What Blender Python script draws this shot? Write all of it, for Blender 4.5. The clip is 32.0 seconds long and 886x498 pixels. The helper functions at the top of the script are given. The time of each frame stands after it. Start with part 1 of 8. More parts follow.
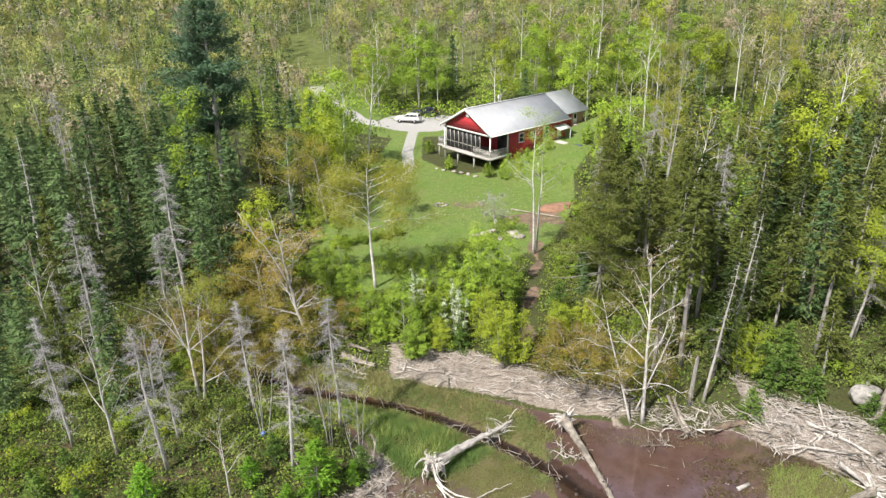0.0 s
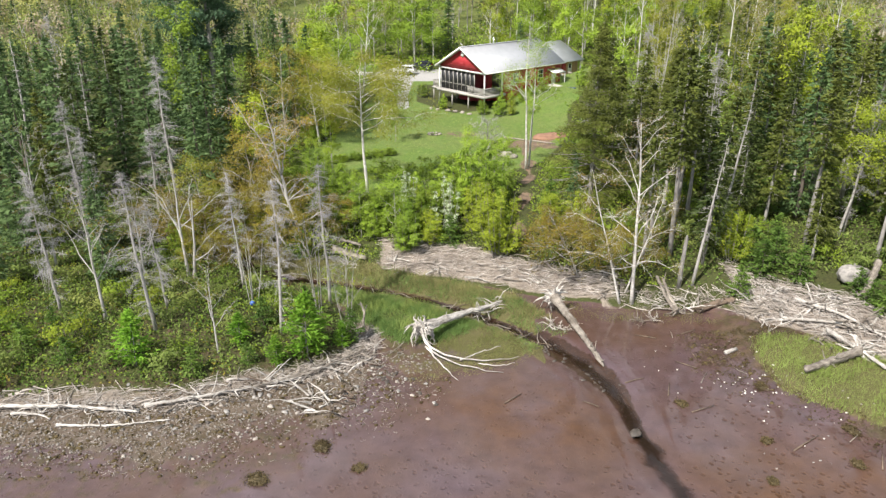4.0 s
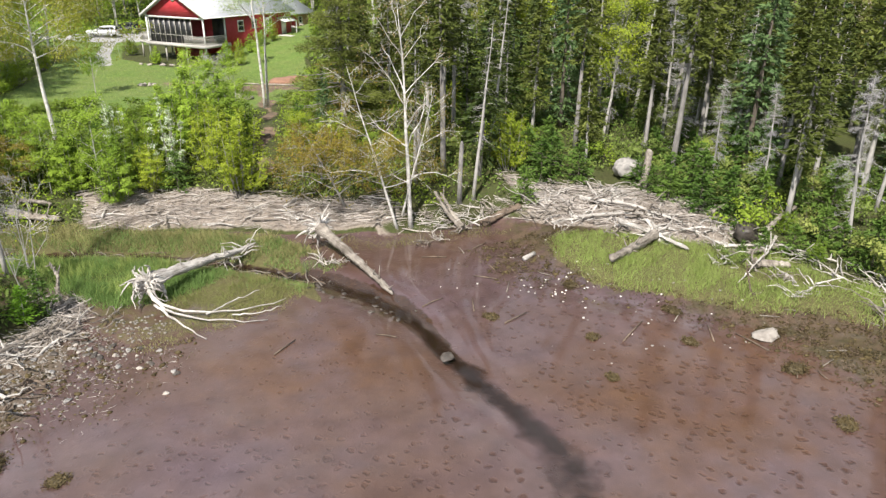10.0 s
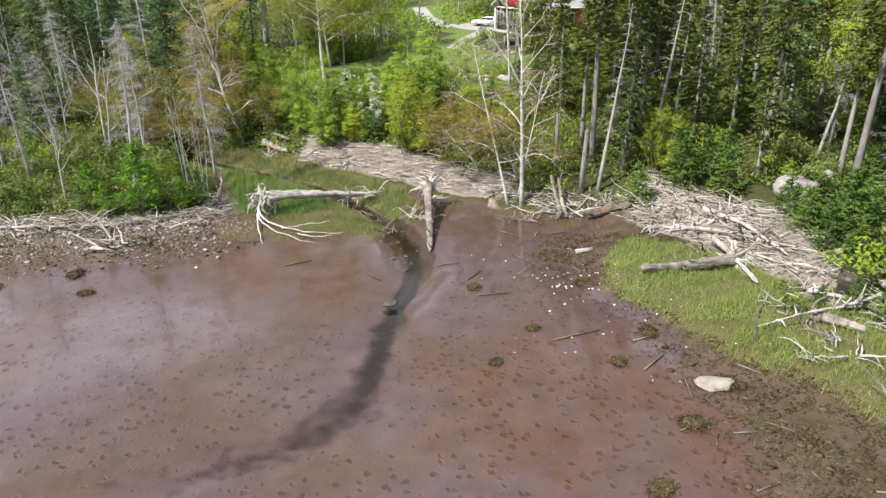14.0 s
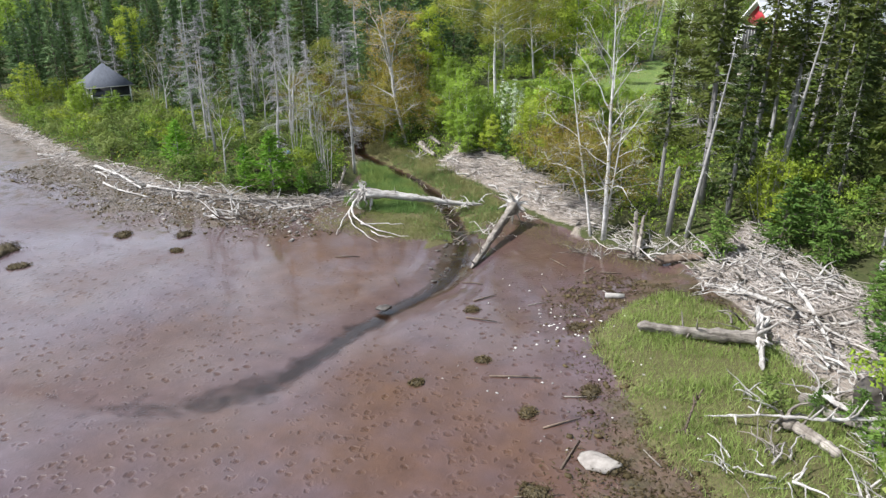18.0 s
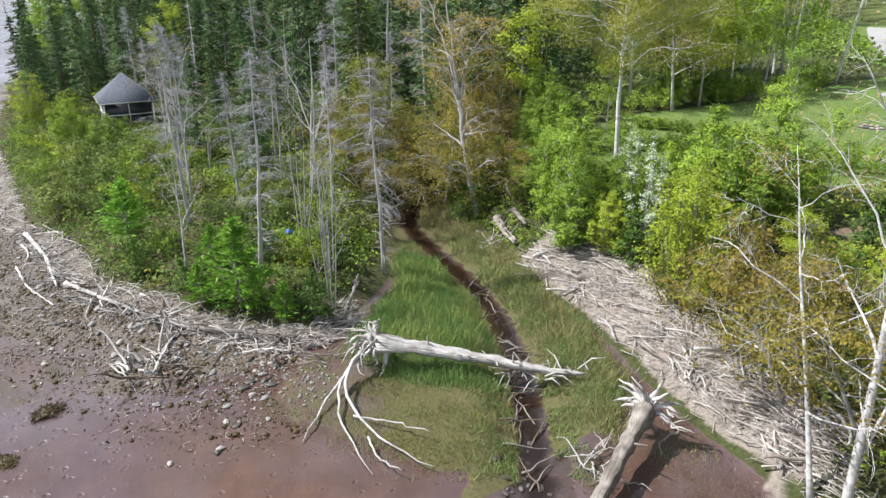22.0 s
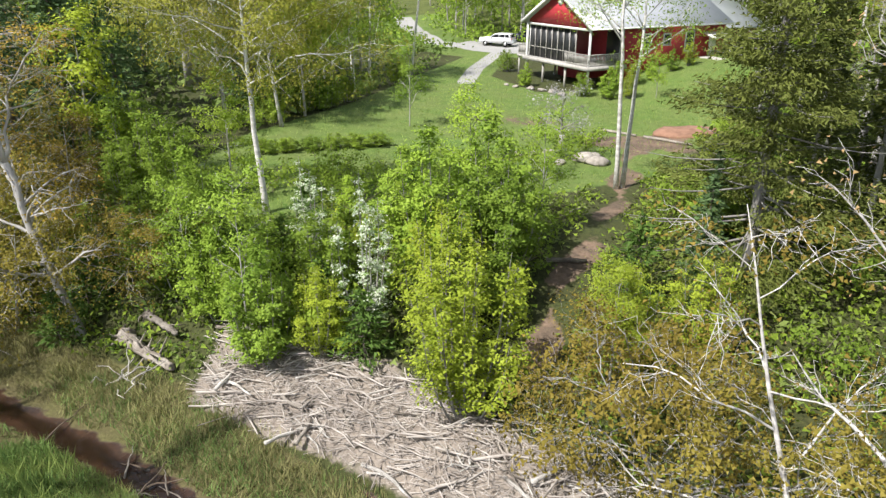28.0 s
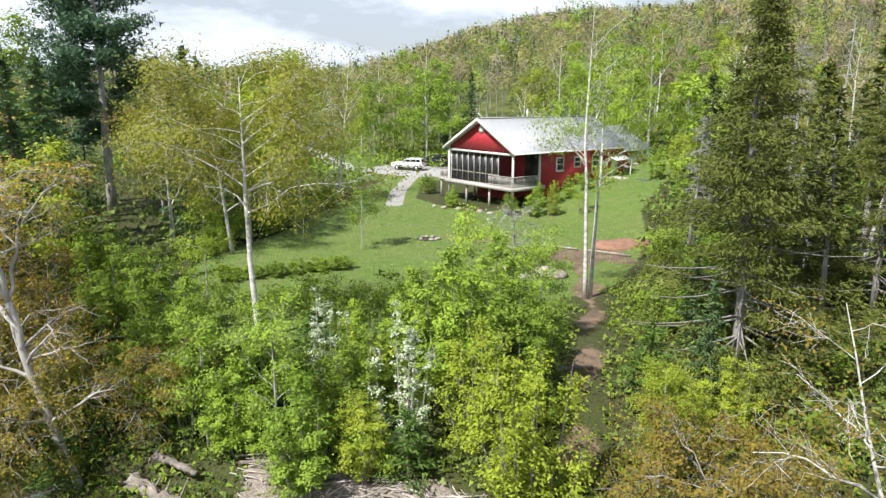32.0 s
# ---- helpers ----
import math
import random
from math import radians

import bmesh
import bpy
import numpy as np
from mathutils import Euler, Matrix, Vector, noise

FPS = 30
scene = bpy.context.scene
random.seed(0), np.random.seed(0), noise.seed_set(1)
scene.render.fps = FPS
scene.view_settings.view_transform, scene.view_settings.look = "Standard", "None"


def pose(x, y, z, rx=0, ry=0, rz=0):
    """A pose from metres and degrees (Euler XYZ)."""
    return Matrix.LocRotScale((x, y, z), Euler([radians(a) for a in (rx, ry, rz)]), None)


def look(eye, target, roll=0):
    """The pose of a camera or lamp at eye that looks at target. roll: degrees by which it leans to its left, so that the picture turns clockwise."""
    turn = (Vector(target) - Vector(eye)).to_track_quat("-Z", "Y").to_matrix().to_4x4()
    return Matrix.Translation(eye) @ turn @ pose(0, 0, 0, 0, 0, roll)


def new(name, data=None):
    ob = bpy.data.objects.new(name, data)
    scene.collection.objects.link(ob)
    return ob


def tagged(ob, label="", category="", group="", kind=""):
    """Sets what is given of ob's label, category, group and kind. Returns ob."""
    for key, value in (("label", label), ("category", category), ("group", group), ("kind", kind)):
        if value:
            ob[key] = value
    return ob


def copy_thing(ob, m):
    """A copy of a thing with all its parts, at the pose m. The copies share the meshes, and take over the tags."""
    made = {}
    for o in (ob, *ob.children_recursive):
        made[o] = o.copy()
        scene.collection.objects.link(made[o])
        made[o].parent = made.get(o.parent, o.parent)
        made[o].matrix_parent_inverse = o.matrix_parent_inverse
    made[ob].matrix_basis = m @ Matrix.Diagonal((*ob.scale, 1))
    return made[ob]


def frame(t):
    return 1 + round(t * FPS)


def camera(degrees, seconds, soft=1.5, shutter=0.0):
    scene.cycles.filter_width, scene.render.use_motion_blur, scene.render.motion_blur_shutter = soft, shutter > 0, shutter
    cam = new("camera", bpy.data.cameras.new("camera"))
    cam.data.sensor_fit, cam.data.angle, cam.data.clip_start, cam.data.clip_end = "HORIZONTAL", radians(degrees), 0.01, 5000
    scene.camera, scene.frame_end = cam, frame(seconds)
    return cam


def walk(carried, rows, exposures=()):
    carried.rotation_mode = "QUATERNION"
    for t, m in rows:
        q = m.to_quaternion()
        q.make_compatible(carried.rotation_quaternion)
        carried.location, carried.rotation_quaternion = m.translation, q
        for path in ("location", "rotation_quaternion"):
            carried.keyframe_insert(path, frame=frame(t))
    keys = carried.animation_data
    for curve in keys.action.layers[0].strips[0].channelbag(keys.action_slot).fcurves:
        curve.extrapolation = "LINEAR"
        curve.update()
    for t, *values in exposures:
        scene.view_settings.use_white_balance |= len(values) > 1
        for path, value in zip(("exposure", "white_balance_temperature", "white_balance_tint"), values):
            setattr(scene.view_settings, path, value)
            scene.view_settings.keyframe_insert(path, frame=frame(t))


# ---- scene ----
cam = camera(64.4, 32.0, soft=1.4)

# the drone's way: seconds, x, y, z, heading to the left of +y, pitch, roll
PATH = [
    (0, -11.44, -38.74, 34.09, -0.56, -22.96, -0.83),
    (0.5, -11.46, -39.77, 34.16, -0.64, -22.95, -0.68),
    (1, -11.49, -41.01, 34.26, -0.74, -22.99, -0.54),
    (1.5, -11.52, -41.76, 34.13, -0.86, -22.91, -0.42),
    (2, -11.59, -42.29, 33.03, -0.94, -22.83, -0.27),
    (2.5, -11.55, -42.59, 31.20, -0.96, -22.77, -0.20),
    (3, -11.44, -42.66, 29.18, -0.98, -22.71, -0.12),
    (3.5, -11.32, -42.65, 27.19, -0.97, -22.69, -0.09),
    (5.5, -11.00, -42.33, 19.32, -0.89, -22.48, -0.11),
    (6, -10.97, -42.38, 17.50, -0.86, -22.57, -0.13),
    (6.5, -10.85, -42.39, 16.44, -0.86, -22.58, -0.06),
    (7, -10.72, -42.35, 16.23, -0.85, -22.53, 0.02),
    (7.5, -10.65, -41.96, 16.37, -0.86, -22.58, 0.07),
    (8, -10.60, -41.12, 16.50, -1.33, -22.53, 0.04),
    (8.5, -10.51, -39.83, 16.49, -5.32, -22.51, 0.11),
    (9, -10.53, -38.12, 16.57, -11.81, -22.45, 0.29),
    (9.5, -10.44, -36.37, 16.70, -17.14, -22.53, 0.42),
    (10, -10.38, -35.11, 16.66, -22.40, -22.40, 0.63),
    (10.5, -10.13, -34.66, 16.55, -23.87, -22.38, 0.71),
    (11, -9.06, -34.79, 16.45, -23.48, -22.32, 0.66),
    (11.5, -7.54, -35.25, 16.21, -13.07, -22.28, 0.32),
    (12, -4.85, -36.22, 16.02, -4.53, -22.19, 0.00),
    (12.5, -1.56, -36.92, 15.84, -2.96, -22.12, -0.05),
    (13, 2.16, -37.60, 15.71, 1.27, -22.12, -0.15),
    (13.5, 6.40, -38.36, 15.56, 6.77, -22.11, -0.28),
    (14, 11.05, -39.01, 15.53, 15.29, -22.16, -0.52),
    (14.5, 15.41, -39.22, 15.49, 23.41, -22.16, -0.54),
    (16.5, 26.98, -38.01, 15.55, 38.81, -21.57, -0.11),
    (17, 27.05, -37.03, 15.90, 38.85, -21.55, -0.15),
    (17.5, 25.73, -34.98, 16.08, 39.29, -21.56, -0.20),
    (18, 23.95, -32.39, 16.08, 40.78, -21.48, -0.14),
    (18.5, 21.76, -29.42, 16.06, 42.00, -21.48, -0.15),
    (19, 19.36, -26.24, 16.02, 44.53, -21.56, -0.13),
    (19.5, 16.89, -22.98, 15.87, 45.09, -21.52, -0.10),
    (20, 14.46, -19.95, 15.85, 45.80, -21.65, -0.06),
    (20.5, 12.19, -17.22, 15.82, 46.86, -21.78, -0.09),
    (21, 10.50, -15.20, 15.83, 48.14, -21.86, -0.04),
    (21.5, 9.62, -14.17, 15.66, 49.23, -21.84, -0.01),
    (22, 9.15, -13.63, 15.54, 49.76, -21.84, 0.03),
    (22.5, 8.49, -13.01, 15.41, 49.78, -21.86, 0.06),
    (23, 7.31, -12.05, 15.30, 49.77, -21.94, 0.10),
    (23.5, 5.59, -10.68, 15.19, 49.79, -22.01, 0.11),
    (24, 3.53, -8.93, 15.15, 48.35, -22.19, 0.05),
    (24.5, 1.70, -7.11, 14.86, 44.49, -21.85, -0.12),
    (25, 0.19, -5.69, 14.68, 39.33, -21.60, -0.18),
    (25.5, -0.61, -5.06, 14.60, 31.17, -21.54, -0.03),
    (26, -0.90, -4.82, 14.41, 23.60, -21.44, 0.14),
    (26.5, -1.08, -4.77, 14.32, 19.29, -21.51, 0.26),
    (28.5, -3.27, -6.66, 14.99, 11.86, -22.02, 0.01),
    (29, -4.72, -7.17, 15.13, 11.87, -22.15, -0.09),
    (29.5, -5.82, -7.38, 15.21, 11.99, -18.85, -0.02),
    (30, -6.19, -7.51, 15.20, 11.95, -15.29, -0.01),
    (30.5, -6.39, -7.59, 15.18, 10.13, -15.23, -0.00),
    (31, -6.72, -7.65, 15.10, 7.42, -15.18, 0.03),
    (31.5, -7.13, -7.71, 15.08, 4.71, -15.10, 0.10),
    (32, -7.55, -7.84, 15.14, 2.23, -12.36, 0.19),
]
walk(cam, [(t, pose(x, y, z, 90 + pitch, 0, yaw) @ pose(0, 0, 0, 0, 0, roll)) for t, x, y, z, yaw, pitch, roll in PATH],
     ((0, 0.62, 6700, 10), (14, 0.61, 6600, 10), (17, 0.60, 6080, 10), (20, 0.62, 6080, 10), (22, 0.66, 6120, 10), (24, 0.71, 6250, 10), (25, 0.75, 6400, 10), (26, 0.69, 6500, 10), (29, 0.58, 6450, 10), (32, 0.58, 6450, 10)))

# ---- sky, sun, exposure ----
SUN_FROM = Vector((-0.66, -0.70, 1.20)).normalized()
elev = math.asin(SUN_FROM.z)
world = bpy.data.worlds.new("world")
scene.world = world
world.use_nodes = True
wt = world.node_tree
wt.nodes.clear()
w_out = wt.nodes.new("ShaderNodeOutputWorld")
w_bg = wt.nodes.new("ShaderNodeBackground")
sky = wt.nodes.new("ShaderNodeTexSky")
sky.sky_type = "NISHITA"
sky.sun_disc = False
sky.sun_elevation = elev
sky.sun_rotation = math.atan2(SUN_FROM.x, SUN_FROM.y)
sky.air_density, sky.dust_density, sky.ozone_density = 1.0, 1.2, 1.0
w_co = wt.nodes.new("ShaderNodeTexCoord")
w_map = wt.nodes.new("ShaderNodeMapping")
w_map.inputs["Scale"].default_value = (1.0, 1.0, 3.2)
w_noise = wt.nodes.new("ShaderNodeTexNoise")
w_noise.inputs["Scale"].default_value = 3.2
w_noise.inputs["Detail"].default_value = 6.0
w_noise.inputs["Roughness"].default_value = 0.55
w_ramp = wt.nodes.new("ShaderNodeValToRGB")
w_ramp.color_ramp.elements[0].position = 0.44
w_ramp.color_ramp.elements[0].color = (0.42, 0.42, 0.42, 1)
w_ramp.color_ramp.elements[1].position = 0.60
w_mix = wt.nodes.new("ShaderNodeMix")
w_mix.data_type = "RGBA"
w_mix.inputs[7].default_value = (14.6, 15.8, 17.9, 1)
wt.links.new(w_co.outputs["Generated"], w_map.inputs["Vector"])
wt.links.new(w_map.outputs["Vector"], w_noise.inputs["Vector"])
wt.links.new(w_noise.outputs["Fac"], w_ramp.inputs["Fac"])
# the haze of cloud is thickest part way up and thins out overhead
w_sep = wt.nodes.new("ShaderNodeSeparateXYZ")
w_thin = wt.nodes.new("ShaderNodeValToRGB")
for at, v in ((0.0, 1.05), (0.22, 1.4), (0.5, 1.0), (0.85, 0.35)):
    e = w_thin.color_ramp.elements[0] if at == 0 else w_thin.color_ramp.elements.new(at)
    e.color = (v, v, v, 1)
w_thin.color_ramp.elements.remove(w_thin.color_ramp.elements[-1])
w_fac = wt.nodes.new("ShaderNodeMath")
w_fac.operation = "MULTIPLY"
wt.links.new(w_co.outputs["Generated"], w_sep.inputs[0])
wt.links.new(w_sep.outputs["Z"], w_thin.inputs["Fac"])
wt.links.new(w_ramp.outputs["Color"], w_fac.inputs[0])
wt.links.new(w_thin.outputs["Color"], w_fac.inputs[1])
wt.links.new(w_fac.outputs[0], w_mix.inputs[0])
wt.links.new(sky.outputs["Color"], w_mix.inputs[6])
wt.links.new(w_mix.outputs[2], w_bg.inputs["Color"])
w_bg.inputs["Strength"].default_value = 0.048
wt.links.new(w_bg.outputs["Background"], w_out.inputs["Surface"])
sun_data = bpy.data.lights.new("sun", "SUN")
sun_data.energy, sun_data.angle, sun_data.color = 5.0, radians(0.6), (1.0, 0.95, 0.89)
sun = new("sun", sun_data)
sun.matrix_world = look(SUN_FROM * 100, (0, 0, 0))


# ---- materials ----
def material(name):
    m = bpy.data.materials.new(name)
    m.use_nodes = True
    return m, m.node_tree, m.node_tree.nodes["Principled BSDF"]


def node(nt, kind, **values):
    n = nt.nodes.new("ShaderNode" + kind)
    for key, value in values.items():
        n.inputs[key].default_value = value
    return n


def noise_of(nt, scale, detail=5.0, rough=0.6, stretch=None, obj=False):
    co = nt.nodes.new("ShaderNodeTexCoord")
    out = co.outputs["Object" if obj else "Generated"]
    geo = nt.nodes.new("ShaderNodeNewGeometry")
    out = co.outputs["Object"] if obj else geo.outputs["Position"]
    if stretch:
        mp = nt.nodes.new("ShaderNodeMapping")
        mp.inputs["Scale"].default_value = stretch
        nt.links.new(out, mp.inputs["Vector"])
        out = mp.outputs["Vector"]
    n = node(nt, "TexNoise", Scale=scale, Detail=detail, Roughness=rough)
    nt.links.new(out, n.inputs["Vector"])
    return n.outputs["Fac"]


def ramp_of(nt, fac, *stops):
    r = nt.nodes.new("ShaderNodeValToRGB")
    els = r.color_ramp.elements
    while len(els) < len(stops):
        els.new(0.5)
    for e, (p, c) in zip(els, stops):
        e.position = p
        e.color = (*c, 1) if len(c) == 3 else c
    nt.links.new(fac, r.inputs["Fac"])
    return r.outputs["Color"]


def mixed(nt, fac, a, b):
    m = nt.nodes.new("ShaderNodeMix")
    m.data_type = "RGBA"
    for sock, v in ((m.inputs[0], fac), (m.inputs[6], a), (m.inputs[7], b)):
        if isinstance(v, (int, float)):
            sock.default_value = v
        elif isinstance(v, tuple):
            sock.default_value = (*v, 1)
        else:
            nt.links.new(v, sock)
    return m.outputs[2]


def math_of(nt, op, a, b=0.0, clamp=False):
    m = nt.nodes.new("ShaderNodeMath")
    m.operation, m.use_clamp = op, clamp
    for sock, v in zip(m.inputs, (a, b)):
        if isinstance(v, (int, float)):
            sock.default_value = v
        else:
            nt.links.new(v, sock)
    return m.outputs[0]


def bumped(nt, bsdf, height, strength=0.4, distance=0.02):
    b = node(nt, "Bump", Strength=strength, Distance=distance)
    nt.links.new(height, b.inputs["Height"])
    nt.links.new(b.outputs["Normal"], bsdf.inputs["Normal"])


def plain(name, c1, c2, scale=4.0, rough=0.7, metal=0.0, bump=0.2, stretch=None, obj=True, dist=0.02, fine=None):
    m, nt, b = material(name)
    f = noise_of(nt, scale, stretch=stretch, obj=obj)
    col = ramp_of(nt, f, (0.3, c1), (0.7, c2))
    rnd = nt.nodes.new("ShaderNodeObjectInfo").outputs["Random"]
    val = math_of(nt, "MULTIPLY_ADD", rnd, 0.3)
    val.node.inputs[2].default_value = 0.85
    hsv = node(nt, "HueSaturation")
    nt.links.new(val, hsv.inputs["Value"])
    nt.links.new(col, hsv.inputs["Color"])
    nt.links.new(hsv.outputs["Color"], b.inputs["Base Color"])
    b.inputs["Roughness"].default_value, b.inputs["Metallic"].default_value = rough, metal
    if bump:
        bumped(nt, b, noise_of(nt, fine or scale * 5, stretch=stretch, obj=obj), bump, dist)
    return m


def leafy(name, dark, light, tint=None, gloss=0.55, lucent=0.27, gain=1.4, single=0.24, patch=0.55):
    """Leaves: colour varies from leaf to leaf, from clump to clump and from tree to tree; light comes through."""
    dark, light = (tuple(c * gain for c in k) for k in (dark, light))
    tint = tint and tuple(c * gain for c in tint)
    m, nt, b = material(name)
    isl = nt.nodes.new("ShaderNodeNewGeometry").outputs["Random Per Island"]
    rnd = nt.nodes.new("ShaderNodeObjectInfo").outputs["Random"]
    big = noise_of(nt, patch, detail=2.0)
    mixf = math_of(nt, "ADD", math_of(nt, "MULTIPLY", isl, single), math_of(nt, "MULTIPLY", big, 1 - single))
    col = ramp_of(nt, mixf, (0.22, dark), (0.78, light))
    if tint:
        col = mixed(nt, math_of(nt, "MULTIPLY", rnd, 0.6), col, tint)
    val = math_of(nt, "MULTIPLY_ADD", rnd, 0.35)
    val.node.inputs[2].default_value = 0.82
    hsv = node(nt, "HueSaturation")
    nt.links.new(val, hsv.inputs["Value"])
    nt.links.new(col, hsv.inputs["Color"])
    nt.links.new(hsv.outputs["Color"], b.inputs["Base Color"])
    b.inputs["Roughness"].default_value = gloss
    b.inputs["Specular IOR Level"].default_value = 0.1
    tr = nt.nodes.new("ShaderNodeBsdfTranslucent")
    nt.links.new(hsv.outputs["Color"], tr.inputs["Color"])
    mx = node(nt, "MixShader", Fac=lucent)
    nt.links.new(b.outputs[0], mx.inputs[1])
    nt.links.new(tr.outputs[0], mx.inputs[2])
    nt.links.new(mx.outputs[0], nt.nodes["Material Output"].inputs["Surface"])
    return m


NEEDLE = leafy("spruce_needles", (0.016, 0.034, 0.012), (0.085, 0.115, 0.030), (0.075, 0.09, 0.026), lucent=0.16, gain=1.2)
NEEDLE_OLD = leafy("old_spruce_needles", (0.015, 0.028, 0.008), (0.110, 0.136, 0.030), (0.095, 0.105, 0.024), lucent=0.15, gain=1.4)
NEEDLE_DARK = leafy("dark_needles", (0.020, 0.043, 0.018), (0.076, 0.118, 0.042), (0.060, 0.086, 0.036), lucent=0.2, gain=2.3)
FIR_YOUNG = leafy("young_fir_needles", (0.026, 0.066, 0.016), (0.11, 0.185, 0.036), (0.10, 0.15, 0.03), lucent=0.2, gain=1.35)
PINE = leafy("pine_needles", (0.040, 0.085, 0.045), (0.105, 0.170, 0.095), lucent=0.2, single=0.2, gain=1.45)
PINE_YOUNG = leafy("young_pine_needles", (0.06, 0.15, 0.015), (0.17, 0.30, 0.035), lucent=0.3)
LEAF = leafy("bright_leaves", (0.080, 0.153, 0.018), (0.235, 0.325, 0.048), (0.20, 0.265, 0.03), gain=1.6)
LEAF_DEEP = leafy("deep_leaves", (0.072, 0.135, 0.017), (0.205, 0.285, 0.042), (0.18, 0.23, 0.026), gain=1.5, lucent=0.34)
LEAF_YELLOW = leafy("yellow_green_leaves", (0.115, 0.178, 0.016), (0.30, 0.345, 0.040), (0.22, 0.265, 0.026), gain=1.4)
LEAF_OCHRE = leafy("ochre_young_leaves", (0.12, 0.095, 0.018), (0.31, 0.235, 0.046), (0.21, 0.21, 0.036), single=0.25, gain=1.12)
LEAF_BRONZE = leafy("bronze_maple_leaves", (0.115, 0.085, 0.016), (0.33, 0.185, 0.045), (0.25, 0.20, 0.028), single=0.25, gain=1.45)
LEAF_RED = leafy("reddish_buds", (0.17, 0.09, 0.05), (0.32, 0.20, 0.11), (0.26, 0.21, 0.08))
LEAF_OLIVE = leafy("olive_spring_leaves", (0.100, 0.132, 0.018), (0.265, 0.272, 0.046), (0.23, 0.22, 0.032), gain=1.25)
FAR_GREEN = leafy("far_green_crowns", (0.10, 0.145, 0.034), (0.23, 0.27, 0.075), single=0.12, patch=0.09, lucent=0.2)
FAR_OLIVE = leafy("far_olive_crowns", (0.13, 0.14, 0.04), (0.27, 0.26, 0.09), single=0.12, patch=0.09, lucent=0.2)
FAR_HAZE = leafy("far_budding_crowns", (0.15, 0.12, 0.08), (0.29, 0.25, 0.17), single=0.12, patch=0.09, lucent=0.2)
FAR_DARK = leafy("far_dark_needles", (0.025, 0.05, 0.018), (0.07, 0.105, 0.035), single=0.12, patch=0.09, lucent=0.1)
BLOSSOM = leafy("white_blossom", (0.20, 0.32, 0.09), (0.80, 0.82, 0.72), lucent=0.35, gain=1.0, single=0.75)
SHRUB = leafy("shrub_leaves", (0.056, 0.094, 0.022), (0.175, 0.235, 0.060), (0.17, 0.17, 0.05), gain=1.6)
MARSH = leafy("marsh_grass", (0.13, 0.18, 0.045), (0.29, 0.37, 0.11), (0.2, 0.22, 0.08), lucent=0.3, gain=1.5)
MARSH_DEEP = leafy("deep_marsh_grass", (0.068, 0.118, 0.036), (0.175, 0.26, 0.08), lucent=0.3, gain=1.7)
MARSH_OLIVE = leafy("olive_marsh_grass", (0.10, 0.115, 0.036), (0.22, 0.245, 0.085), lucent=0.25, gain=1.35)
MARSH_DRY = leafy("dry_marsh_grass", (0.12, 0.115, 0.05), (0.25, 0.245, 0.105), lucent=0.2)
LICHEN = leafy("lichen_twigs", (0.22, 0.215, 0.225), (0.46, 0.45, 0.465), lucent=0.05, gloss=0.9, gain=1.0)
BARK = plain("grey_bark", (0.15, 0.142, 0.132), (0.36, 0.345, 0.325), 3.0, 0.9, bump=0.6, stretch=(1, 1, 0.35))
BARK_PALE = plain("pale_bark", (0.24, 0.23, 0.215), (0.48, 0.465, 0.44), 2.2, 0.85, bump=0.4, stretch=(1, 1, 0.5))
BARK_WHITE = plain("birch_bark", (0.36, 0.345, 0.32), (0.80, 0.78, 0.74), 2.6, 0.75, bump=0.3, stretch=(1, 1, 2.2))
BARK_DARK = plain("dark_bark", (0.07, 0.058, 0.045), (0.19, 0.16, 0.13), 3.0, 0.9, bump=0.6, stretch=(1, 1, 0.4))


def weathered(name, dark, pale, crack):
    """Barkless wood: grey and pale patches, fine cracks that run along the stem."""
    m, nt, b = material(name)
    a = nt.nodes.new("ShaderNodeAttribute")
    a.attribute_name = "grain"
    g = node(nt, "TexNoise", Scale=5.5, Detail=5.0, Roughness=0.65)
    nt.links.new(a.outputs["Vector"], g.inputs["Vector"])
    patch = noise_of(nt, 1.7, 5.0)
    col = ramp_of(nt, patch, (0.32, dark), (0.66, pale))
    lines = ramp_of(nt, g.outputs["Fac"], (0.34, (1, 1, 1)), (0.50, (0, 0, 0)))
    col = mixed(nt, math_of(nt, "MULTIPLY", lines, 0.85), col, crack)
    rnd = nt.nodes.new("ShaderNodeObjectInfo").outputs["Random"]
    val = math_of(nt, "MULTIPLY_ADD", rnd, 0.4)
    val.node.inputs[2].default_value = 0.75
    hsv = node(nt, "HueSaturation")
    nt.links.new(val, hsv.inputs["Value"])
    nt.links.new(col, hsv.inputs["Color"])
    nt.links.new(hsv.outputs["Color"], b.inputs["Base Color"])
    b.inputs["Roughness"].default_value = 0.88
    bumped(nt, b, g.outputs["Fac"], 0.8, 0.03)
    return m


DRIFT = weathered("bleached_driftwood", (0.34, 0.315, 0.285), (0.72, 0.69, 0.645), (0.13, 0.11, 0.09))
DRIFT_GREY = weathered("weathered_driftwood", (0.16, 0.135, 0.11), (0.42, 0.38, 0.33), (0.06, 0.048, 0.038))
STICK = plain("wrack_sticks", (0.21, 0.18, 0.155), (0.62, 0.57, 0.52), 1.1, 0.9, bump=0.0, obj=False)
ROOTWOOD = plain("dark_root_wood", (0.06, 0.045, 0.034), (0.20, 0.15, 0.11), 3.0, 0.9, bump=0.5)
STONE = plain("grey_stone", (0.16, 0.155, 0.15), (0.42, 0.40, 0.37), 2.6, 0.85, bump=0.5)
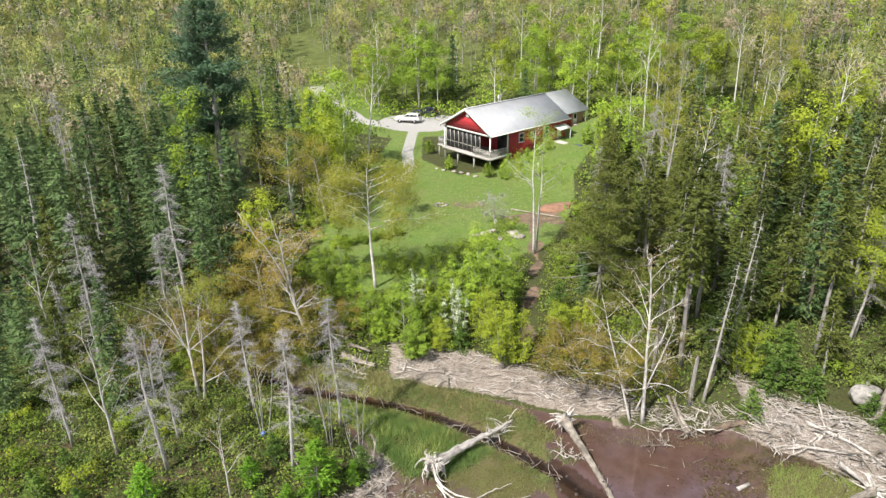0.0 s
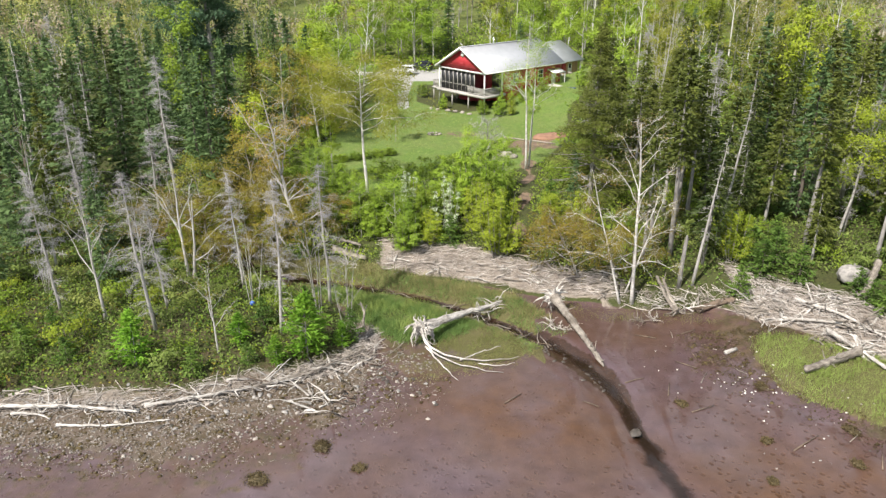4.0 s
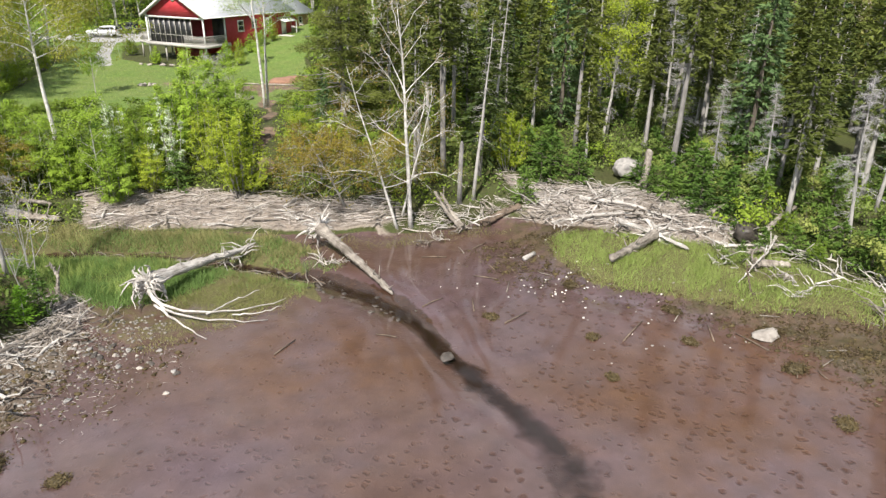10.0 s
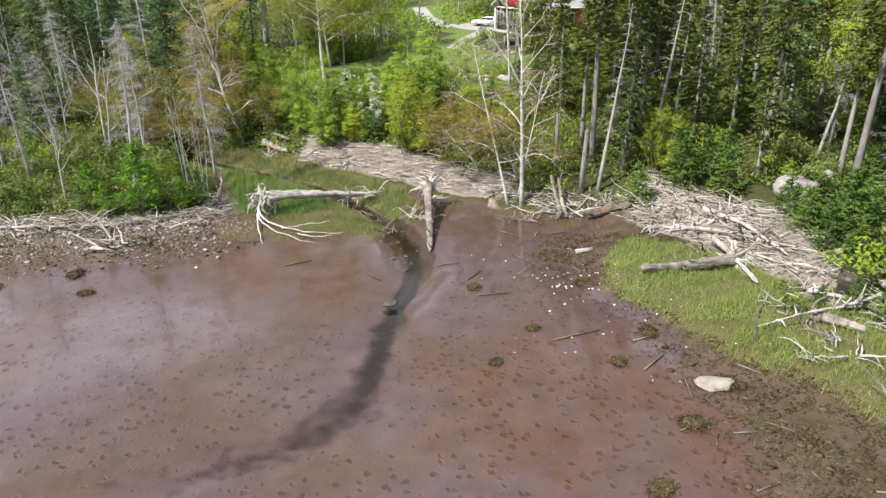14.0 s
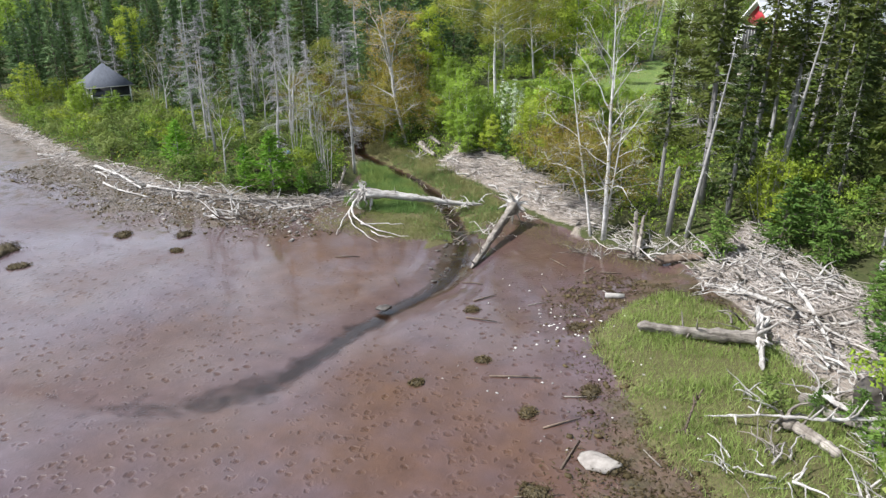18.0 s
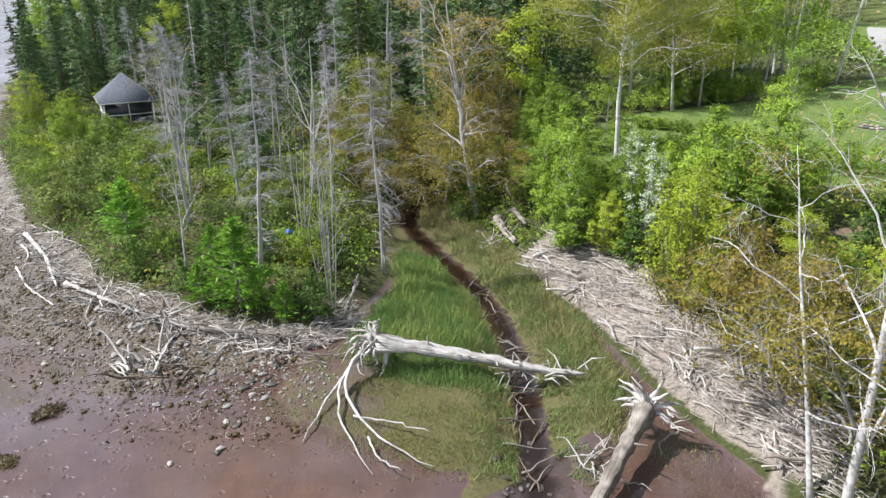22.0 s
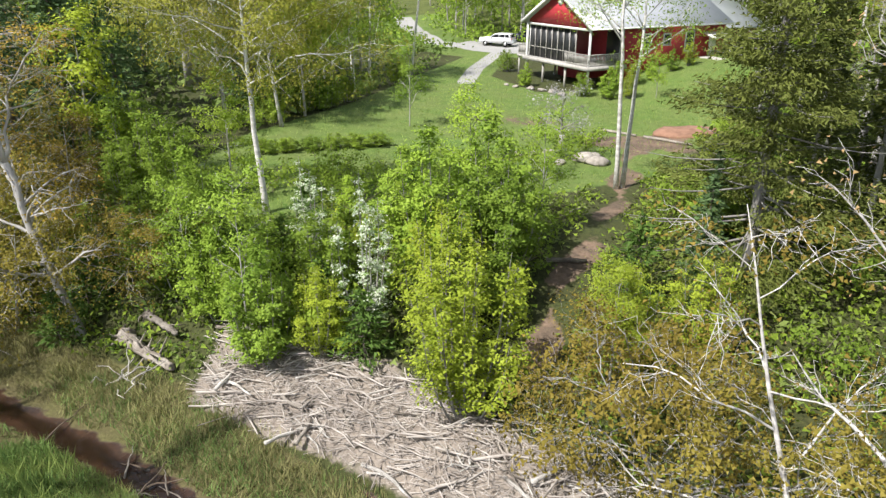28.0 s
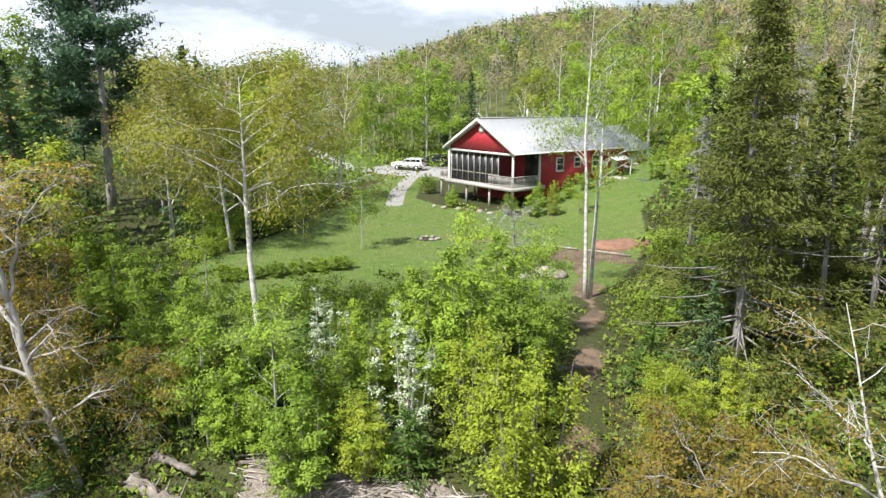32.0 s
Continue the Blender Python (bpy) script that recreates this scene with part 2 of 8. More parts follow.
STONE_PALE = plain("pale_stone", (0.22, 0.195, 0.17), (0.46, 0.42, 0.375), 3.0, 0.8, bump=0.4)
STONE_DARK = plain("wet_dark_stone", (0.035, 0.03, 0.027), (0.11, 0.095, 0.08), 3.5, 0.5, bump=0.4)
WEED = leafy("brown_seaweed", (0.034, 0.026, 0.013), (0.135, 0.105, 0.052), lucent=0.05, gloss=0.45, gain=1.0)
RED = plain("red_siding", (0.37, 0.026, 0.036), (0.44, 0.040, 0.052), 1.5, 0.6, bump=0.0)
WHITE = plain("white_trim", (0.70, 0.70, 0.68), (0.82, 0.82, 0.80), 2.0, 0.5, bump=0.05)
GREYWOOD = plain("weathered_deck_wood", (0.30, 0.29, 0.27), (0.48, 0.46, 0.43), 3.0, 0.85, bump=0.3)
TANWOOD = plain("tan_boards", (0.30, 0.19, 0.10), (0.45, 0.30, 0.17), 3.0, 0.7, bump=0.3)
ROOFING = plain("pale_metal_roof", (0.37, 0.39, 0.41), (0.46, 0.475, 0.495), 0.7, 0.45, 0.15, bump=0.05)
SHINGLE = plain("slate_blue_shingles", (0.060, 0.068, 0.085), (0.12, 0.13, 0.155), 6.0, 0.85, bump=0.4)
SCREEN = plain("dark_insect_screen", (0.012, 0.013, 0.015), (0.030, 0.031, 0.034), 2.0, 0.4, bump=0.0)
CAR_WHITE = plain("white_car_paint", (0.76, 0.77, 0.78), (0.80, 0.81, 0.82), 1.0, 0.22, bump=0.0)
CAR_DARK = plain("dark_car_paint", (0.022, 0.026, 0.035), (0.03, 0.034, 0.045), 1.0, 0.2, bump=0.0)
GLASS = plain("dark_glass", (0.01, 0.011, 0.013), (0.018, 0.02, 0.022), 1.0, 0.06, bump=0.0)
RUBBER = plain("tyre_rubber", (0.012, 0.012, 0.012), (0.025, 0.025, 0.025), 3.0, 0.8, bump=0.1)
ALLOY = plain("alloy", (0.45, 0.45, 0.46), (0.6, 0.6, 0.61), 3.0, 0.3, 0.9, bump=0.0)
LAMP_RED = plain("tail_lamp", (0.35, 0.01, 0.01), (0.45, 0.02, 0.02), 2.0, 0.2, bump=0.0)
BLUE = plain("blue_plastic", (0.06, 0.14, 0.42), (0.10, 0.19, 0.50), 2.0, 0.35, bump=0.05)
TARP = plain("navy_plastic", (0.015, 0.03, 0.09), (0.03, 0.05, 0.13), 2.0, 0.5, bump=0.05)
PEBBLE = plain("beach_pebbles", (0.06, 0.05, 0.042), (0.40, 0.37, 0.33), 7.0, 0.85, bump=0.0, obj=False)
SOIL = plain("red_brown_soil", (0.16, 0.085, 0.055), (0.32, 0.18, 0.12), 1.6, 0.95, bump=0.6, obj=False)


def siding_lines(m):
    """Clapboard laps as relief."""
    nt = m.node_tree
    b = nt.nodes["Principled BSDF"]
    geo = nt.nodes.new("ShaderNodeNewGeometry")
    sep = nt.nodes.new("ShaderNodeSeparateXYZ")
    nt.links.new(geo.outputs["Position"], sep.inputs[0])
    saw = math_of(nt, "FRACT", math_of(nt, "MULTIPLY", sep.outputs["Z"], 6.5))
    bumped(nt, b, saw, 0.7, 0.02)


siding_lines(RED)


# ---- mesh helpers ----
class Geo:
    def __init__(self):
        self.v, self.f, self.n, self.grain = [], [], 0, []

    def add(self, v, *faces, grain=None):
        v = np.asarray(v, float).reshape(-1, 3)
        self.grain.append(v * 0.3 if grain is None else grain)
        self.v.append(v)
        self.f += [np.asarray(f, int) + self.n for f in faces if len(f)]
        self.n += len(v)
        return self

    def tube(self, pts, radii, sides=5, cap=True):
        pts = np.asarray(pts, float)
        k = len(pts)
        d = np.gradient(pts, axis=0)
        d /= np.linalg.norm(d, axis=1, keepdims=True) + 1e-9
        ref = np.where(np.abs(d[:, 2:3]) > 0.9, np.array([[1.0, 0, 0]]), np.array([[0, 0, 1.0]]))
        u = np.cross(d, ref)
        u /= np.linalg.norm(u, axis=1, keepdims=True) + 1e-9
        w = np.cross(d, u)
        a = np.arange(sides) * 2 * np.pi / sides
        r = np.asarray(radii, float)[:, None, None]
        ring = pts[:, None] + r * (np.cos(a)[None, :, None] * u[:, None] + np.sin(a)[None, :, None] * w[:, None])
        i = np.arange(k - 1)[:, None] * sides
        j = np.arange(sides)[None]
        jn = (j + 1) % sides
        quads = np.stack([i + j, i + jn, i + sides + jn, i + sides + j], -1).reshape(-1, 4)
        caps = [np.arange(sides)[None, ::-1], (np.arange(sides) + (k - 1) * sides)[None]] if cap else []
        run = np.concatenate([[0], np.cumsum(np.linalg.norm(np.diff(pts, axis=0), axis=1))])
        grain = np.stack([np.tile(np.cos(a), (k, 1)) + pts[0, 0], np.tile(np.sin(a), (k, 1)) + pts[0, 1], np.tile(run[:, None] * 0.22, (1, sides))], -1)
        return self.add(ring, quads, *caps, grain=grain.reshape(-1, 3))

    def box(self, c, size, turn=None):
        s = np.array([[x, y, z] for x in (-0.5, 0.5) for y in (-0.5, 0.5) for z in (-0.5, 0.5)]) * size
        if turn is not None:
            s = s @ np.asarray(turn).T
        return self.add(s + np.asarray(c), [[0, 1, 3, 2], [4, 6, 7, 5], [0, 4, 5, 1], [2, 3, 7, 6], [0, 2, 6, 4], [1, 5, 7, 3]])

    def leaves(self, c, size, rng, up=0.5, aspect=0.6, way=None, face=None):
        """Small pointed blades about the points c."""
        n = len(c)
        if n == 0:
            return self
        nor = rng.normal(size=(n, 3)) + np.array([0, 0, up])
        if face is not None:
            nor = nor * 0.55 + face * 1.6
        nor /= np.linalg.norm(nor, axis=1, keepdims=True)
        t = rng.normal(size=(n, 3)) if way is None else way + 0.25 * rng.normal(size=(n, 3))
        u = np.cross(nor, t)
        u /= np.linalg.norm(u, axis=1, keepdims=True) + 1e-9
        if way is not None:
            w = t / (np.linalg.norm(t, axis=1, keepdims=True) + 1e-9)
        else:
            w = np.cross(u, nor)
        s = (size * rng.uniform(0.6, 1.35, n))[:, None]
        v = np.stack([c - w * s * 0.45 + u * s * aspect * 0.5, c + w * s * 0.55, c - w * s * 0.45 - u * s * aspect * 0.5], 1)
        return self.add(v, np.arange(3 * n).reshape(-1, 3))

    def mesh(self, name, mat, smooth=False):
        v = np.concatenate(self.v) if self.v else np.zeros((0, 3))
        me = bpy.data.meshes.new(name)
        me.vertices.add(len(v))
        me.vertices.foreach_set("co", v.ravel())
        loops = np.concatenate([f.ravel() for f in self.f])
        sizes = np.concatenate([np.full(len(f), f.shape[1]) for f in self.f])
        me.loops.add(len(loops))
        me.loops.foreach_set("vertex_index", loops)
        me.polygons.add(len(sizes))
        me.polygons.foreach_set("loop_start", np.concatenate([[0], np.cumsum(sizes)[:-1]]))
        me.polygons.foreach_set("loop_total", sizes)
        me.materials.append(mat)
        if mat is DRIFT or mat is DRIFT_GREY:
            gr = me.attributes.new("grain", "FLOAT_VECTOR", "POINT")
            gr.data.foreach_set("vector", np.concatenate(self.grain).astype(np.float32).ravel())
        if smooth:
            me.polygons.foreach_set("use_smooth", np.ones(len(sizes), bool))
        me.update(calc_edges=True)
        return me


def part(name, geo, mat, parent=None, label="", smooth=False, at=None):
    ob = new(name, geo if isinstance(geo, bpy.types.Mesh) else geo.mesh(name, mat, smooth))
    if parent is not None:
        ob.parent = parent
    if at is not None:
        ob.matrix_basis = at
    if label:
        tagged(ob, label)
    return ob


def thing(name, label, category, group="", kind="", at=None):
    ob = tagged(new(name), label, category, group, kind)
    if at is not None:
        ob.matrix_basis = at
    return ob


def solid(name, geo, mat, label, category, group="", kind="", smooth=False, at=None):
    return tagged(part(name, geo, mat, None, "", smooth, at), label, category, group, kind)


def at_scale(x, y, z, turn=0.0, s=1.0, sz=None, tilt=0.0, tilt_to=0.0):
    q = Euler((0, 0, radians(turn))).to_matrix()
    if tilt:
        q = Matrix.Rotation(radians(tilt), 3, Vector((-math.sin(radians(tilt_to)), math.cos(radians(tilt_to)), 0))) @ q
    return Matrix.Translation((x, y, z)) @ q.to_4x4() @ Matrix.Diagonal((s, s, sz or s, 1))


def ball(sub=2):
    bm = bmesh.new()
    bmesh.ops.create_icosphere(bm, subdivisions=sub, radius=1)
    v = np.array([x.co for x in bm.verts])
    f = np.array([[x.index for x in face.verts] for face in bm.faces])
    bm.free()
    return v, f


BALL1, BALL2, BALL3 = ball(1), ball(2), ball(3)


def rock_geo(seed, size, rough=0.28, base=BALL2):
    rng = np.random.default_rng(seed)
    v, f = base
    out = np.zeros(len(v))
    for k in range(10):
        d = rng.normal(size=3)
        d /= np.linalg.norm(d)
        cut = rng.uniform(0.55, 0.95)
        out = np.maximum(out, np.maximum(0, v @ d - cut))
        v = v - np.maximum(0, v @ d - cut)[:, None] * d * 0.85
    n = np.array([noise.noise(Vector(p * 2.1 + seed)) for p in v])
    return Geo().add(v * (1 + rough * n)[:, None] * np.asarray(size), f)


# ---- the lie of the land ----
SHORE = np.array([(-26, 15), (-19.5, 13.6), (-14.6, 12), (-8, 10), (-2, 7.4), (3.6, 5.6), (9.4, 4.9), (12.4, 2.5), (15, 1), (18, -2.5), (21.3, -6.5), (23, -12),
                  (25, -20), (32, -32), (60, -70), (400, -300), (1800, -300), (1800, 1800), (-1800, 1800), (-900, 300), (-260, 60), (-170, 22), (-134, 12), (-106, 4.5), (-84, -0.8),
                  (-67, -4.3), (-52, -6), (-40, -7.3), (-33, -6), (-27, -6.3), (-22.5, -4.3), (-18.5, -2.6), (-15.4, -0.3), (-16.3, 2), (-18.8, 6.3), (-21, 8), (-25, 11.5)], float)
CREEK = np.array([(-29.5, 17.5), (-27.5, 14.5), (-25.4, 12.6), (-22.6, 11.6), (-17.3, 10.2), (-12.8, 8.4), (-9.8, 6.5), (-7, 4.4), (-4.9, 2.6), (-2.8, 0.6), (-0.8, -2.3), (0.4, -5.4), (0.6, -9.9),
                  (1.3, -14.0), (1.9, -18.0), (0.6, -21.0), (-2.5, -23.6), (-8, -27), (-20, -33)], float)
DRIVE = np.array([(-11, 88), (-17, 87), (-25, 92.5), (-31, 106), (-38, 122), (-45, 146), (-49, 180), (-40, 230)], float)
WALKWAY = np.array([(-15.4, 64), (-15.9, 72), (-15.5, 80), (-15, 87)], float)
TRAIL = np.array([(-3.6, 15.5), (-3.0, 19.5), (-1.9, 24), (-0.9, 29), (-0.6, 34), (-0.4, 38), (1.4, 42.5), (3.5, 46)], float)
LAWN = np.array([(-25, 27), (-20, 23), (-13, 23.5), (-7.5, 28), (-3.5, 29.5), (1.5, 34), (4, 40), (6.5, 47), (8, 56), (16, 72), (21, 80), (14, 83), (0, 62), (-8, 60), (-13.5, 68), (-13.5, 84), (-18, 84), (-21, 68), (-23, 50), (-26, 38)], float)
GRASS_A = np.array([(-21.5, 8.8), (-19.2, 10.2), (-14, 8.3), (-10.8, 6.0), (-8, 3.6), (-4.9, 1.5), (-4, 0.1), (-5.5, -1.6), (-8.2, -2.5), (-10.8, -4.0), (-13, -3.8), (-15, -1), (-15.2, 2), (-18, 6)], float)
GRASS_B = np.array([(11.0, -0.4), (13.7, 0.5), (16.2, -1.4), (19.6, -4.6), (22, -8), (24, -14), (26, -22), (24.6, -24), (22.8, -19.8), (20.8, -15.7), (18.6, -13.2), (16.0, -12.2), (13.8, -9.5), (10.3, -6.4), (10.2, -2.4)], float)
BANK = np.array([(10.8, 6), (10.3, -2.2), (10.2, -6.2), (13.8, -9.5), (16, -12.2), (18.5, -13.2), (20.8, -15.7), (22.8, -19.8), (32, -34), (60, -70), (90, -70), (90, 40), (11, 40)], float)
GRASS_C = np.array([(-22, 13.6), (-17.5, 13.9), (-15.2, 12.8), (-9, 10.5), (-4.5, 7.9), (-2.2, 4.0), (-4.5, 4.2), (-7.2, 6.2), (-11, 8.6), (-16.5, 11)], float)


def line_dist(p, line):
    best = np.full(len(p), 1e9)
    for a, b in zip(line[:-1], line[1:]):
        ab = b - a
        t = np.clip(((p - a) @ ab) / (ab @ ab), 0, 1)
        best = np.minimum(best, np.hypot(*(p - a - t[:, None] * ab).T))
    return best


def inside(p, poly):
    hit = np.zeros(len(p), bool)
    for a, b in zip(poly, np.roll(poly, -1, 0)):
        cross = (a[1] > p[:, 1]) != (b[1] > p[:, 1])
        with np.errstate(divide="ignore", invalid="ignore"):
            x = (b[0] - a[0]) * (p[:, 1] - a[1]) / (b[1] - a[1]) + a[0]
        hit ^= cross & (p[:, 0] < x)
    return hit


def depth_in(p, poly):
    d = line_dist(p, np.vstack([poly, poly[:1]]))
    return np.where(inside(p, poly), d, -d)


def smooth(t):
    t = np.clip(t, 0, 1)
    return t * t * (3 - 2 * t)


def waves(p, size, seed=0.0):
    """Cheap rolling unevenness of the ground."""
    x, y = p[:, 0] / size + seed, p[:, 1] / size - seed
    return (np.sin(x * 1.7 + 1.3 * np.sin(y * 1.1)) + np.sin(y * 2.1 + 1.7 * np.sin(x * 0.9 + 1)) + 0.6 * np.sin(3.1 * x - 2.7 * y)) / 2.6


def height(p):
    p = np.asarray(p, float).reshape(-1, 2)
    x, y = p.T
    d = depth_in(p, SHORE) + 0.5 * waves(p, 2.6) * smooth((60 - np.abs(y)) / 20)
    plateau = 1.45 + 2.35 * smooth((y - 4) / 20) + 1.0 * smooth((y - 55) / 45) + 1.3 * smooth((x - 4) / 20) * smooth((y - 12) / 40)
    plateau = plateau * (1 - 0.6 * smooth((-x - 44) / 16) * smooth((26 - y) / 14) * (1 + 0.3 * smooth((-x - 58) / 8)))
    steep = 3.8 - 1.7 * smooth((x - 1) / 4) * smooth((16 - x) / 5)
    land = plateau * (1 - np.exp(-np.maximum(d, 0) / steep)) + 0.12 * (1 - np.exp(-np.maximum(d, 0) / 0.5))
    land += 0.16 * waves(p, 3.3, 3) * smooth(d / 3) * smooth((-depth_in(p, LAWN)) / 3)
    right = smooth((x + 70) / 110)
    rise = np.maximum(0, y - 98 - 14 * smooth((-x - 5) / 30))
    land += 52 * (1 - np.exp(-rise * (0.06 + 0.20 * right) / 52))
    land += 0.10 * np.maximum(0, x - 55) * smooth((y + 20) / 60) * (x < 400) + 34.5 * smooth((y + 20) / 60) * (x >= 400)
    along, beside = (x + 6.7) * 0.766 + (y - 63.85) * 0.643, (x + 6.7) * 0.643 - (y - 63.85) * 0.766
    land += 2.3 * smooth((along + 2) / 14) * smooth((beside + 3) / 6) * smooth((30 - beside) / 24) * smooth((52 - along) / 22)
    mud = -0.0035 * np.clip(-d - 6, 0, 130)
    shingle = 0.22 * np.exp(-(np.maximum(-d, 0) / 2.5) ** 2) * (smooth((-x - 17) / 3))
    z = np.where(d > 0, land, mud) + shingle * np.where(d > 0, np.exp(-np.maximum(d, 0) / 2), 1)
    z += 0.16 * smooth(depth_in(p, GRASS_A) / 0.7) + 0.10 * smooth(depth_in(p, GRASS_B) / 0.9) + 0.10 * smooth(depth_in(p, GRASS_C) / 0.6)
    bank = depth_in(p, BANK)
    z += (0.25 * smooth((bank + 8) / 6) + 0.48 * smooth((bank + 1.4) / 2.6)) * smooth((x - 4) / 6)
    c = line_dist(p, CREEK)
    hollow = np.exp(-(np.maximum(c - 2, 0) / 4.0) ** 2) * smooth((-x - 14) / 4) * smooth((y - 10) / 3)
    z = np.where(z > 0.3, 0.3 + (z - 0.3) * (1 - 0.85 * hollow), z)
    near = smooth((y + 16) / 12)
    z -= (0.10 + 0.30 * near) * np.exp(-(c / (1.0 + 0.3 * near)) ** 2) * smooth((y + 40) / 8)
    creek_land = smooth((2.6 - c) / 1.6) * (x < -14)
    z = z * (1 - creek_land) + np.minimum(z, -0.12) * creek_land
    return z


def ground_z(x, y):
    return float(height([(x, y)])[0])


def spaced(lo, hi, step, far_lo, far_hi, grow=1.16):
    mid = list(np.arange(lo, hi + 1e-6, step))
    s, v = step, hi
    while v < far_hi:
        s *= grow
        v += s
        mid.append(v)
    s, v = step, lo
    while v > far_lo:
        s *= grow
        v -= s
        mid.insert(0, v)
    return np.array(mid)


gx = spaced(-48, 30, 0.36, -2500, 2500)
gy = np.concatenate([spaced(-34, 27.6, 0.36, -2500, 27.7), np.arange(28.2, 132, 0.8), spaced(132, 133, 0.8, 131.9, 2500)[1:]])
GX, GY = np.meshgrid(gx, gy)
gp = np.stack([GX.ravel(), GY.ravel()], 1)
gz = height(gp)
nx, ny = len(gx), len(gy)
gi = (np.arange(ny - 1)[:, None] * nx + np.arange(nx - 1)[None]).ravel()
ground_geo = Geo().add(np.column_stack([gp, gz]), np.stack([gi, gi + 1, gi + nx + 1, gi + nx], 1))


def mask(name, values, me):
    a = me.attributes.new(name, "FLOAT", "POINT")
    a.data.foreach_set("value", np.clip(values, 0, 1).astype(np.float32))


GROUND, nt, bs = material("ground_surface")


def attr(name):
    a = nt.nodes.new("ShaderNodeAttribute")
    a.attribute_name = name
    return a.outputs["Fac"]


def ragged(name, amount=0.5, scale=1.6):
    """A mask with an uneven, broken edge."""
    n = noise_of(nt, scale, 6.0, 0.65)
    v = math_of(nt, "ADD", attr(name), math_of(nt, "MULTIPLY", math_of(nt, "SUBTRACT", n, 0.5), amount * 2))
    r = node(nt, "MapRange")
    r.interpolation_type = "SMOOTHSTEP"
    r.inputs["From Min"].default_value, r.inputs["From Max"].default_value = 0.38, 0.62
    nt.links.new(v, r.inputs["Value"])
    return r.outputs["Result"]


n_big, n_mid, n_fine, n_tiny = noise_of(nt, 0.12, 4), noise_of(nt, 0.9, 6), noise_of(nt, 6, 8, 0.7), noise_of(nt, 28, 6, 0.7)
wood_c = ramp_of(nt, noise_of(nt, 0.5, 5.0, 0.65), (0.3, (0.05, 0.07, 0.018)), (0.7, (0.14, 0.165, 0.045)))
floor_c = mixed(nt, n_mid, ramp_of(nt, n_fine, (0.3, (0.030, 0.024, 0.014)), (0.7, (0.085, 0.07, 0.035))), ramp_of(nt, n_fine, (0.3, (0.028, 0.045, 0.012)), (0.7, (0.085, 0.12, 0.028))))
lawn_c = mixed(nt, ramp_of(nt, noise_of(nt, 0.35, 6, 0.7), (0.35, (0, 0, 0)), (0.65, (1, 1, 1))), ramp_of(nt, n_fine, (0.25, (0.066, 0.130, 0.025)), (0.75, (0.168, 0.255, 0.052))), ramp_of(nt, n_fine, (0.25, (0.098, 0.140, 0.036)), (0.75, (0.21, 0.25, 0.08))))
lawn_c = mixed(nt, math_of(nt, "MULTIPLY", ramp_of(nt, noise_of(nt, 1.3, 6, 0.75), (0.45, (0, 0, 0)), (0.62, (1, 1, 1))), 0.55), lawn_c, (0.075, 0.125, 0.025))
gravel_c = ramp_of(nt, n_fine, (0.25, (0.26, 0.26, 0.25)), (0.75, (0.46, 0.45, 0.44)))
soil_c = mixed(nt, ramp_of(nt, n_mid, (0.42, (0, 0, 0)), (0.6, (1, 1, 1))), ramp_of(nt, n_fine, (0.25, (0.075, 0.055, 0.040)), (0.75, (0.20, 0.15, 0.11))), ramp_of(nt, n_fine, (0.25, (0.13, 0.09, 0.06)), (0.75, (0.31, 0.22, 0.16))))
wrack_c = mixed(nt, n_mid, ramp_of(nt, n_tiny, (0.25, (0.085, 0.068, 0.053)), (0.75, (0.40, 0.35, 0.295))), ramp_of(nt, n_fine, (0.25, (0.125, 0.10, 0.08)), (0.75, (0.47, 0.41, 0.35))))
shingle_c = mixed(nt, n_mid, ramp_of(nt, n_tiny, (0.3, (0.055, 0.042, 0.030)), (0.72, (0.27, 0.225, 0.18))), ramp_of(nt, n_fine, (0.25, (0.07, 0.055, 0.036)), (0.75, (0.20, 0.165, 0.11))))
marsh_c = mixed(nt, n_mid, ramp_of(nt, n_fine, (0.25, (0.055, 0.06, 0.02)), (0.75, (0.15, 0.16, 0.05))), ramp_of(nt, n_fine, (0.25, (0.07, 0.05, 0.03)), (0.75, (0.17, 0.14, 0.075))))
rust_c = ramp_of(nt, n_mid, (0.25, (0.072, 0.034, 0.014)), (0.75, (0.128, 0.064, 0.027)))
mud_c = mixed(nt, ramp_of(nt, n_big, (0.38, (0, 0, 0)), (0.62, (1, 1, 1))), ramp_of(nt, n_mid, (0.25, (0.066, 0.036, 0.026)), (0.75, (0.114, 0.066, 0.048))), ramp_of(nt, n_mid, (0.25, (0.068, 0.042, 0.044)), (0.75, (0.120, 0.078, 0.086))))
rust_m = math_of(nt, "MULTIPLY", attr("rusty"), math_of(nt, "MULTIPLY", ramp_of(nt, noise_of(nt, 0.35, 5.0, 0.6), (0.3, (0.15, 0.15, 0.15)), (0.62, (1, 1, 1))), 0.8))
mud_c = mixed(nt, rust_m, mud_c, rust_c)
scum_c = mixed(nt, ramp_of(nt, n_mid, (0.4, (0, 0, 0)), (0.6, (1, 1, 1))), ramp_of(nt, n_fine, (0.3, (0.028, 0.024, 0.012)), (0.75, (0.11, 0.09, 0.045))), ramp_of(nt, n_tiny, (0.3, (0.055, 0.036, 0.022)), (0.7, (0.16, 0.11, 0.075))))
bed_c = ramp_of(nt, n_fine, (0.25, (0.014, 0.009, 0.006)), (0.75, (0.075, 0.036, 0.020)))
col = mixed(nt, attr("farwood"), floor_c, wood_c)
col = mixed(nt, ragged("lawn", 0.25), col, lawn_c)
col = mixed(nt, ragged("soil", 0.45), col, soil_c)
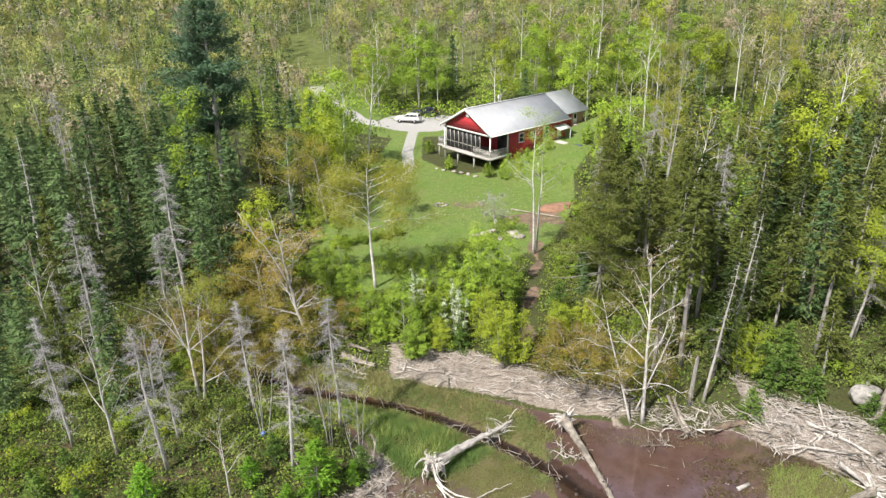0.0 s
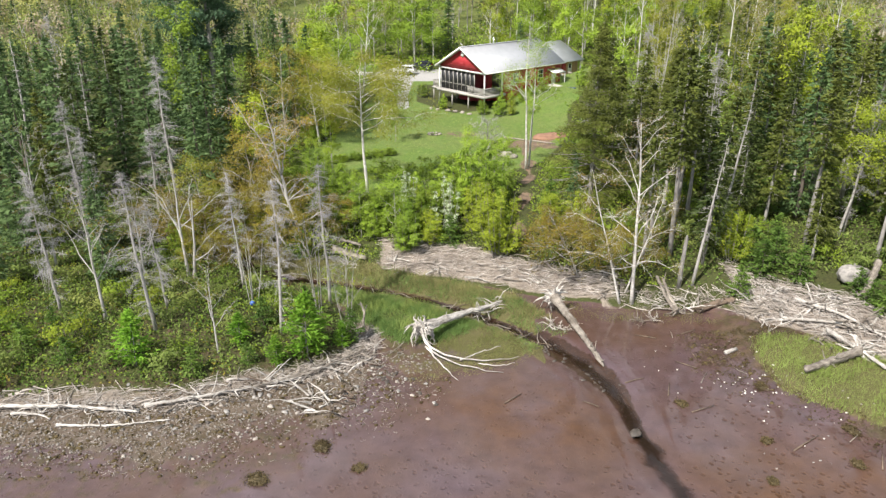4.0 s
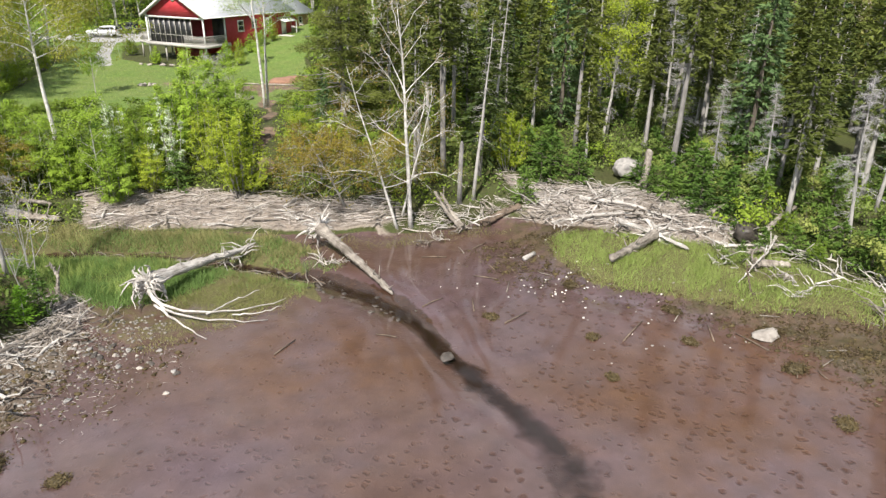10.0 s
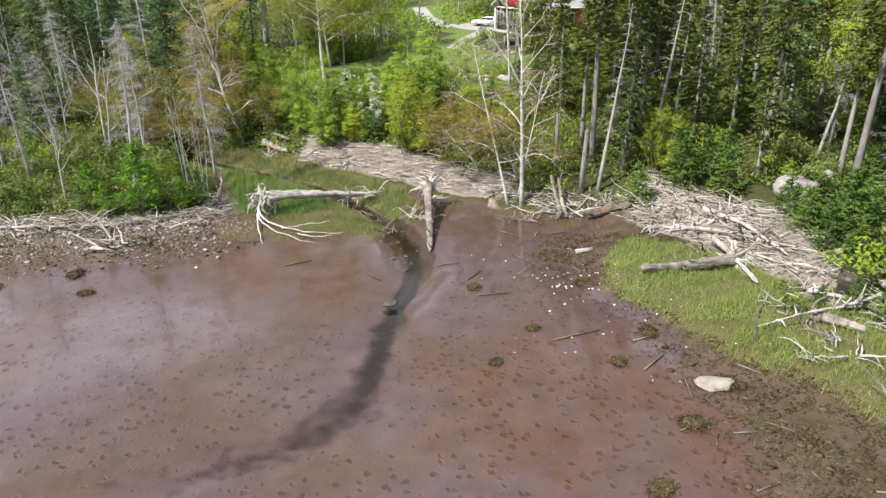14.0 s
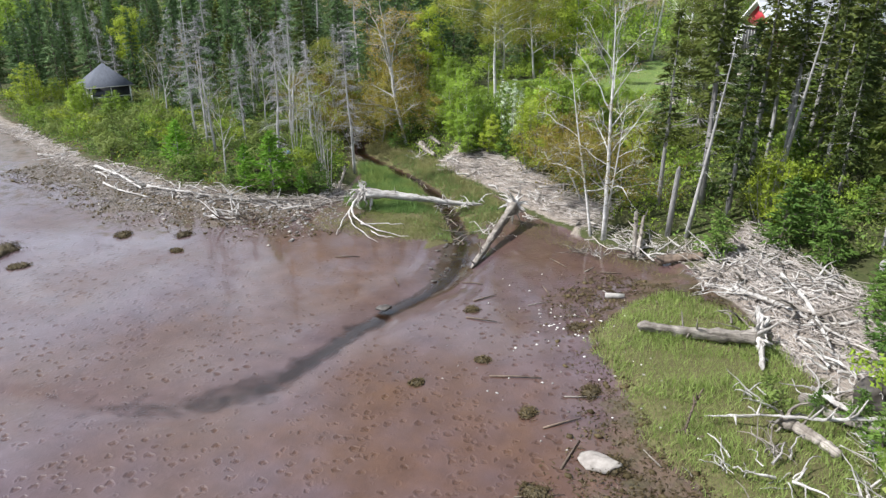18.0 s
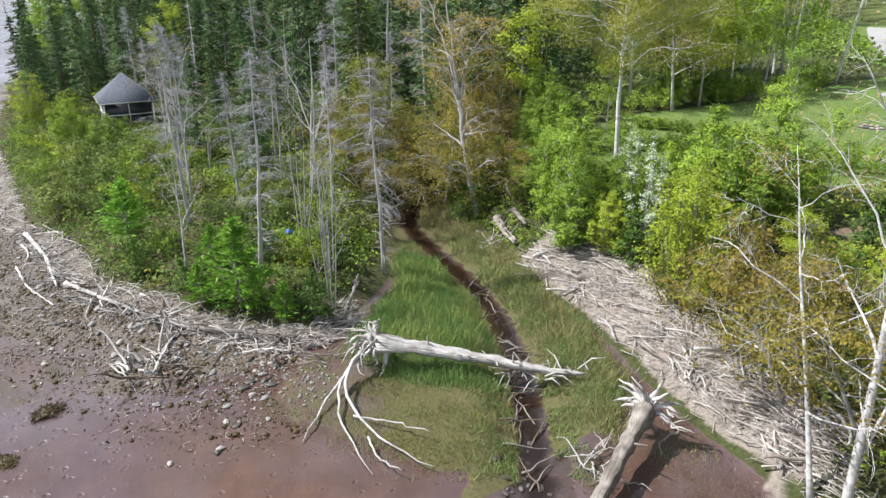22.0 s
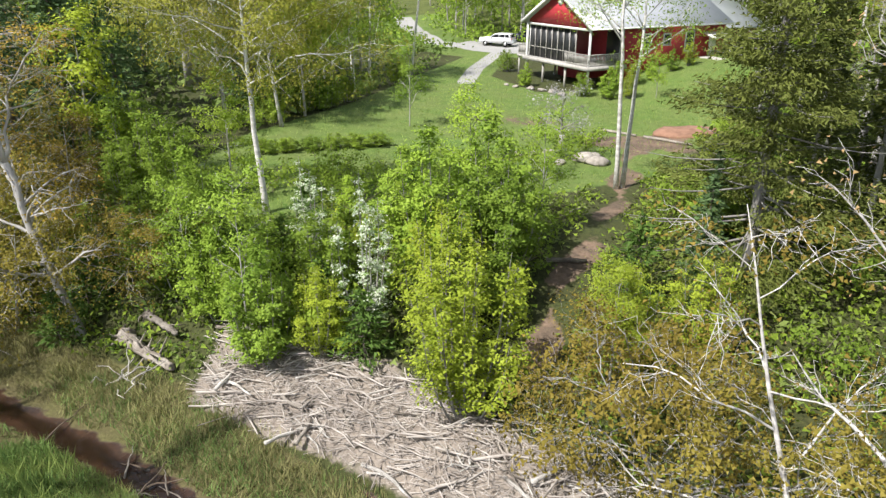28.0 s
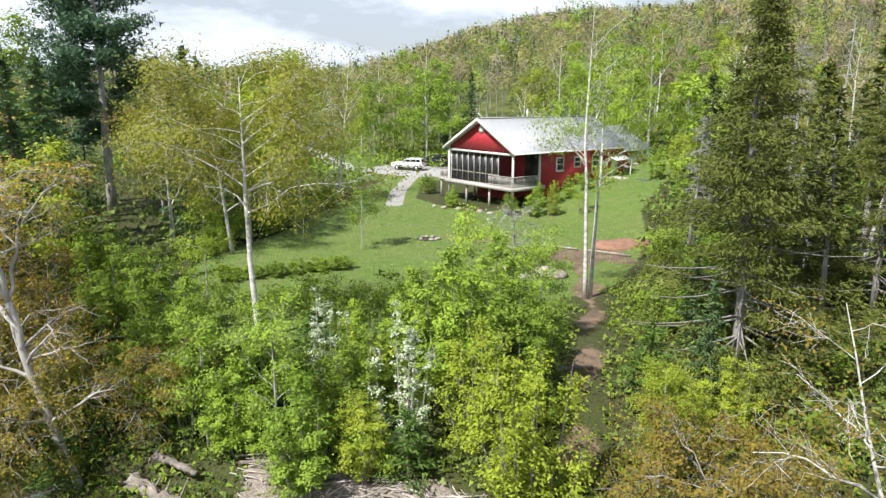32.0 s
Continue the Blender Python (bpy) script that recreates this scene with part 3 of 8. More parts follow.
col = mixed(nt, ragged("gravel", 0.18), col, gravel_c)
mud_m = ragged("mud", 0.18)
col = mixed(nt, mud_m, col, mud_c)
shin_m = math_of(nt, "MULTIPLY", ragged("shingle", 0.7, 0.6), 0.75)
col = mixed(nt, shin_m, col, shingle_c)
scum_m = ragged("scum", 0.55, 1.1)
col = mixed(nt, scum_m, col, scum_c)
bed_m = ragged("bed", 0.55, 1.5)
col = mixed(nt, bed_m, col, bed_c)
marsh_m = ragged("marsh", 0.3, 2.0)
col = mixed(nt, marsh_m, col, marsh_c)
wrack_m = ragged("wrack", 0.35, 1.4)
col = mixed(nt, wrack_m, col, wrack_c)
nt.links.new(col, bs.inputs["Base Color"])
dry = math_of(nt, "MAXIMUM", math_of(nt, "MAXIMUM", wrack_m, marsh_m), math_of(nt, "MAXIMUM", math_of(nt, "MULTIPLY", shin_m, 0.8), math_of(nt, "MULTIPLY", scum_m, 0.6)))
wet = math_of(nt, "MULTIPLY", mud_m, math_of(nt, "SUBTRACT", 1.0, dry), True)
film = ramp_of(nt, noise_of(nt, 0.22, 5.0, 0.6), (0.38, (0.42, 0.42, 0.42)), (0.54, (0.30, 0.30, 0.30)))
film_near = mixed(nt, ramp_of(nt, n_fine, (0.35, (0, 0, 0)), (0.65, (0.35, 0.35, 0.35))), film, (0.45, 0.45, 0.45))
rough = mixed(nt, wet, (0.93, 0.93, 0.93), film_near)
nt.links.new(rough, bs.inputs["Roughness"])
bs.inputs["Specular IOR Level"].default_value = 0.25
vor = node(nt, "TexVoronoi", Scale=2.3, Randomness=1.0)
g_pos = nt.nodes.new("ShaderNodeNewGeometry").outputs["Position"]
warp = nt.nodes.new("ShaderNodeVectorMath")
warp.operation = "MULTIPLY_ADD"
w_n = node(nt, "TexNoise", Scale=4.0, Detail=3.0)
nt.links.new(g_pos, w_n.inputs["Vector"])
warp.inputs[1].default_value = (0.34, 0.34, 0.0)
nt.links.new(w_n.outputs["Color"], warp.inputs[0])
nt.links.new(g_pos, warp.inputs[2])
nt.links.new(warp.outputs[0], vor.inputs["Vector"])
cell = nt.nodes.new("ShaderNodeSeparateColor")
nt.links.new(vor.outputs["Color"], cell.inputs[0])
patchy = math_of(nt, "MULTIPLY", ramp_of(nt, noise_of(nt, 0.16, 4.0, 0.6), (0.40, (0, 0, 0)), (0.62, (1, 1, 1))), 0.11)
size = math_of(nt, "ADD", math_of(nt, "MULTIPLY", cell.outputs[0], 0.15), patchy)
size = math_of(nt, "MULTIPLY", size, attr("trodden"))
gap = math_of(nt, "SUBTRACT", vor.outputs["Distance"], size)
pits = ramp_of(nt, gap, (0.0, (0, 0, 0)), (0.24, (1.0, 1.0, 1.0)), (0.40, (0.86, 0.86, 0.86)))
wet_h = math_of(nt, "ADD", math_of(nt, "MULTIPLY", pits, 1.6), math_of(nt, "ADD", math_of(nt, "MULTIPLY", n_mid, 0.12), math_of(nt, "MULTIPLY", n_fine, 0.42)))
dry_h = math_of(nt, "ADD", math_of(nt, "MULTIPLY", n_fine, 3.0), math_of(nt, "MULTIPLY", n_tiny, 1.5))
bumped(nt, bs, mixed(nt, wet, dry_h, wet_h), 0.46, 0.07)
sheet = math_of(nt, "MULTIPLY", attr("sheet"), ramp_of(nt, noise_of(nt, 0.3, 4.0, 0.55), (0.36, (0.25, 0.25, 0.25)), (0.55, (1, 1, 1))), True)
# shade in the mud's pits, painted: hollows mixed darker, rougher and without coat
pit_shade = math_of(nt, "MULTIPLY", math_of(nt, "MULTIPLY", math_of(nt, "SUBTRACT", 1.0, pits), wet, True), math_of(nt, "SUBTRACT", 1.0, math_of(nt, "MULTIPLY", sheet, 0.7)))
nt.links.new(mixed(nt, math_of(nt, "MULTIPLY", pit_shade, 0.30), col, (0.035, 0.019, 0.012)), bs.inputs["Base Color"])
nt.links.new(mixed(nt, pit_shade, rough, (0.6, 0.6, 0.6)), bs.inputs["Roughness"])
sheen = ramp_of(nt, noise_of(nt, 0.11, 4.0, 0.55), (0.36, (0.55, 0.55, 0.55)), (0.6, (1, 1, 1)))
nt.links.new(math_of(nt, "MULTIPLY", math_of(nt, "MULTIPLY", math_of(nt, "MULTIPLY", math_of(nt, "MAXIMUM", sheen, sheet), wet), math_of(nt, "SUBTRACT", 1.0, math_of(nt, "MULTIPLY", rust_m, math_of(nt, "SUBTRACT", 0.75, math_of(nt, "MULTIPLY", sheet, 0.7))))), math_of(nt, "SUBTRACT", 1.0, pit_shade), True), bs.inputs["Coat Weight"])
bs.inputs["Coat Roughness"].default_value = 0.07
bs.inputs["Coat IOR"].default_value = 1.75

gd = depth_in(gp, SHORE)
px, py = gp.T
north = (px > -20) & (py > -30)
reach = np.where((px > 3) & (px < 12), 1.9, 4.4) + 0.8 * waves(gp, 2.2)
wrack_v = smooth((gd + 0.9) / 0.8) * smooth((reach - gd) / 1.2) * north * smooth((py + 6 + 1.5 * waves(gp, 1.7)) / 3) * (px > -19) * (px < 24) * (depth_in(gp, GRASS_A) < 0.3) * (0.78 + 0.12 * waves(gp, 1.1))
wrack_v *= np.where(px < -14.8, (py > 9), 1) * (1 - 0.5 * smooth((px - 1) / 3) * smooth((12.5 - px) / 2)) * np.where(px < 2, smooth((gd + 0.1) / 0.8) * smooth((px + 16.6) / 1.6), 1)
spit = smooth((gd + 1.6) / 0.8) * smooth((1.1 - gd) / 0.6) * (px < -15) * (py < 3)
wrack_v = np.maximum(wrack_v, spit * 0.52)
c_d = line_dist(gp, CREEK)
masks = {
    "mud": smooth((0.35 - gd) / 0.7),
    "farwood": np.maximum(smooth((py - 96) / 16), np.maximum(smooth((-px - 60) / 20) * smooth((py - 30) / 20), smooth((px - 42) / 14))),
    "rusty": np.maximum(0.85 * smooth((8 - np.hypot(px + 6, (py + 8) * 1.3)) / 5), 0.85 * smooth((10 - np.hypot((px - 10) * 0.9, (py + 17) * 1.0)) / 6)),
    "trodden": np.clip(0.25 + 0.75 * smooth((-gd - 8) / 5) + 0.5 * smooth((px - 3) / 4), 0, 1) * (1 - 0.9 * smooth((2.0 - c_d) / 1.2)) * (1 - 0.8 * smooth((8 - np.hypot(px + 6, py + 7)) / 4)),
    "lawn": np.maximum(smooth((depth_in(gp, LAWN) + 1) / 2), 0.8 * smooth((8.5 - line_dist(gp, DRIVE)) / 3) * (py < 126)),
    "gravel": np.maximum(np.maximum(smooth((2.2 - line_dist(gp, DRIVE)) / 1.2) * (py < 124), smooth((1.3 - line_dist(gp, WALKWAY)) / 0.8)), smooth((7.5 - np.hypot((px + 14) / 1.15, py - 91)) / 1.5)),
    "soil": np.maximum(np.maximum(0.8 * smooth((1.1 + 0.7 * waves(gp, 1.9, 4) - line_dist(gp, TRAIL)) / 1.1), 0.85 * smooth((3.4 + waves(gp, 1.6, 2) - np.hypot((px - 0.6) / 1.5, py - 41.5)) / 2.2)), 0.5 * smooth((3.2 - np.hypot((px + 7.5) / 1.7, py - 47)) / 2)),
    "sheet": smooth((1.25 - np.hypot((px + 14) / 11, (py + 15.5) / 7) + 0.12 * waves(gp, 2.4, 5)) / 0.5),
    "wrack": wrack_v,
    "shingle": 0.8 * smooth((gd + 7.5 + 1.5 * waves(gp, 3.1, 2)) / 5.5) * smooth((1.0 - gd) / 1) * smooth((-px - 13) / 5) * (py < 4),
    "scum": np.maximum(0.62 * smooth((gd + 11) / 4) * smooth((0.5 - gd) / 1) * smooth((px - 6) / 5), 0.45 * smooth((gd + 13 + 2 * waves(gp, 3.7, 6)) / 6) * smooth((-px - 14) / 5) * (py < 4)),
    "bed": smooth((0.75 + (0.3 + 0.35 * smooth((py + 7) / 4) * smooth((9 - py) / 3)) * smooth((py + 8) / 5) - c_d) / 0.5) * smooth((py + 14) / 8) + 0.42 * smooth((0.7 - c_d) / 0.7) * smooth((-py - 2) / 6),
    "marsh": np.maximum(0.85 * smooth((2.7 + 1.2 * smooth((-px - 9) / 5) - c_d) / 0.7) * smooth((c_d - 0.36) / 0.35) * (px < -3.5) * (py > -6), np.maximum(np.maximum(smooth((depth_in(gp, GRASS_A) + 0.3) / 0.6) * (0.48 + 0.52 * smooth((py + 0.55 * px + 6.5) / 2.5)), smooth((depth_in(gp, GRASS_B) + 0.3) / 0.6)), 0.8 * smooth((depth_in(gp, GRASS_C) + 0.2) / 0.6))),
}
ground_mesh = ground_geo.mesh("ground", GROUND, True)
for key, value in masks.items():
    mask(key, value, ground_mesh)
ground = tagged(new("ground", ground_mesh), "red-brown tidal mud, wrack beach, lawn and forest floor", "ground", kind="structure")

# water: the creek's thread, and the sea beyond the spit
WATER, wn, wb = material("shallow_brown_water")
wb.inputs["Base Color"].default_value = (0.020, 0.012, 0.008, 1)
wb.inputs["Roughness"].default_value = 0.05
bumped(wn, wb, noise_of(wn, 3.0, 3.0), 0.12, 0.02)
creek_line = CREEK
fine = np.concatenate([np.linspace(a, b, 8, endpoint=False) for a, b in zip(creek_line[:-1], creek_line[1:])])
for _ in range(6):
    fine[1:-1] = (fine[:-2] + 2 * fine[1:-1] + fine[2:]) / 4
tang = np.gradient(fine, axis=0)
side = np.stack([-tang[:, 1], tang[:, 0]], 1) / np.hypot(*tang.T)[:, None]
fn = len(fine)
low = smooth((-fine[:, 1] - 6) / 8)
wid = 0.62 + 0.14 * np.sin(np.arange(fn) * 0.9) + 0.2 * smooth((fine[:, 1] + 6) / 4) * smooth((8 - fine[:, 1]) / 3) + 0.35 * low + 0.6 * smooth((-fine[:, 1] - 14) / 6)
cz = height(fine) + 0.05
for _ in range(20):
    cz[1:-1] = (cz[:-2] + cz[1:-1] * 2 + cz[2:]) / 4
across = np.linspace(-1, 1, 7)
wp = fine[:, None] + side[:, None] * (wid[:, None] * across)[..., None]
wz = np.maximum(cz[:, None] + 0 * across, height(wp.reshape(-1, 2)).reshape(fn, 7) + 0.008)
k = (np.arange(fn - 1)[:, None] * 7 + np.arange(6)[None]).ravel()
water_mesh = Geo().add(np.concatenate([wp, wz[..., None]], -1), np.stack([k, k + 1, k + 8, k + 7], 1)).mesh("creek_water", WATER, True)
mask("depth", ((1 - np.abs(across)) * (1 - smooth((np.arange(fn) - fn + 40) / 36))[:, None]).ravel(), water_mesh)
deep = wn.nodes.new("ShaderNodeAttribute")
deep.attribute_name = "depth"
shore_fade = ramp_of(wn, math_of(wn, "ADD", deep.outputs["Fac"], math_of(wn, "MULTIPLY", math_of(wn, "SUBTRACT", noise_of(wn, 1.1, 5.0), 0.5), 1.5)), (0.25, (0, 0, 0)), (0.85, (0.72, 0.72, 0.72)))
dryout = wn.nodes.new("ShaderNodeBsdfTransparent")
w_mixer = wn.nodes.new("ShaderNodeMixShader")
wn.links.new(shore_fade, w_mixer.inputs[0])
wn.links.new(dryout.outputs[0], w_mixer.inputs[1])
wn.links.new(wb.outputs[0], w_mixer.inputs[2])
wn.links.new(w_mixer.outputs[0], wn.nodes["Material Output"].inputs["Surface"])
water = tagged(new("creek_water", water_mesh), "thin thread of brown creek water over mud", "water", kind="structure")
sea = Geo().add([(-2500, -1500, -0.3), (-165, -1500, -0.3), (-165, 60, -0.3), (-2500, 900, -0.3)], [[0, 1, 2, 3]])
SEA, sn, sb = material("sea_water")
sb.inputs["Base Color"].default_value = (0.05, 0.06, 0.07, 1)
sb.inputs["Roughness"].default_value = 0.12
bumped(sn, sb, noise_of(sn, 1.2, 4.0), 0.3, 0.1)
solid("sea", sea, SEA, "pale grey sea beyond the mud flats", "water", kind="structure")


# ---- trees: each kind is grown once or a few times, then set out as copies ----
def curve(pts, n=18, rng=None, amount=0.0):
    p = np.array(pts, float)
    t = np.r_[0, np.cumsum(np.linalg.norm(np.diff(p, axis=0), axis=1))]
    s = np.linspace(0, t[-1], n)
    q = np.stack([np.interp(s, t, p[:, i]) for i in range(3)], 1)
    for _ in range(2):
        q[1:-1] = (q[:-2] + 2 * q[1:-1] + q[2:]) / 4
    if rng is not None:
        q[1:-1] += rng.normal(size=(n - 2, 3)) * amount
    return q


def wobble(rng, a, b, n, amount):
    t = np.linspace(0, 1, n)[:, None]
    p = np.asarray(a) * (1 - t) + np.asarray(b) * t
    off = np.cumsum(rng.normal(size=(n, 3)) * amount, 0) * np.sin(np.pi * np.clip(t, 0, 1) * 0.9)
    return p + off


def spruce_geo(seed, h, spread, bare=0.12, tiers=30, per=6, dense=8, blade=0.34, droop=0.25):
    """Straight trunk, whorls of drooping boughs, each bough a spray of needle blades."""
    rng = np.random.default_rng(seed)
    wood, crown = Geo(), Geo()
    line = wobble(rng, (0, 0, -0.3), (0, 0, h), 8, 0.03)
    wood.tube(line, np.linspace(0.016 * h, 0.012, 8), 6)
    pts, ways = [], []
    for k in range(tiers):
        f = bare + (1 - bare) * (k + rng.uniform(0, 0.8)) / tiers
        reach = spread * (1 - f) ** 0.75 * min(1.0, 0.62 + 1.8 * (f - bare))
        for j in range(per):
            if rng.random() < 0.10:
                continue
            a = rng.uniform(0, 2 * np.pi)
            z = min(0.985, f + rng.uniform(-0.7, 0.7) / tiers) * h
            r = reach * rng.uniform(0.32, 1.25) + 0.15
            out = np.array([np.cos(a), np.sin(a), 0])
            rise = 0.35 * f - droop
            n = max(2, int(dense * (0.35 + r / spread)))
            s = rng.uniform(0.1, 1, n) ** 0.7
            bow = out[None] * (s * r)[:, None] + np.array([0, 0, 1.0])[None] * ((s * r) * rise - 0.12 * (s * r) ** 2 / max(r, 0.3) + 0.0)[:, None]
            sideways = np.array([-out[1], out[0], 0])[None] * (rng.normal(size=n) * 0.20 * r * (1.1 - 0.6 * s))[:, None]
            pts.append(np.array([0, 0, z]) + bow + sideways + rng.normal(size=(n, 3)) * 0.05)
            ways.append(np.tile(out + np.array([0, 0, rise * 0.6 - 0.1]), (n, 1)) + sideways * 1.2)
            if j < 2 and r > 0.5:
                wood.tube([(0, 0, z), np.array([0, 0, z]) + out * r * 0.85 + np.array([0, 0, (rise - 0.1) * r * 0.85])], [0.022, 0.006], 3, False)
    p, w = np.concatenate(pts), np.concatenate(ways)
    crown.leaves(p, blade, rng, up=1.0, aspect=0.42, way=w + rng.normal(size=w.shape) * 0.22)
    tip = rng.normal(size=(14, 3)) * np.array([0.07, 0.07, 0.3]) + np.array([0, 0, h - 0.15])
    crown.leaves(tip, 0.3, rng, up=0.2, aspect=0.35, way=np.tile([0, 0, 1.0], (14, 1)))
    return wood, crown


def plume_geo(seed, h, spread):
    """Old spruce: uneven tiers of heavy boughs, each ending in hanging clumps of needles with gaps between."""
    rng = np.random.default_rng(seed)
    wood, crown, pts, ways = Geo(), Geo(), [], []
    wood.tube(wobble(rng, (0, 0, -0.3), (0.1, 0.1, h), 9, 0.04), np.linspace(0.016 * h, 0.012, 9), 7)
    for k in range(150):
        f = 0.08 + 0.9 * ((k + rng.random()) / 150) ** 1.05
        a = rng.uniform(0, 2 * np.pi)
        r = spread * (1 - f) ** 1.1 * rng.uniform(0.45, 1.1) + 0.22
        out = np.array([np.cos(a), np.sin(a), 0])
        c = np.array([0, 0, f * h])
        s5 = np.linspace(0, 1, 5)[:, None]
        limb = c + out * r * s5 + np.array([0, 0, 1.0]) * (r * (0.30 * f - 0.22) * s5 + 0.12 * r * s5 ** 3)
        wood.tube(limb, np.linspace(0.05 * (1 - f) + 0.014, 0.008, 5), 4, False)
        if f < 0.35 and rng.random() < 0.3:
            continue
        for q in range(int(3 + 3.0 * r)):
            g = rng.uniform(0.35, 1.0)
            side = np.array([-out[1], out[0], 0]) * rng.normal() * 0.22 * r
            m = np.array([np.interp(g, np.linspace(0, 1, 5), limb[:, i]) for i in range(3)]) + side
            n = rng.integers(22, 46)
            pts.append(m + rng.normal(size=(n, 3)) * np.array([0.26, 0.26, 0.13]))
            ways.append(np.tile(out * 0.8 + side * 0.6 + np.array([0, 0, -0.25]), (n, 1)) + rng.normal(size=(n, 3)) * 0.45)
    p, w = np.concatenate(pts), np.concatenate(ways)
    crown.leaves(p, 0.20, rng, up=1.0, aspect=0.32, way=w)
    tip = rng.normal(size=(60, 3)) * np.array([0.14, 0.14, 0.5]) + np.array([0.1, 0.1, h - 0.5])
    crown.leaves(tip, 0.24, rng, up=0.2, aspect=0.35, way=np.tile([0, 0, 1.0], (60, 1)) + rng.normal(size=(60, 3)) * 0.5)
    return wood, crown


def dead_spruce_geo(seed, h, spread, twigs=9, start=0.12, tiers=34):
    rng = np.random.default_rng(seed)
    wood, crown = Geo(), Geo()
    line = wobble(rng, (0, 0, -0.3), (rng.normal() * 0.3, rng.normal() * 0.3, h), 9, 0.05)
    wood.tube(line, np.linspace(0.013 * h, 0.012, 9), 6)
    pts, ways = [], []
    for k in range(tiers):
        f = start + (1 - start) * (k + rng.random()) / tiers
        c = np.array([np.interp(f, np.linspace(0, 1, 9), line[:, i]) for i in range(3)])
        for j in range(4):
            if rng.random() < 0.35 * (1 - f) + 0.08:
                continue
            a = rng.uniform(0, 2 * np.pi)
            r = spread * (1 - f) ** 0.6 * rng.uniform(0.2, 1.2) * (0.45 if f < 0.35 else 1) + 0.12
            out = np.array([np.cos(a), np.sin(a), 0.0])
            end = c + out * r + np.array([0, 0, r * rng.uniform(-0.45, 0.1)])
            midp = (c + end) / 2 + np.array([0, 0, 0.08 * r])
            wood.tube([c, midp, end], [0.02, 0.012, 0.004], 3, False)
            n = int(twigs * (0.3 + r / spread) * (0.25 if f < 0.35 else 1))
            if n:
                s = rng.uniform(0.25, 1, n)[:, None]
                pts.append(c * (1 - s) + end * s + rng.normal(size=(n, 3)) * 0.06)
                ways.append(out[None] * 0.8 + rng.normal(size=(n, 3)) * 0.7 + np.array([0, 0, -0.3]))
    p, w = np.concatenate(pts), np.concatenate(ways)
    crown.leaves(p, 0.52, rng, up=0.3, aspect=0.017, way=w)
    return wood, crown


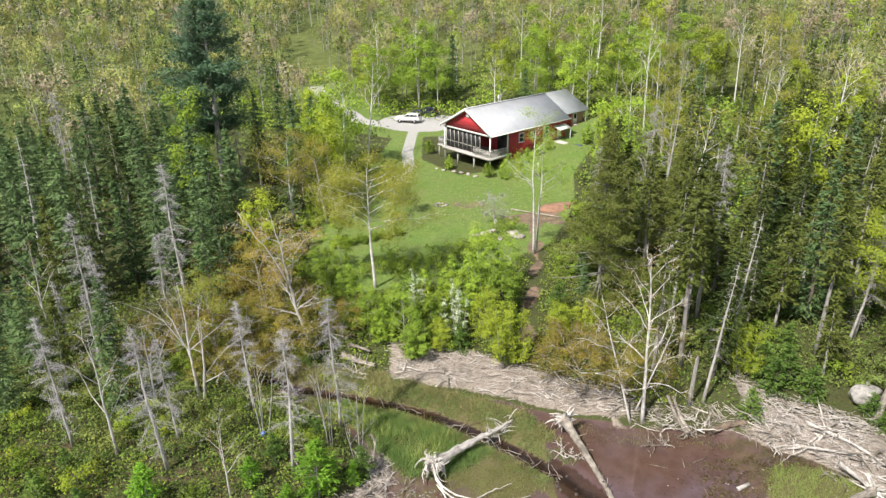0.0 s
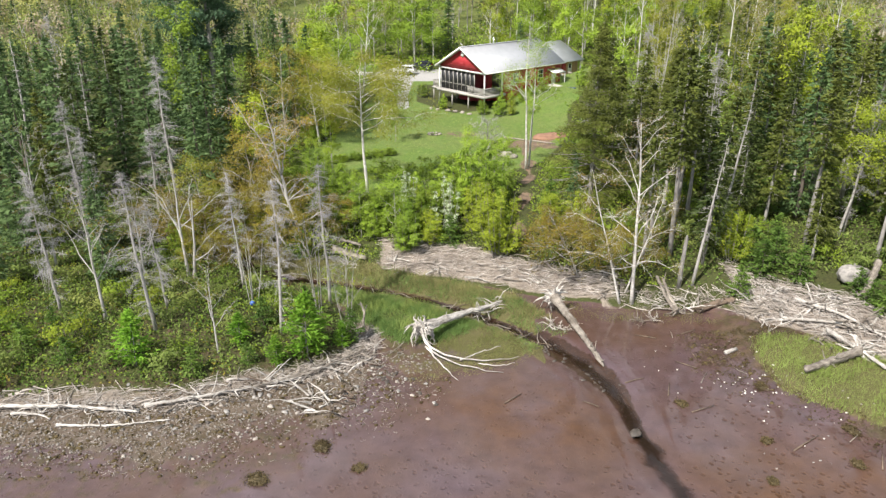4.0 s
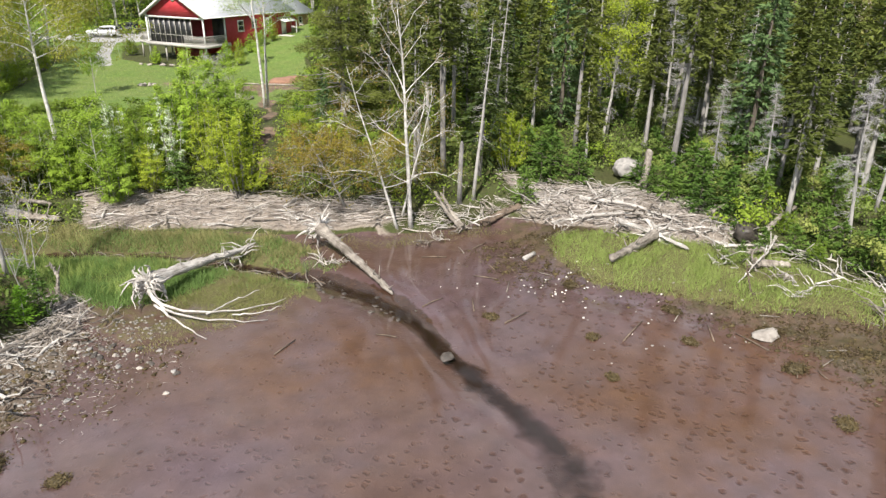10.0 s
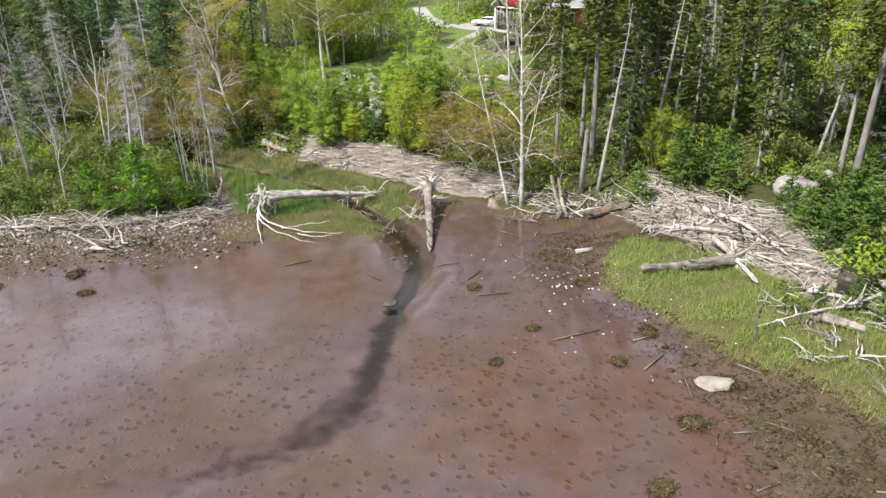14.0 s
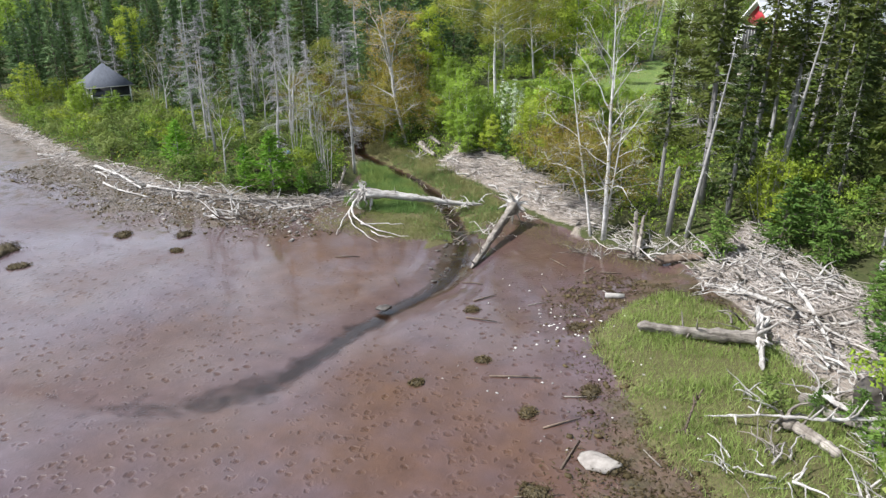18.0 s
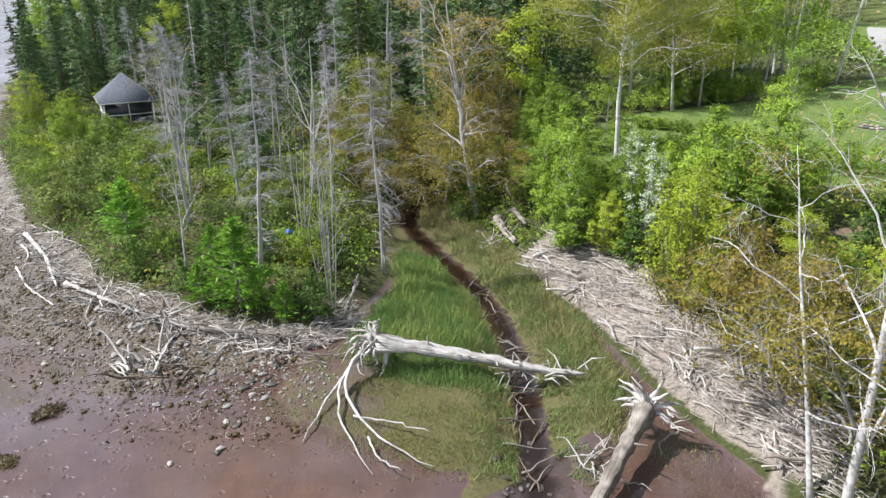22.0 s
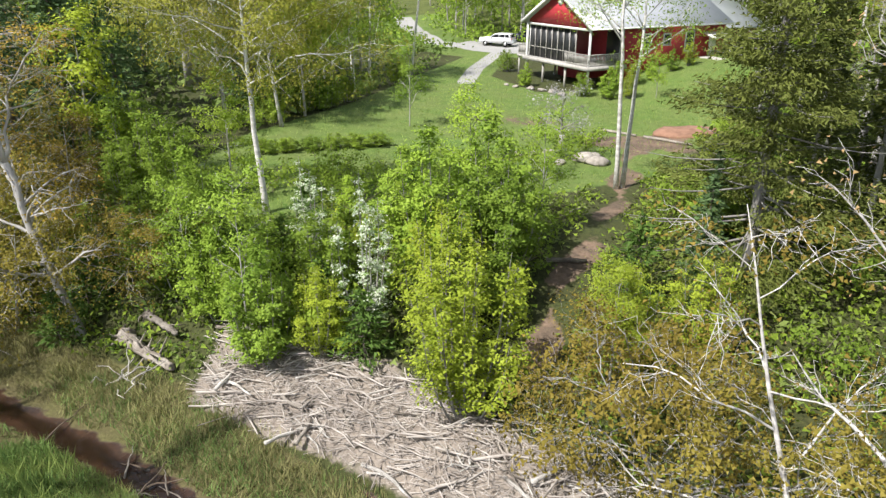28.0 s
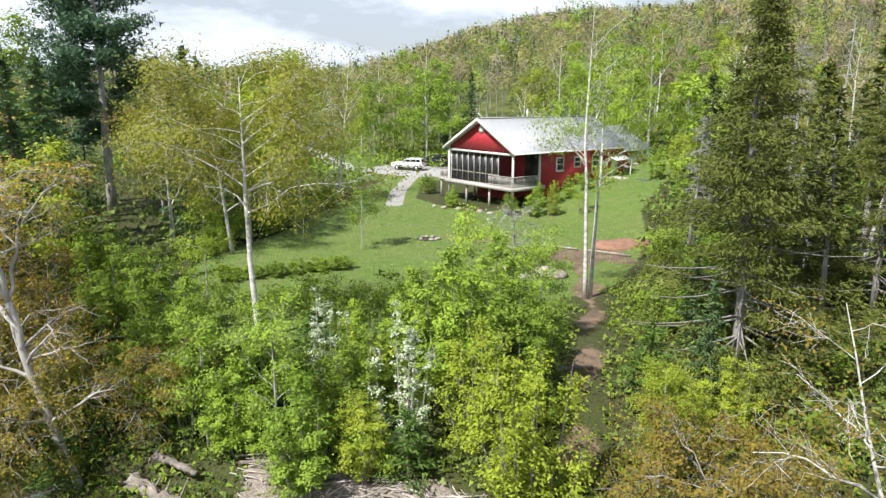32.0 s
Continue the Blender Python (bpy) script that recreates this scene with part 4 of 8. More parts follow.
def broad_geo(seed, h, spread, r0, base=0.3, limbs=11, subs=5, twigs=3, leaves=2200, leaf=0.16, lean=(0, 0), stems=1, up=0.75, puff=0.28, top=1.0, hang=0.0, flat=0.6, lines=()):
    """Trunk or several stems, limbs, branches and twigs; leaves gather round the twigs. Each of lines gives a stem: its course, two radii, where limbs begin, their number and reach."""
    rng = np.random.default_rng(seed)
    wood, crown, tips = Geo(), Geo(), []
    for s in range(len(lines) or stems):
        a0 = rng.uniform(0, 2 * np.pi)
        foot = np.array([np.cos(a0), np.sin(a0), 0]) * (0.0 if stems == 1 else rng.uniform(0.05, 0.35))
        hh = h * (1 if s == 0 else rng.uniform(0.65, 0.98))
        head = foot * (1 + 2.2 * (stems > 1)) + np.array([lean[0], lean[1], hh]) + np.array([rng.normal(), rng.normal(), 0]) * 0.02 * h
        line = wobble(rng, foot - np.array([0, 0, 0.4]), head, 10, 0.035 * h / 10)
        rad = r0 * (1 - np.linspace(0, 1, 10) ** 1.15 * 0.93) * (1 if stems == 1 else 0.8)
        rad[0] *= 1.25
        count = max(4, limbs // (1 if stems == 1 else 2))
        if lines:
            course, ra, rb, base, count, spread = lines[s]
            line, rad, hh = curve(course, 10, rng, 0.04), np.linspace(ra, rb, 10), h
        wood.tube(line, rad, 7)
        for k in range(count):
            f = base + (top - base) * ((k + rng.random()) / limbs if stems == 1 and not lines else rng.random())
            f = min(f, 0.97)
            c = np.array([np.interp(f, np.linspace(0, 1, 10), line[:, i]) for i in range(3)])
            a = k * 2.4 + rng.uniform(-0.5, 0.5)
            reach = spread * (1.08 - 0.62 * ((f - base) / (1.0001 - base)) ** 1.3) * rng.uniform(0.7, 1.1)
            out = np.array([np.cos(a), np.sin(a), 0])
            end = c + out * reach + np.array([0, 0, reach * up * rng.uniform(0.6, 1.25)])
            end[2] = min(end[2], hh * 1.03)
            limb = wobble(rng, c, end, 6, 0.045 * reach)
            limb[:, 2] += np.sin(np.linspace(0, np.pi, 6)) * 0.06 * reach
            lr = max(0.012, np.interp(f, np.linspace(0, 1, 10), rad) * 0.55)
            wood.tube(limb, np.linspace(lr, 0.010, 6), 5, False)
            for j in range(subs):
                g = rng.uniform(0.3, 1.0)
                c2 = np.array([np.interp(g, np.linspace(0, 1, 6), limb[:, i]) for i in range(3)])
                d2 = out + rng.normal(size=3) * 0.75 + np.array([0, 0, up * 0.5 - hang])
                d2 /= np.linalg.norm(d2)
                l2 = reach * rng.uniform(0.25, 0.5) * (1.2 - 0.4 * g)
                e2 = c2 + d2 * l2
                br = wobble(rng, c2, e2, 4, 0.05 * l2)
                wood.tube(br, np.linspace(max(0.007, lr * 0.4 * (1 - 0.5 * g)), 0.006, 4), 3, False)
                tips += [br[2], br[3]]
                for q in range(twigs):
                    c3 = br[1 + q % 3]
                    d3 = d2 + rng.normal(size=3) * 0.8 + np.array([0, 0, -hang])
                    e3 = c3 + d3 / np.linalg.norm(d3) * l2 * rng.uniform(0.35, 0.7)
                    wood.tube([c3, (c3 + e3) / 2 + rng.normal(size=3) * 0.03, e3], [0.006, 0.0055, 0.004], 3, False)
                    tips.append(e3)
    if leaves:
        tips = np.array(tips)
        pick = rng.integers(0, len(tips), leaves)
        spot = rng.normal(size=(leaves, 3)) * np.array([1, 1, flat])
        mid = tips.mean(0) - np.array([0, 0, 0.12 * h])
        away = tips[pick] - mid
        away /= np.linalg.norm(away, axis=1, keepdims=True) + 1e-9
        crown.leaves(tips[pick] + spot * puff, leaf, rng, up=0.8, aspect=0.72, face=away * 0.5 + spot / (np.linalg.norm(spot, axis=1, keepdims=True) + 1e-9) * 0.5)
    return wood, crown


def shoot_geo(seed, h, spread, shoots=12, leaves=9000, leaf=0.11, lean=0.25):
    """Shrub or thicket of upright shoots, each a ragged spire of leafy side twigs with gaps between."""
    rng = np.random.default_rng(seed)
    wood, crown, tips, outs = Geo(), Geo(), [], []
    for s in range(shoots):
        a, q = 2.4 * s + rng.uniform(-0.4, 0.4), ((s + 0.5) / shoots) ** 0.6
        out0 = np.array([np.cos(a), np.sin(a), 0])
        foot = out0 * q * spread * 0.25
        hh = h * (1 - 0.5 * q * q) * rng.uniform(0.72, 1.04)
        head = out0 * q * spread * rng.uniform(0.65, 0.95) + np.array([0, 0, hh])
        line = wobble(rng, foot - np.array([0, 0, 0.2]), head, 8, 0.03 * hh / 8)
        line[:, :2] += out0[None, :2] * (np.sin(np.linspace(0, np.pi, 8)) * lean * q)[:, None]
        wood.tube(line, np.linspace(0.011 * hh, 0.006, 8), 5, False)
        for k in range(int(5 + 4.2 * hh)):
            f = rng.uniform(0.1, 1.0)
            c = np.array([np.interp(f, np.linspace(0, 1, 8), line[:, i]) for i in range(3)])
            b = rng.uniform(0, 2 * np.pi)
            r = (0.16 + 0.62 * (1 - f) ** 0.8) * spread * 0.42 * rng.uniform(0.5, 1.25)
            out = np.array([np.cos(b), np.sin(b), 0]) + out0 * 0.35 * q
            e = c + out * r + np.array([0, 0, r * rng.uniform(0.25, 0.9)])
            wood.tube([c, (c + e) / 2 + np.array([0, 0, 0.04]), e], [0.010, 0.007, 0.004], 3, False)
            for g in (0.35, 0.6, 0.8, 1.0):
                tips.append(c + (e - c) * g)
                outs.append(out * 0.6 + np.array([0, 0, 0.8]))
    tips, outs = np.array(tips), np.array(outs)
    pick = rng.integers(0, len(tips), leaves)
    crown.leaves(tips[pick] + rng.normal(size=(leaves, 3)) * np.array([0.11, 0.11, 0.055]) * spread * 0.6, leaf, rng, up=0.6, aspect=0.7, face=outs[pick] * 0.8)
    return wood, crown


def pine_geo(seed, h, spread, blade=0.5, layers=22):
    """Tall white pine: long nearly level boughs in flat ragged plumes."""
    rng = np.random.default_rng(seed)
    wood, crown = Geo(), Geo()
    line = wobble(rng, (0, 0, -0.3), (0.3, 0, h), 10, 0.05)
    wood.tube(line, np.linspace(0.019 * h, 0.03, 10), 7)
    pts = []
    for k in range(layers):
        f = 0.27 + 0.71 * (k + rng.random() * 0.6) / layers
        for j in range(5):
            a = rng.uniform(0, 2 * np.pi)
            r = spread * (1.0 - 0.78 * max(0, (f - 0.45) / 0.55)) * rng.uniform(0.45, 1.1) * (0.75 if f < 0.42 else 1)
            out = np.array([np.cos(a), np.sin(a), 0])
            c = np.array([0, 0, f * h])
            e = c + out * r + np.array([0, 0, r * rng.uniform(0.05, 0.4)])
            limb = wobble(rng, c, e, 5, 0.03 * r)
            wood.tube(limb, np.linspace(0.06, 0.012, 5), 4, False)
            n = int(230 * r / spread) + 20
            s = rng.uniform(0.3, 1.05, n)[:, None]
            pts.append(c * (1 - s) + e * s + rng.normal(size=(n, 3)) * np.array([0.5, 0.5, 0.26]) * (0.4 + s))
    p = np.concatenate(pts)
    crown.leaves(p, blade, rng, up=1.5, aspect=0.4)
    crown.leaves(p + rng.normal(size=p.shape) * 0.15, blade * 0.8, rng, up=0.6, aspect=0.3)
    return wood, crown


STOCK = {}


def stock(key, geos, mats, name, label, category, group, names=("trunk", "crown")):
    """A tree kept far below the ground plane's back edge is never left in the scene: the first use takes the original."""
    STOCK[key] = dict(meshes=[g.mesh(n, m, n == "trunk") for g, m, n in zip(geos, mats, names) if g.n], mats=mats, name=name, label=label, category=category, group=group, names=[n for g, n in zip(geos, names) if g.n], first=None)


def plant(key, x, y, s=1.0, turn=0.0, sz=None, tilt=0.0, tilt_to=0.0, label="", z=None):
    k = STOCK[key]
    m = at_scale(x, y, ground_z(x, y) if z is None else z, turn, s, sz, tilt, tilt_to)
    if k["first"] is None:
        ob = thing(k["name"], k["label"], k["category"], k["group"], at=m)
        for me, n in zip(k["meshes"], k["names"]):
            child = part(n, me, None, ob)
            if n == "twig_mass":
                tagged(child, kind="stuff")
        k["first"] = ob
    else:
        ob = copy_thing(k["first"], Matrix.Identity(4))
        ob.matrix_basis = m
    if label:
        tagged(ob, label)
    return ob


for i, (h, sp) in enumerate(((11, 2.5), (13, 2.6), (9.5, 2.4))):
    stock(f"spruce{i}", spruce_geo(10 + i, h, sp, bare=(0.16, 0.34, 0.26)[i], tiers=30, per=6, dense=13, blade=0.38), ((BARK, BARK_PALE, BARK_PALE)[i], (NEEDLE, NEEDLE_OLD, NEEDLE_OLD)[i]), "spruce_tree", "olive-green spruce with grey trunk in mixed woods", "tree", "spruces")
for i, (h, sp) in enumerate(((12, 2.3), (14, 2.5))):
    stock(f"dark{i}", spruce_geo(20 + i, h, sp, bare=0.05, tiers=34, per=7, dense=14, blade=0.42, droop=0.18), (BARK_DARK, NEEDLE_DARK), "dark_fir_tree", "dark green pointed fir in dense woods", "tree", "firs")
stock("ragged", plume_geo(31, 16.5, 5.8), (BARK, NEEDLE_OLD), "ragged_spruce", "tall olive spruce with long drooping boughs", "tree", "spruces")
stock("highcrown", spruce_geo(33, 14, 2.8, bare=0.48, tiers=26, per=7, dense=15, blade=0.40), (BARK, NEEDLE_OLD), "high_crowned_spruce", "tall spruce with bare grey trunk and high crown", "tree", "spruces")
stock("seedling", spruce_geo(35, 2.6, 1.25, bare=0.0, tiers=16, per=7, dense=9, blade=0.24, droop=-0.05), (BARK_DARK, FIR_YOUNG), "young_fir", "small dense green young fir", "tree", "young firs")
stock("youngpine", spruce_geo(37, 3.9, 1.7, bare=0.02, tiers=20, per=8, dense=12, blade=0.30, droop=-0.25), (BARK, PINE_YOUNG), "young_pine", "bushy bright green young pine on the bank", "tree", "young pines")
for i, (h, sp) in enumerate(((11.4, 2.3), (10, 2.0))):
    stock(f"dead{i}", dead_spruce_geo(40 + i, h, sp * 1.2, twigs=56), (BARK_PALE, LICHEN), "dead_spruce", "grey dead spruce hung with pale lichen twigs", "tree", "dead spruces", ("trunk", "twig_mass"))
stock("snag", dead_spruce_geo(44, 12.5, 1.2, twigs=3, start=0.3, tiers=22), (BARK_PALE, LICHEN), "bare_snag", "tall bare grey snag with short broken branches", "tree", "snags", ("trunk", "twig_mass"))
stock("bare0", broad_geo(50, 9.6, 4.2, 0.17, base=0.22, limbs=10, subs=6, twigs=4, leaves=0, stems=2, up=1.0), (BARK_PALE, LICHEN), "bare_maple", "leafless pale grey maple with spreading limbs", "tree", "bare maples")
stock("bare1", broad_geo(51, 10, 3.0, 0.13, base=0.3, limbs=10, subs=5, twigs=4, leaves=260, leaf=0.13, up=1.1), (BARK_PALE, LEAF_OCHRE), "bare_birch", "almost leafless slender pale birch", "tree", "bare birches")
stock("thin0", broad_geo(52, 8.0, 1.2, 0.06, base=0.35, limbs=8, subs=4, twigs=3, leaves=260, leaf=0.12, stems=4, up=1.6), (BARK_PALE, LEAF_YELLOW), "alder_clump", "clump of slim pale stems with few young leaves", "tree", "alder clumps")
stock("mainbirch", broad_geo(53, 14.0, 3.0, 0.16, base=0.34, limbs=14, subs=6, twigs=4, leaves=900, leaf=0.075, lean=(-0.3, 0.2), up=1.25), (BARK_WHITE, LEAF_RED), "white_birch", "white-barked birch with bare fine branches", "tree", "birches")
stock("leanbirch", broad_geo(54, 10.5, 3.4, 0.10, base=0.28, limbs=11, subs=6, twigs=4, leaves=2200, leaf=0.09, lean=(-2.8, 0.6), up=0.6), (BARK_WHITE, LEAF_OCHRE), "leaning_birch", "leaning white birch with ochre young leaves", "tree", "birches")
stock("ochre_low", broad_geo(55, 5.2, 4.0, 0.09, base=0.18, limbs=12, subs=7, twigs=4, leaves=6200, leaf=0.11, lean=(-2.4, -1.0), up=0.28, puff=0.24, flat=0.3), (BARK_PALE, LEAF_OCHRE), "leaning_young_maple", "low leaning young maple with bronze-yellow leaves", "tree", "young maples")
for i in range(2):
    stock(f"ochre{i}", broad_geo(56 + i, 12.5, 4.1, 0.19, base=0.3, limbs=13, subs=7, twigs=4, leaves=5200, leaf=0.16, lean=(-1.6, -0.3), up=0.6, puff=0.42), (BARK_PALE, LEAF_OCHRE if i else LEAF_OLIVE), "red_maple", "tall maple in bronze and yellow-green spring leaf", "tree", "maples")
MAPLE_FORK = (-1.9, 0.0, 7.2)
stock("leanmaple", broad_geo(60, 14.6, 3.6, 0.2, subs=6, twigs=4, leaves=5200, leaf=0.105, up=0.5, puff=0.26, flat=0.4, lines=(
    (((0, 0, -0.4), (-0.95, 0, 2.6), (-1.55, 0, 5.0), MAPLE_FORK), 0.19, 0.12, 0.38, 9, 3.4), ((MAPLE_FORK, (-3.3, 0.1, 10.4), (-4.7, 0.2, 12.2), (-5.6, 0.3, 13.8)), 0.085, 0.02, 0.12, 11, 2.6),
    ((MAPLE_FORK, (-2.1, -0.3, 10.0), (-2.4, -0.4, 12.0), (-2.9, -0.5, 14.4)), 0.10, 0.02, 0.12, 13, 2.6), ((MAPLE_FORK, (-1.3, 0.4, 10.2), (0.3, 0.7, 12.0)), 0.07, 0.02, 0.15, 9, 2.4),
    (((-1.3, 0, 4.2), (-2.2, 0.3, 6.6), (-3.6, 0.5, 9.0)), 0.08, 0.02, 0.3, 7, 2.2))), (BARK_PALE, LEAF_BRONZE), "leaning_maple", "big leaning maple with pale forked limbs and bronze leaves", "tree", "maples")
stock("lawnmaple", broad_geo(61, 12.2, 5.4, 0.17, base=0.50, limbs=20, subs=8, twigs=4, leaves=36000, leaf=0.105, lean=(-0.3, 0), up=0.40, puff=0.42, hang=0.25), (BARK_WHITE, LEAF_OLIVE), "lawn_maple", "round-headed maple with white trunk and olive leaves", "tree", "maples")
stock("bigbirch", broad_geo(62, 15.6, 2.6, 0.17, base=0.46, limbs=22, subs=6, twigs=3, leaves=8000, leaf=0.105, stems=2, up=0.85, puff=0.4), (BARK_WHITE, LEAF), "twin_birch", "tall twin-stemmed white birch with airy fresh leaves", "tree", "birches")
for i in range(3):
    stock(f"leaf{i}", broad_geo(64 + i, 11 + 1.5 * i, 3.1, 0.14, base=0.26, limbs=12, subs=6, twigs=0, leaves=3500, leaf=0.26, up=0.7, puff=0.5), (BARK_PALE, (LEAF, LEAF_YELLOW, LEAF_DEEP)[i]), "broadleaf_tree", ("fresh green broadleaf tree", "yellow-green broadleaf tree in spring leaf", "deep green broadleaf tree")[i], "tree", "broadleaf trees")
stock("nleaf", broad_geo(67, 11, 2.8, 0.13, base=0.35, limbs=13, subs=7, twigs=3, leaves=8500, leaf=0.14, up=0.6, puff=0.4), (BARK_PALE, LEAF_YELLOW), "light_leaved_maple", "slim maple with light yellow-green spring leaves", "tree", "broadleaf trees")
stock("tallbare", broad_geo(68, 15, 2.6, 0.16, base=0.5, limbs=10, subs=5, twigs=3, leaves=420, leaf=0.2, up=1.4, puff=0.5), (BARK_WHITE, LEAF_OLIVE), "tall_bare_birch", "tall white birch with nearly bare crown", "tree", "tall birches")
for i, (h, sp, mt, lab) in enumerate(((4.6, 2.0, LEAF, "bright green rounded shrub"), (6.2, 2.3, LEAF_YELLOW, "tall yellow-green shrub"), (5.2, 2.2, LEAF_DEEP, "deep green leafy shrub"))):
    stock(f"bush{i}", shoot_geo(70 + i, h, sp, (12, 14, 11)[i], 10500, 0.112), (BARK, mt), "tall_shrub", lab + " above the beach", "shrub", "shrubs")
stock("sapling", broad_geo(74, 6.0, 1.3, 0.05, base=0.22, limbs=15, subs=5, twigs=2, leaves=4200, leaf=0.10, up=0.9, puff=0.24), (BARK_PALE, LEAF), "birch_sapling", "slim birch sapling with light green leaves", "tree", "saplings")
stock("blossom", shoot_geo(75, 6.4, 1.35, 7, 4600, 0.095), (BARK, BLOSSOM), "serviceberry", "serviceberry shrub covered in white blossom", "shrub", "flowering shrubs")
stock("low0", broad_geo(76, 1.5, 1.2, 0.02, base=0.08, limbs=8, subs=3, twigs=0, leaves=680, leaf=0.165, stems=3, up=0.8, puff=0.2), (BARK_DARK, SHRUB), "low_shrub", "low olive shrub on the bank", "shrub", "low shrubs")
stock("low1", broad_geo(77, 1.7, 1.3, 0.02, base=0.08, limbs=10, subs=3, twigs=0, leaves=680, leaf=0.165, stems=3, up=0.8, puff=0.2), (BARK_DARK, LEAF_DEEP), "low_shrub", "low fresh green shrub on the bank", "shrub", "low shrubs")
stock("low2", broad_geo(78, 1.9, 1.2, 0.02, base=0.1, limbs=10, subs=3, twigs=0, leaves=680, leaf=0.165, stems=3, up=0.8, puff=0.2), (BARK_DARK, LEAF_YELLOW), "low_shrub", "low yellow-green shrub on the bank", "shrub", "low shrubs")
stock("pine", pine_geo(80, 25.5, 7.2), (BARK_PALE, PINE), "white_pine", "very tall grey-green white pine with open boughs", "tree", "pines")
stock("apple", broad_geo(82, 3.6, 2.1, 0.12, base=0.22, limbs=12, subs=6, twigs=4, leaves=900, leaf=0.11, up=0.6, puff=0.25, hang=0.1), (BARK, LICHEN), "old_apple_tree", "low grey old apple tree on the lawn", "tree", "fruit trees")

# trees that stand out
plant("mainbirch", 4.3, 6.1, 1.0, 20)
plant("leanbirch", 3.4, 6.1, 1.0, 0)
plant("leanbirch", 3.9, 6.9, 0.8, 150, label="smaller white birch stem beside the big birch")
plant("ochre_low", 0.9, 9.6, 1.0, 0)
plant("ochre_low", 3.6, 8.8, 0.95, 25)
plant("ochre_low", 0.0, 12.6, 0.8, 40)
plant("leanmaple", -22.2, 15.8, 1.0, 0)
plant("lawnmaple", -17.5, 23.6, 1.0, 0)
plant("bigbirch", -0.9, 31.0, 1.0, 30)
plant("pine", -41.0, 56.0, 1.0, 0)
plant("sapling", -15.6, 43.2, 1.0, 0)
plant("apple", -4.5, 39.8, 1.0, 60)
plant("ragged", 3.9, 21.0, 1.0, 15, sz=0.98)
plant("ragged", 12.5, 26.5, 0.75, 100)
plant("nleaf", 23.4, 12.6, 1.0, 40, tilt=9, tilt_to=15, label="leaning maple with light yellow-green leaves above the boulder")
plant("highcrown", 10.0, 14.6, 0.95, 10)
plant("highcrown", 19.7, 11.0, 1.02, 70)
plant("highcrown", 7.5, 13.2, 0.85, 160)
plant("snag", 9.2, 7.0, 0.95, 40, tilt=4, tilt_to=0)
plant("dead0", 24.0, 13.0, 1.0, 10, tilt=5, tilt_to=20)
plant("snag", 28.0, 15.0, 1.1, 70, tilt=9, tilt_to=10)
plant("dead1", 26.2, 7.0, 1.0, 30, tilt=6, tilt_to=40)
plant("dead0", -30.2, 0.2, 1.0, 0)
plant("dead1", -30.6, 3.6, 0.85, 60)
plant("dead0", -21.7, 0.4, 0.97, 200)
plant("dead1", -19.1, 6.2, 1.12, 90)
plant("bare1", -34.4, 2.0, 0.95, 30)
plant("bare0", -30.4, 8.4, 1.02, 200)
plant("bare1", -25.4, -2.0, 0.6, 0)
plant("thin0", -19.4, 3.2, 1.0, 0)
plant("thin0", -17.3, 1.8, 0.85, 80)
plant("thin0", -24.5, 4.4, 0.9, 250)
plant("dead1", -38.0, 3.0, 1.05, 20)
plant("snag", -47.0, 8.0, 1.0, 10)
plant("dead1", -26.0, 7.5, 0.95, 10)
plant("youngpine", -19.6, -1.7, 1.15, 0)
plant("youngpine", -21.4, -2.9, 0.55, 40)
plant("youngpine", -17.4, -0.6, 0.5, 80)
plant("youngpine", -30.3, -3.3, 1.0, 90)
plant("youngpine", -24.2, -1.0, 0.6, 30)
plant("seedling", -9.6, 14.6, 1.0, 0)
plant("seedling", -16.9, 0.6, 0.85, 0)
plant("seedling", 11.8, 4.6, 0.95, 10)
for i, (k, x, y, sc) in enumerate((("seedling", 20.6, 0.6, 0.9), ("seedling", 21.3, -1.6, 1.0), ("seedling", 21.2, 1.6, 1.1), ("seedling", 22.0, -3.6, 0.9), ("seedling", 20.2, 2.0, 0.75), ("seedling", 21.4, -7.0, 0.6), ("seedling", 22.4, -8.2, 0.75), ("bush2", 22.9, -9.4, 0.34), ("low0", 18.9, -7.4, 0.6),
                                    ("seedling", 20.0, -6.8, 0.4), ("bush2", 23.6, -6.6, 0.36), ("low1", 22.4, -4.4, 1.2), ("seedling", 24.4, -11.6, 1.2), ("low0", 24.6, -13.2, 1.3), ("seedling", 25.4, -15.0, 1.0), ("seedling", 24.4, -3.4, 1.1))):
    plant(k, x, y, sc, 70 * i)
plant("seedling", 22.4, -0.4, 1.35, 50)
plant("seedling", 22.8, -2.4, 1.2, 150)
plant("seedling", 23.0, 1.4, 1.4, 250)
plant("seedling", -26.4, -4.2, 0.75, 30)
plant("seedling", -23.2, -3.0, 0.6, 90)
plant("bush0", -13.4, 14.4, 1.0, 0)
plant("sapling", -14.4, 15.2, 1.05, 40)
plant("bush2", -11.8, 17.0, 0.95, 60)
plant("blossom", -9.9, 15.9, 1.0, 0)
plant("blossom", -13.4, 19.5, 0.8, 60)
plant("bush1", -5.6, 12.6, 1.08, 20)
plant("bush1", -7.0, 15.6, 0.95, 120)
plant("bush0", -8.0, 18.8, 1.35, 220)
plant("bush0", -6.4, 21.0, 1.3, 80)
plant("bush0", -9.9, 21.6, 0.95, 140)
plant("bush2", -5.6, 18.4, 1.15, 260)
plant("sapling", -7.4, 23.4, 1.0, 100)
plant("bush2", -5.2, 17.0, 0.62, 10)
plant("bush0", -5.2, 21.6, 0.75, 300)
plant("sapling", -4.3, 23.2, 0.85, 20)
plant("bush1", -0.5, 14.6, 0.62, 200)
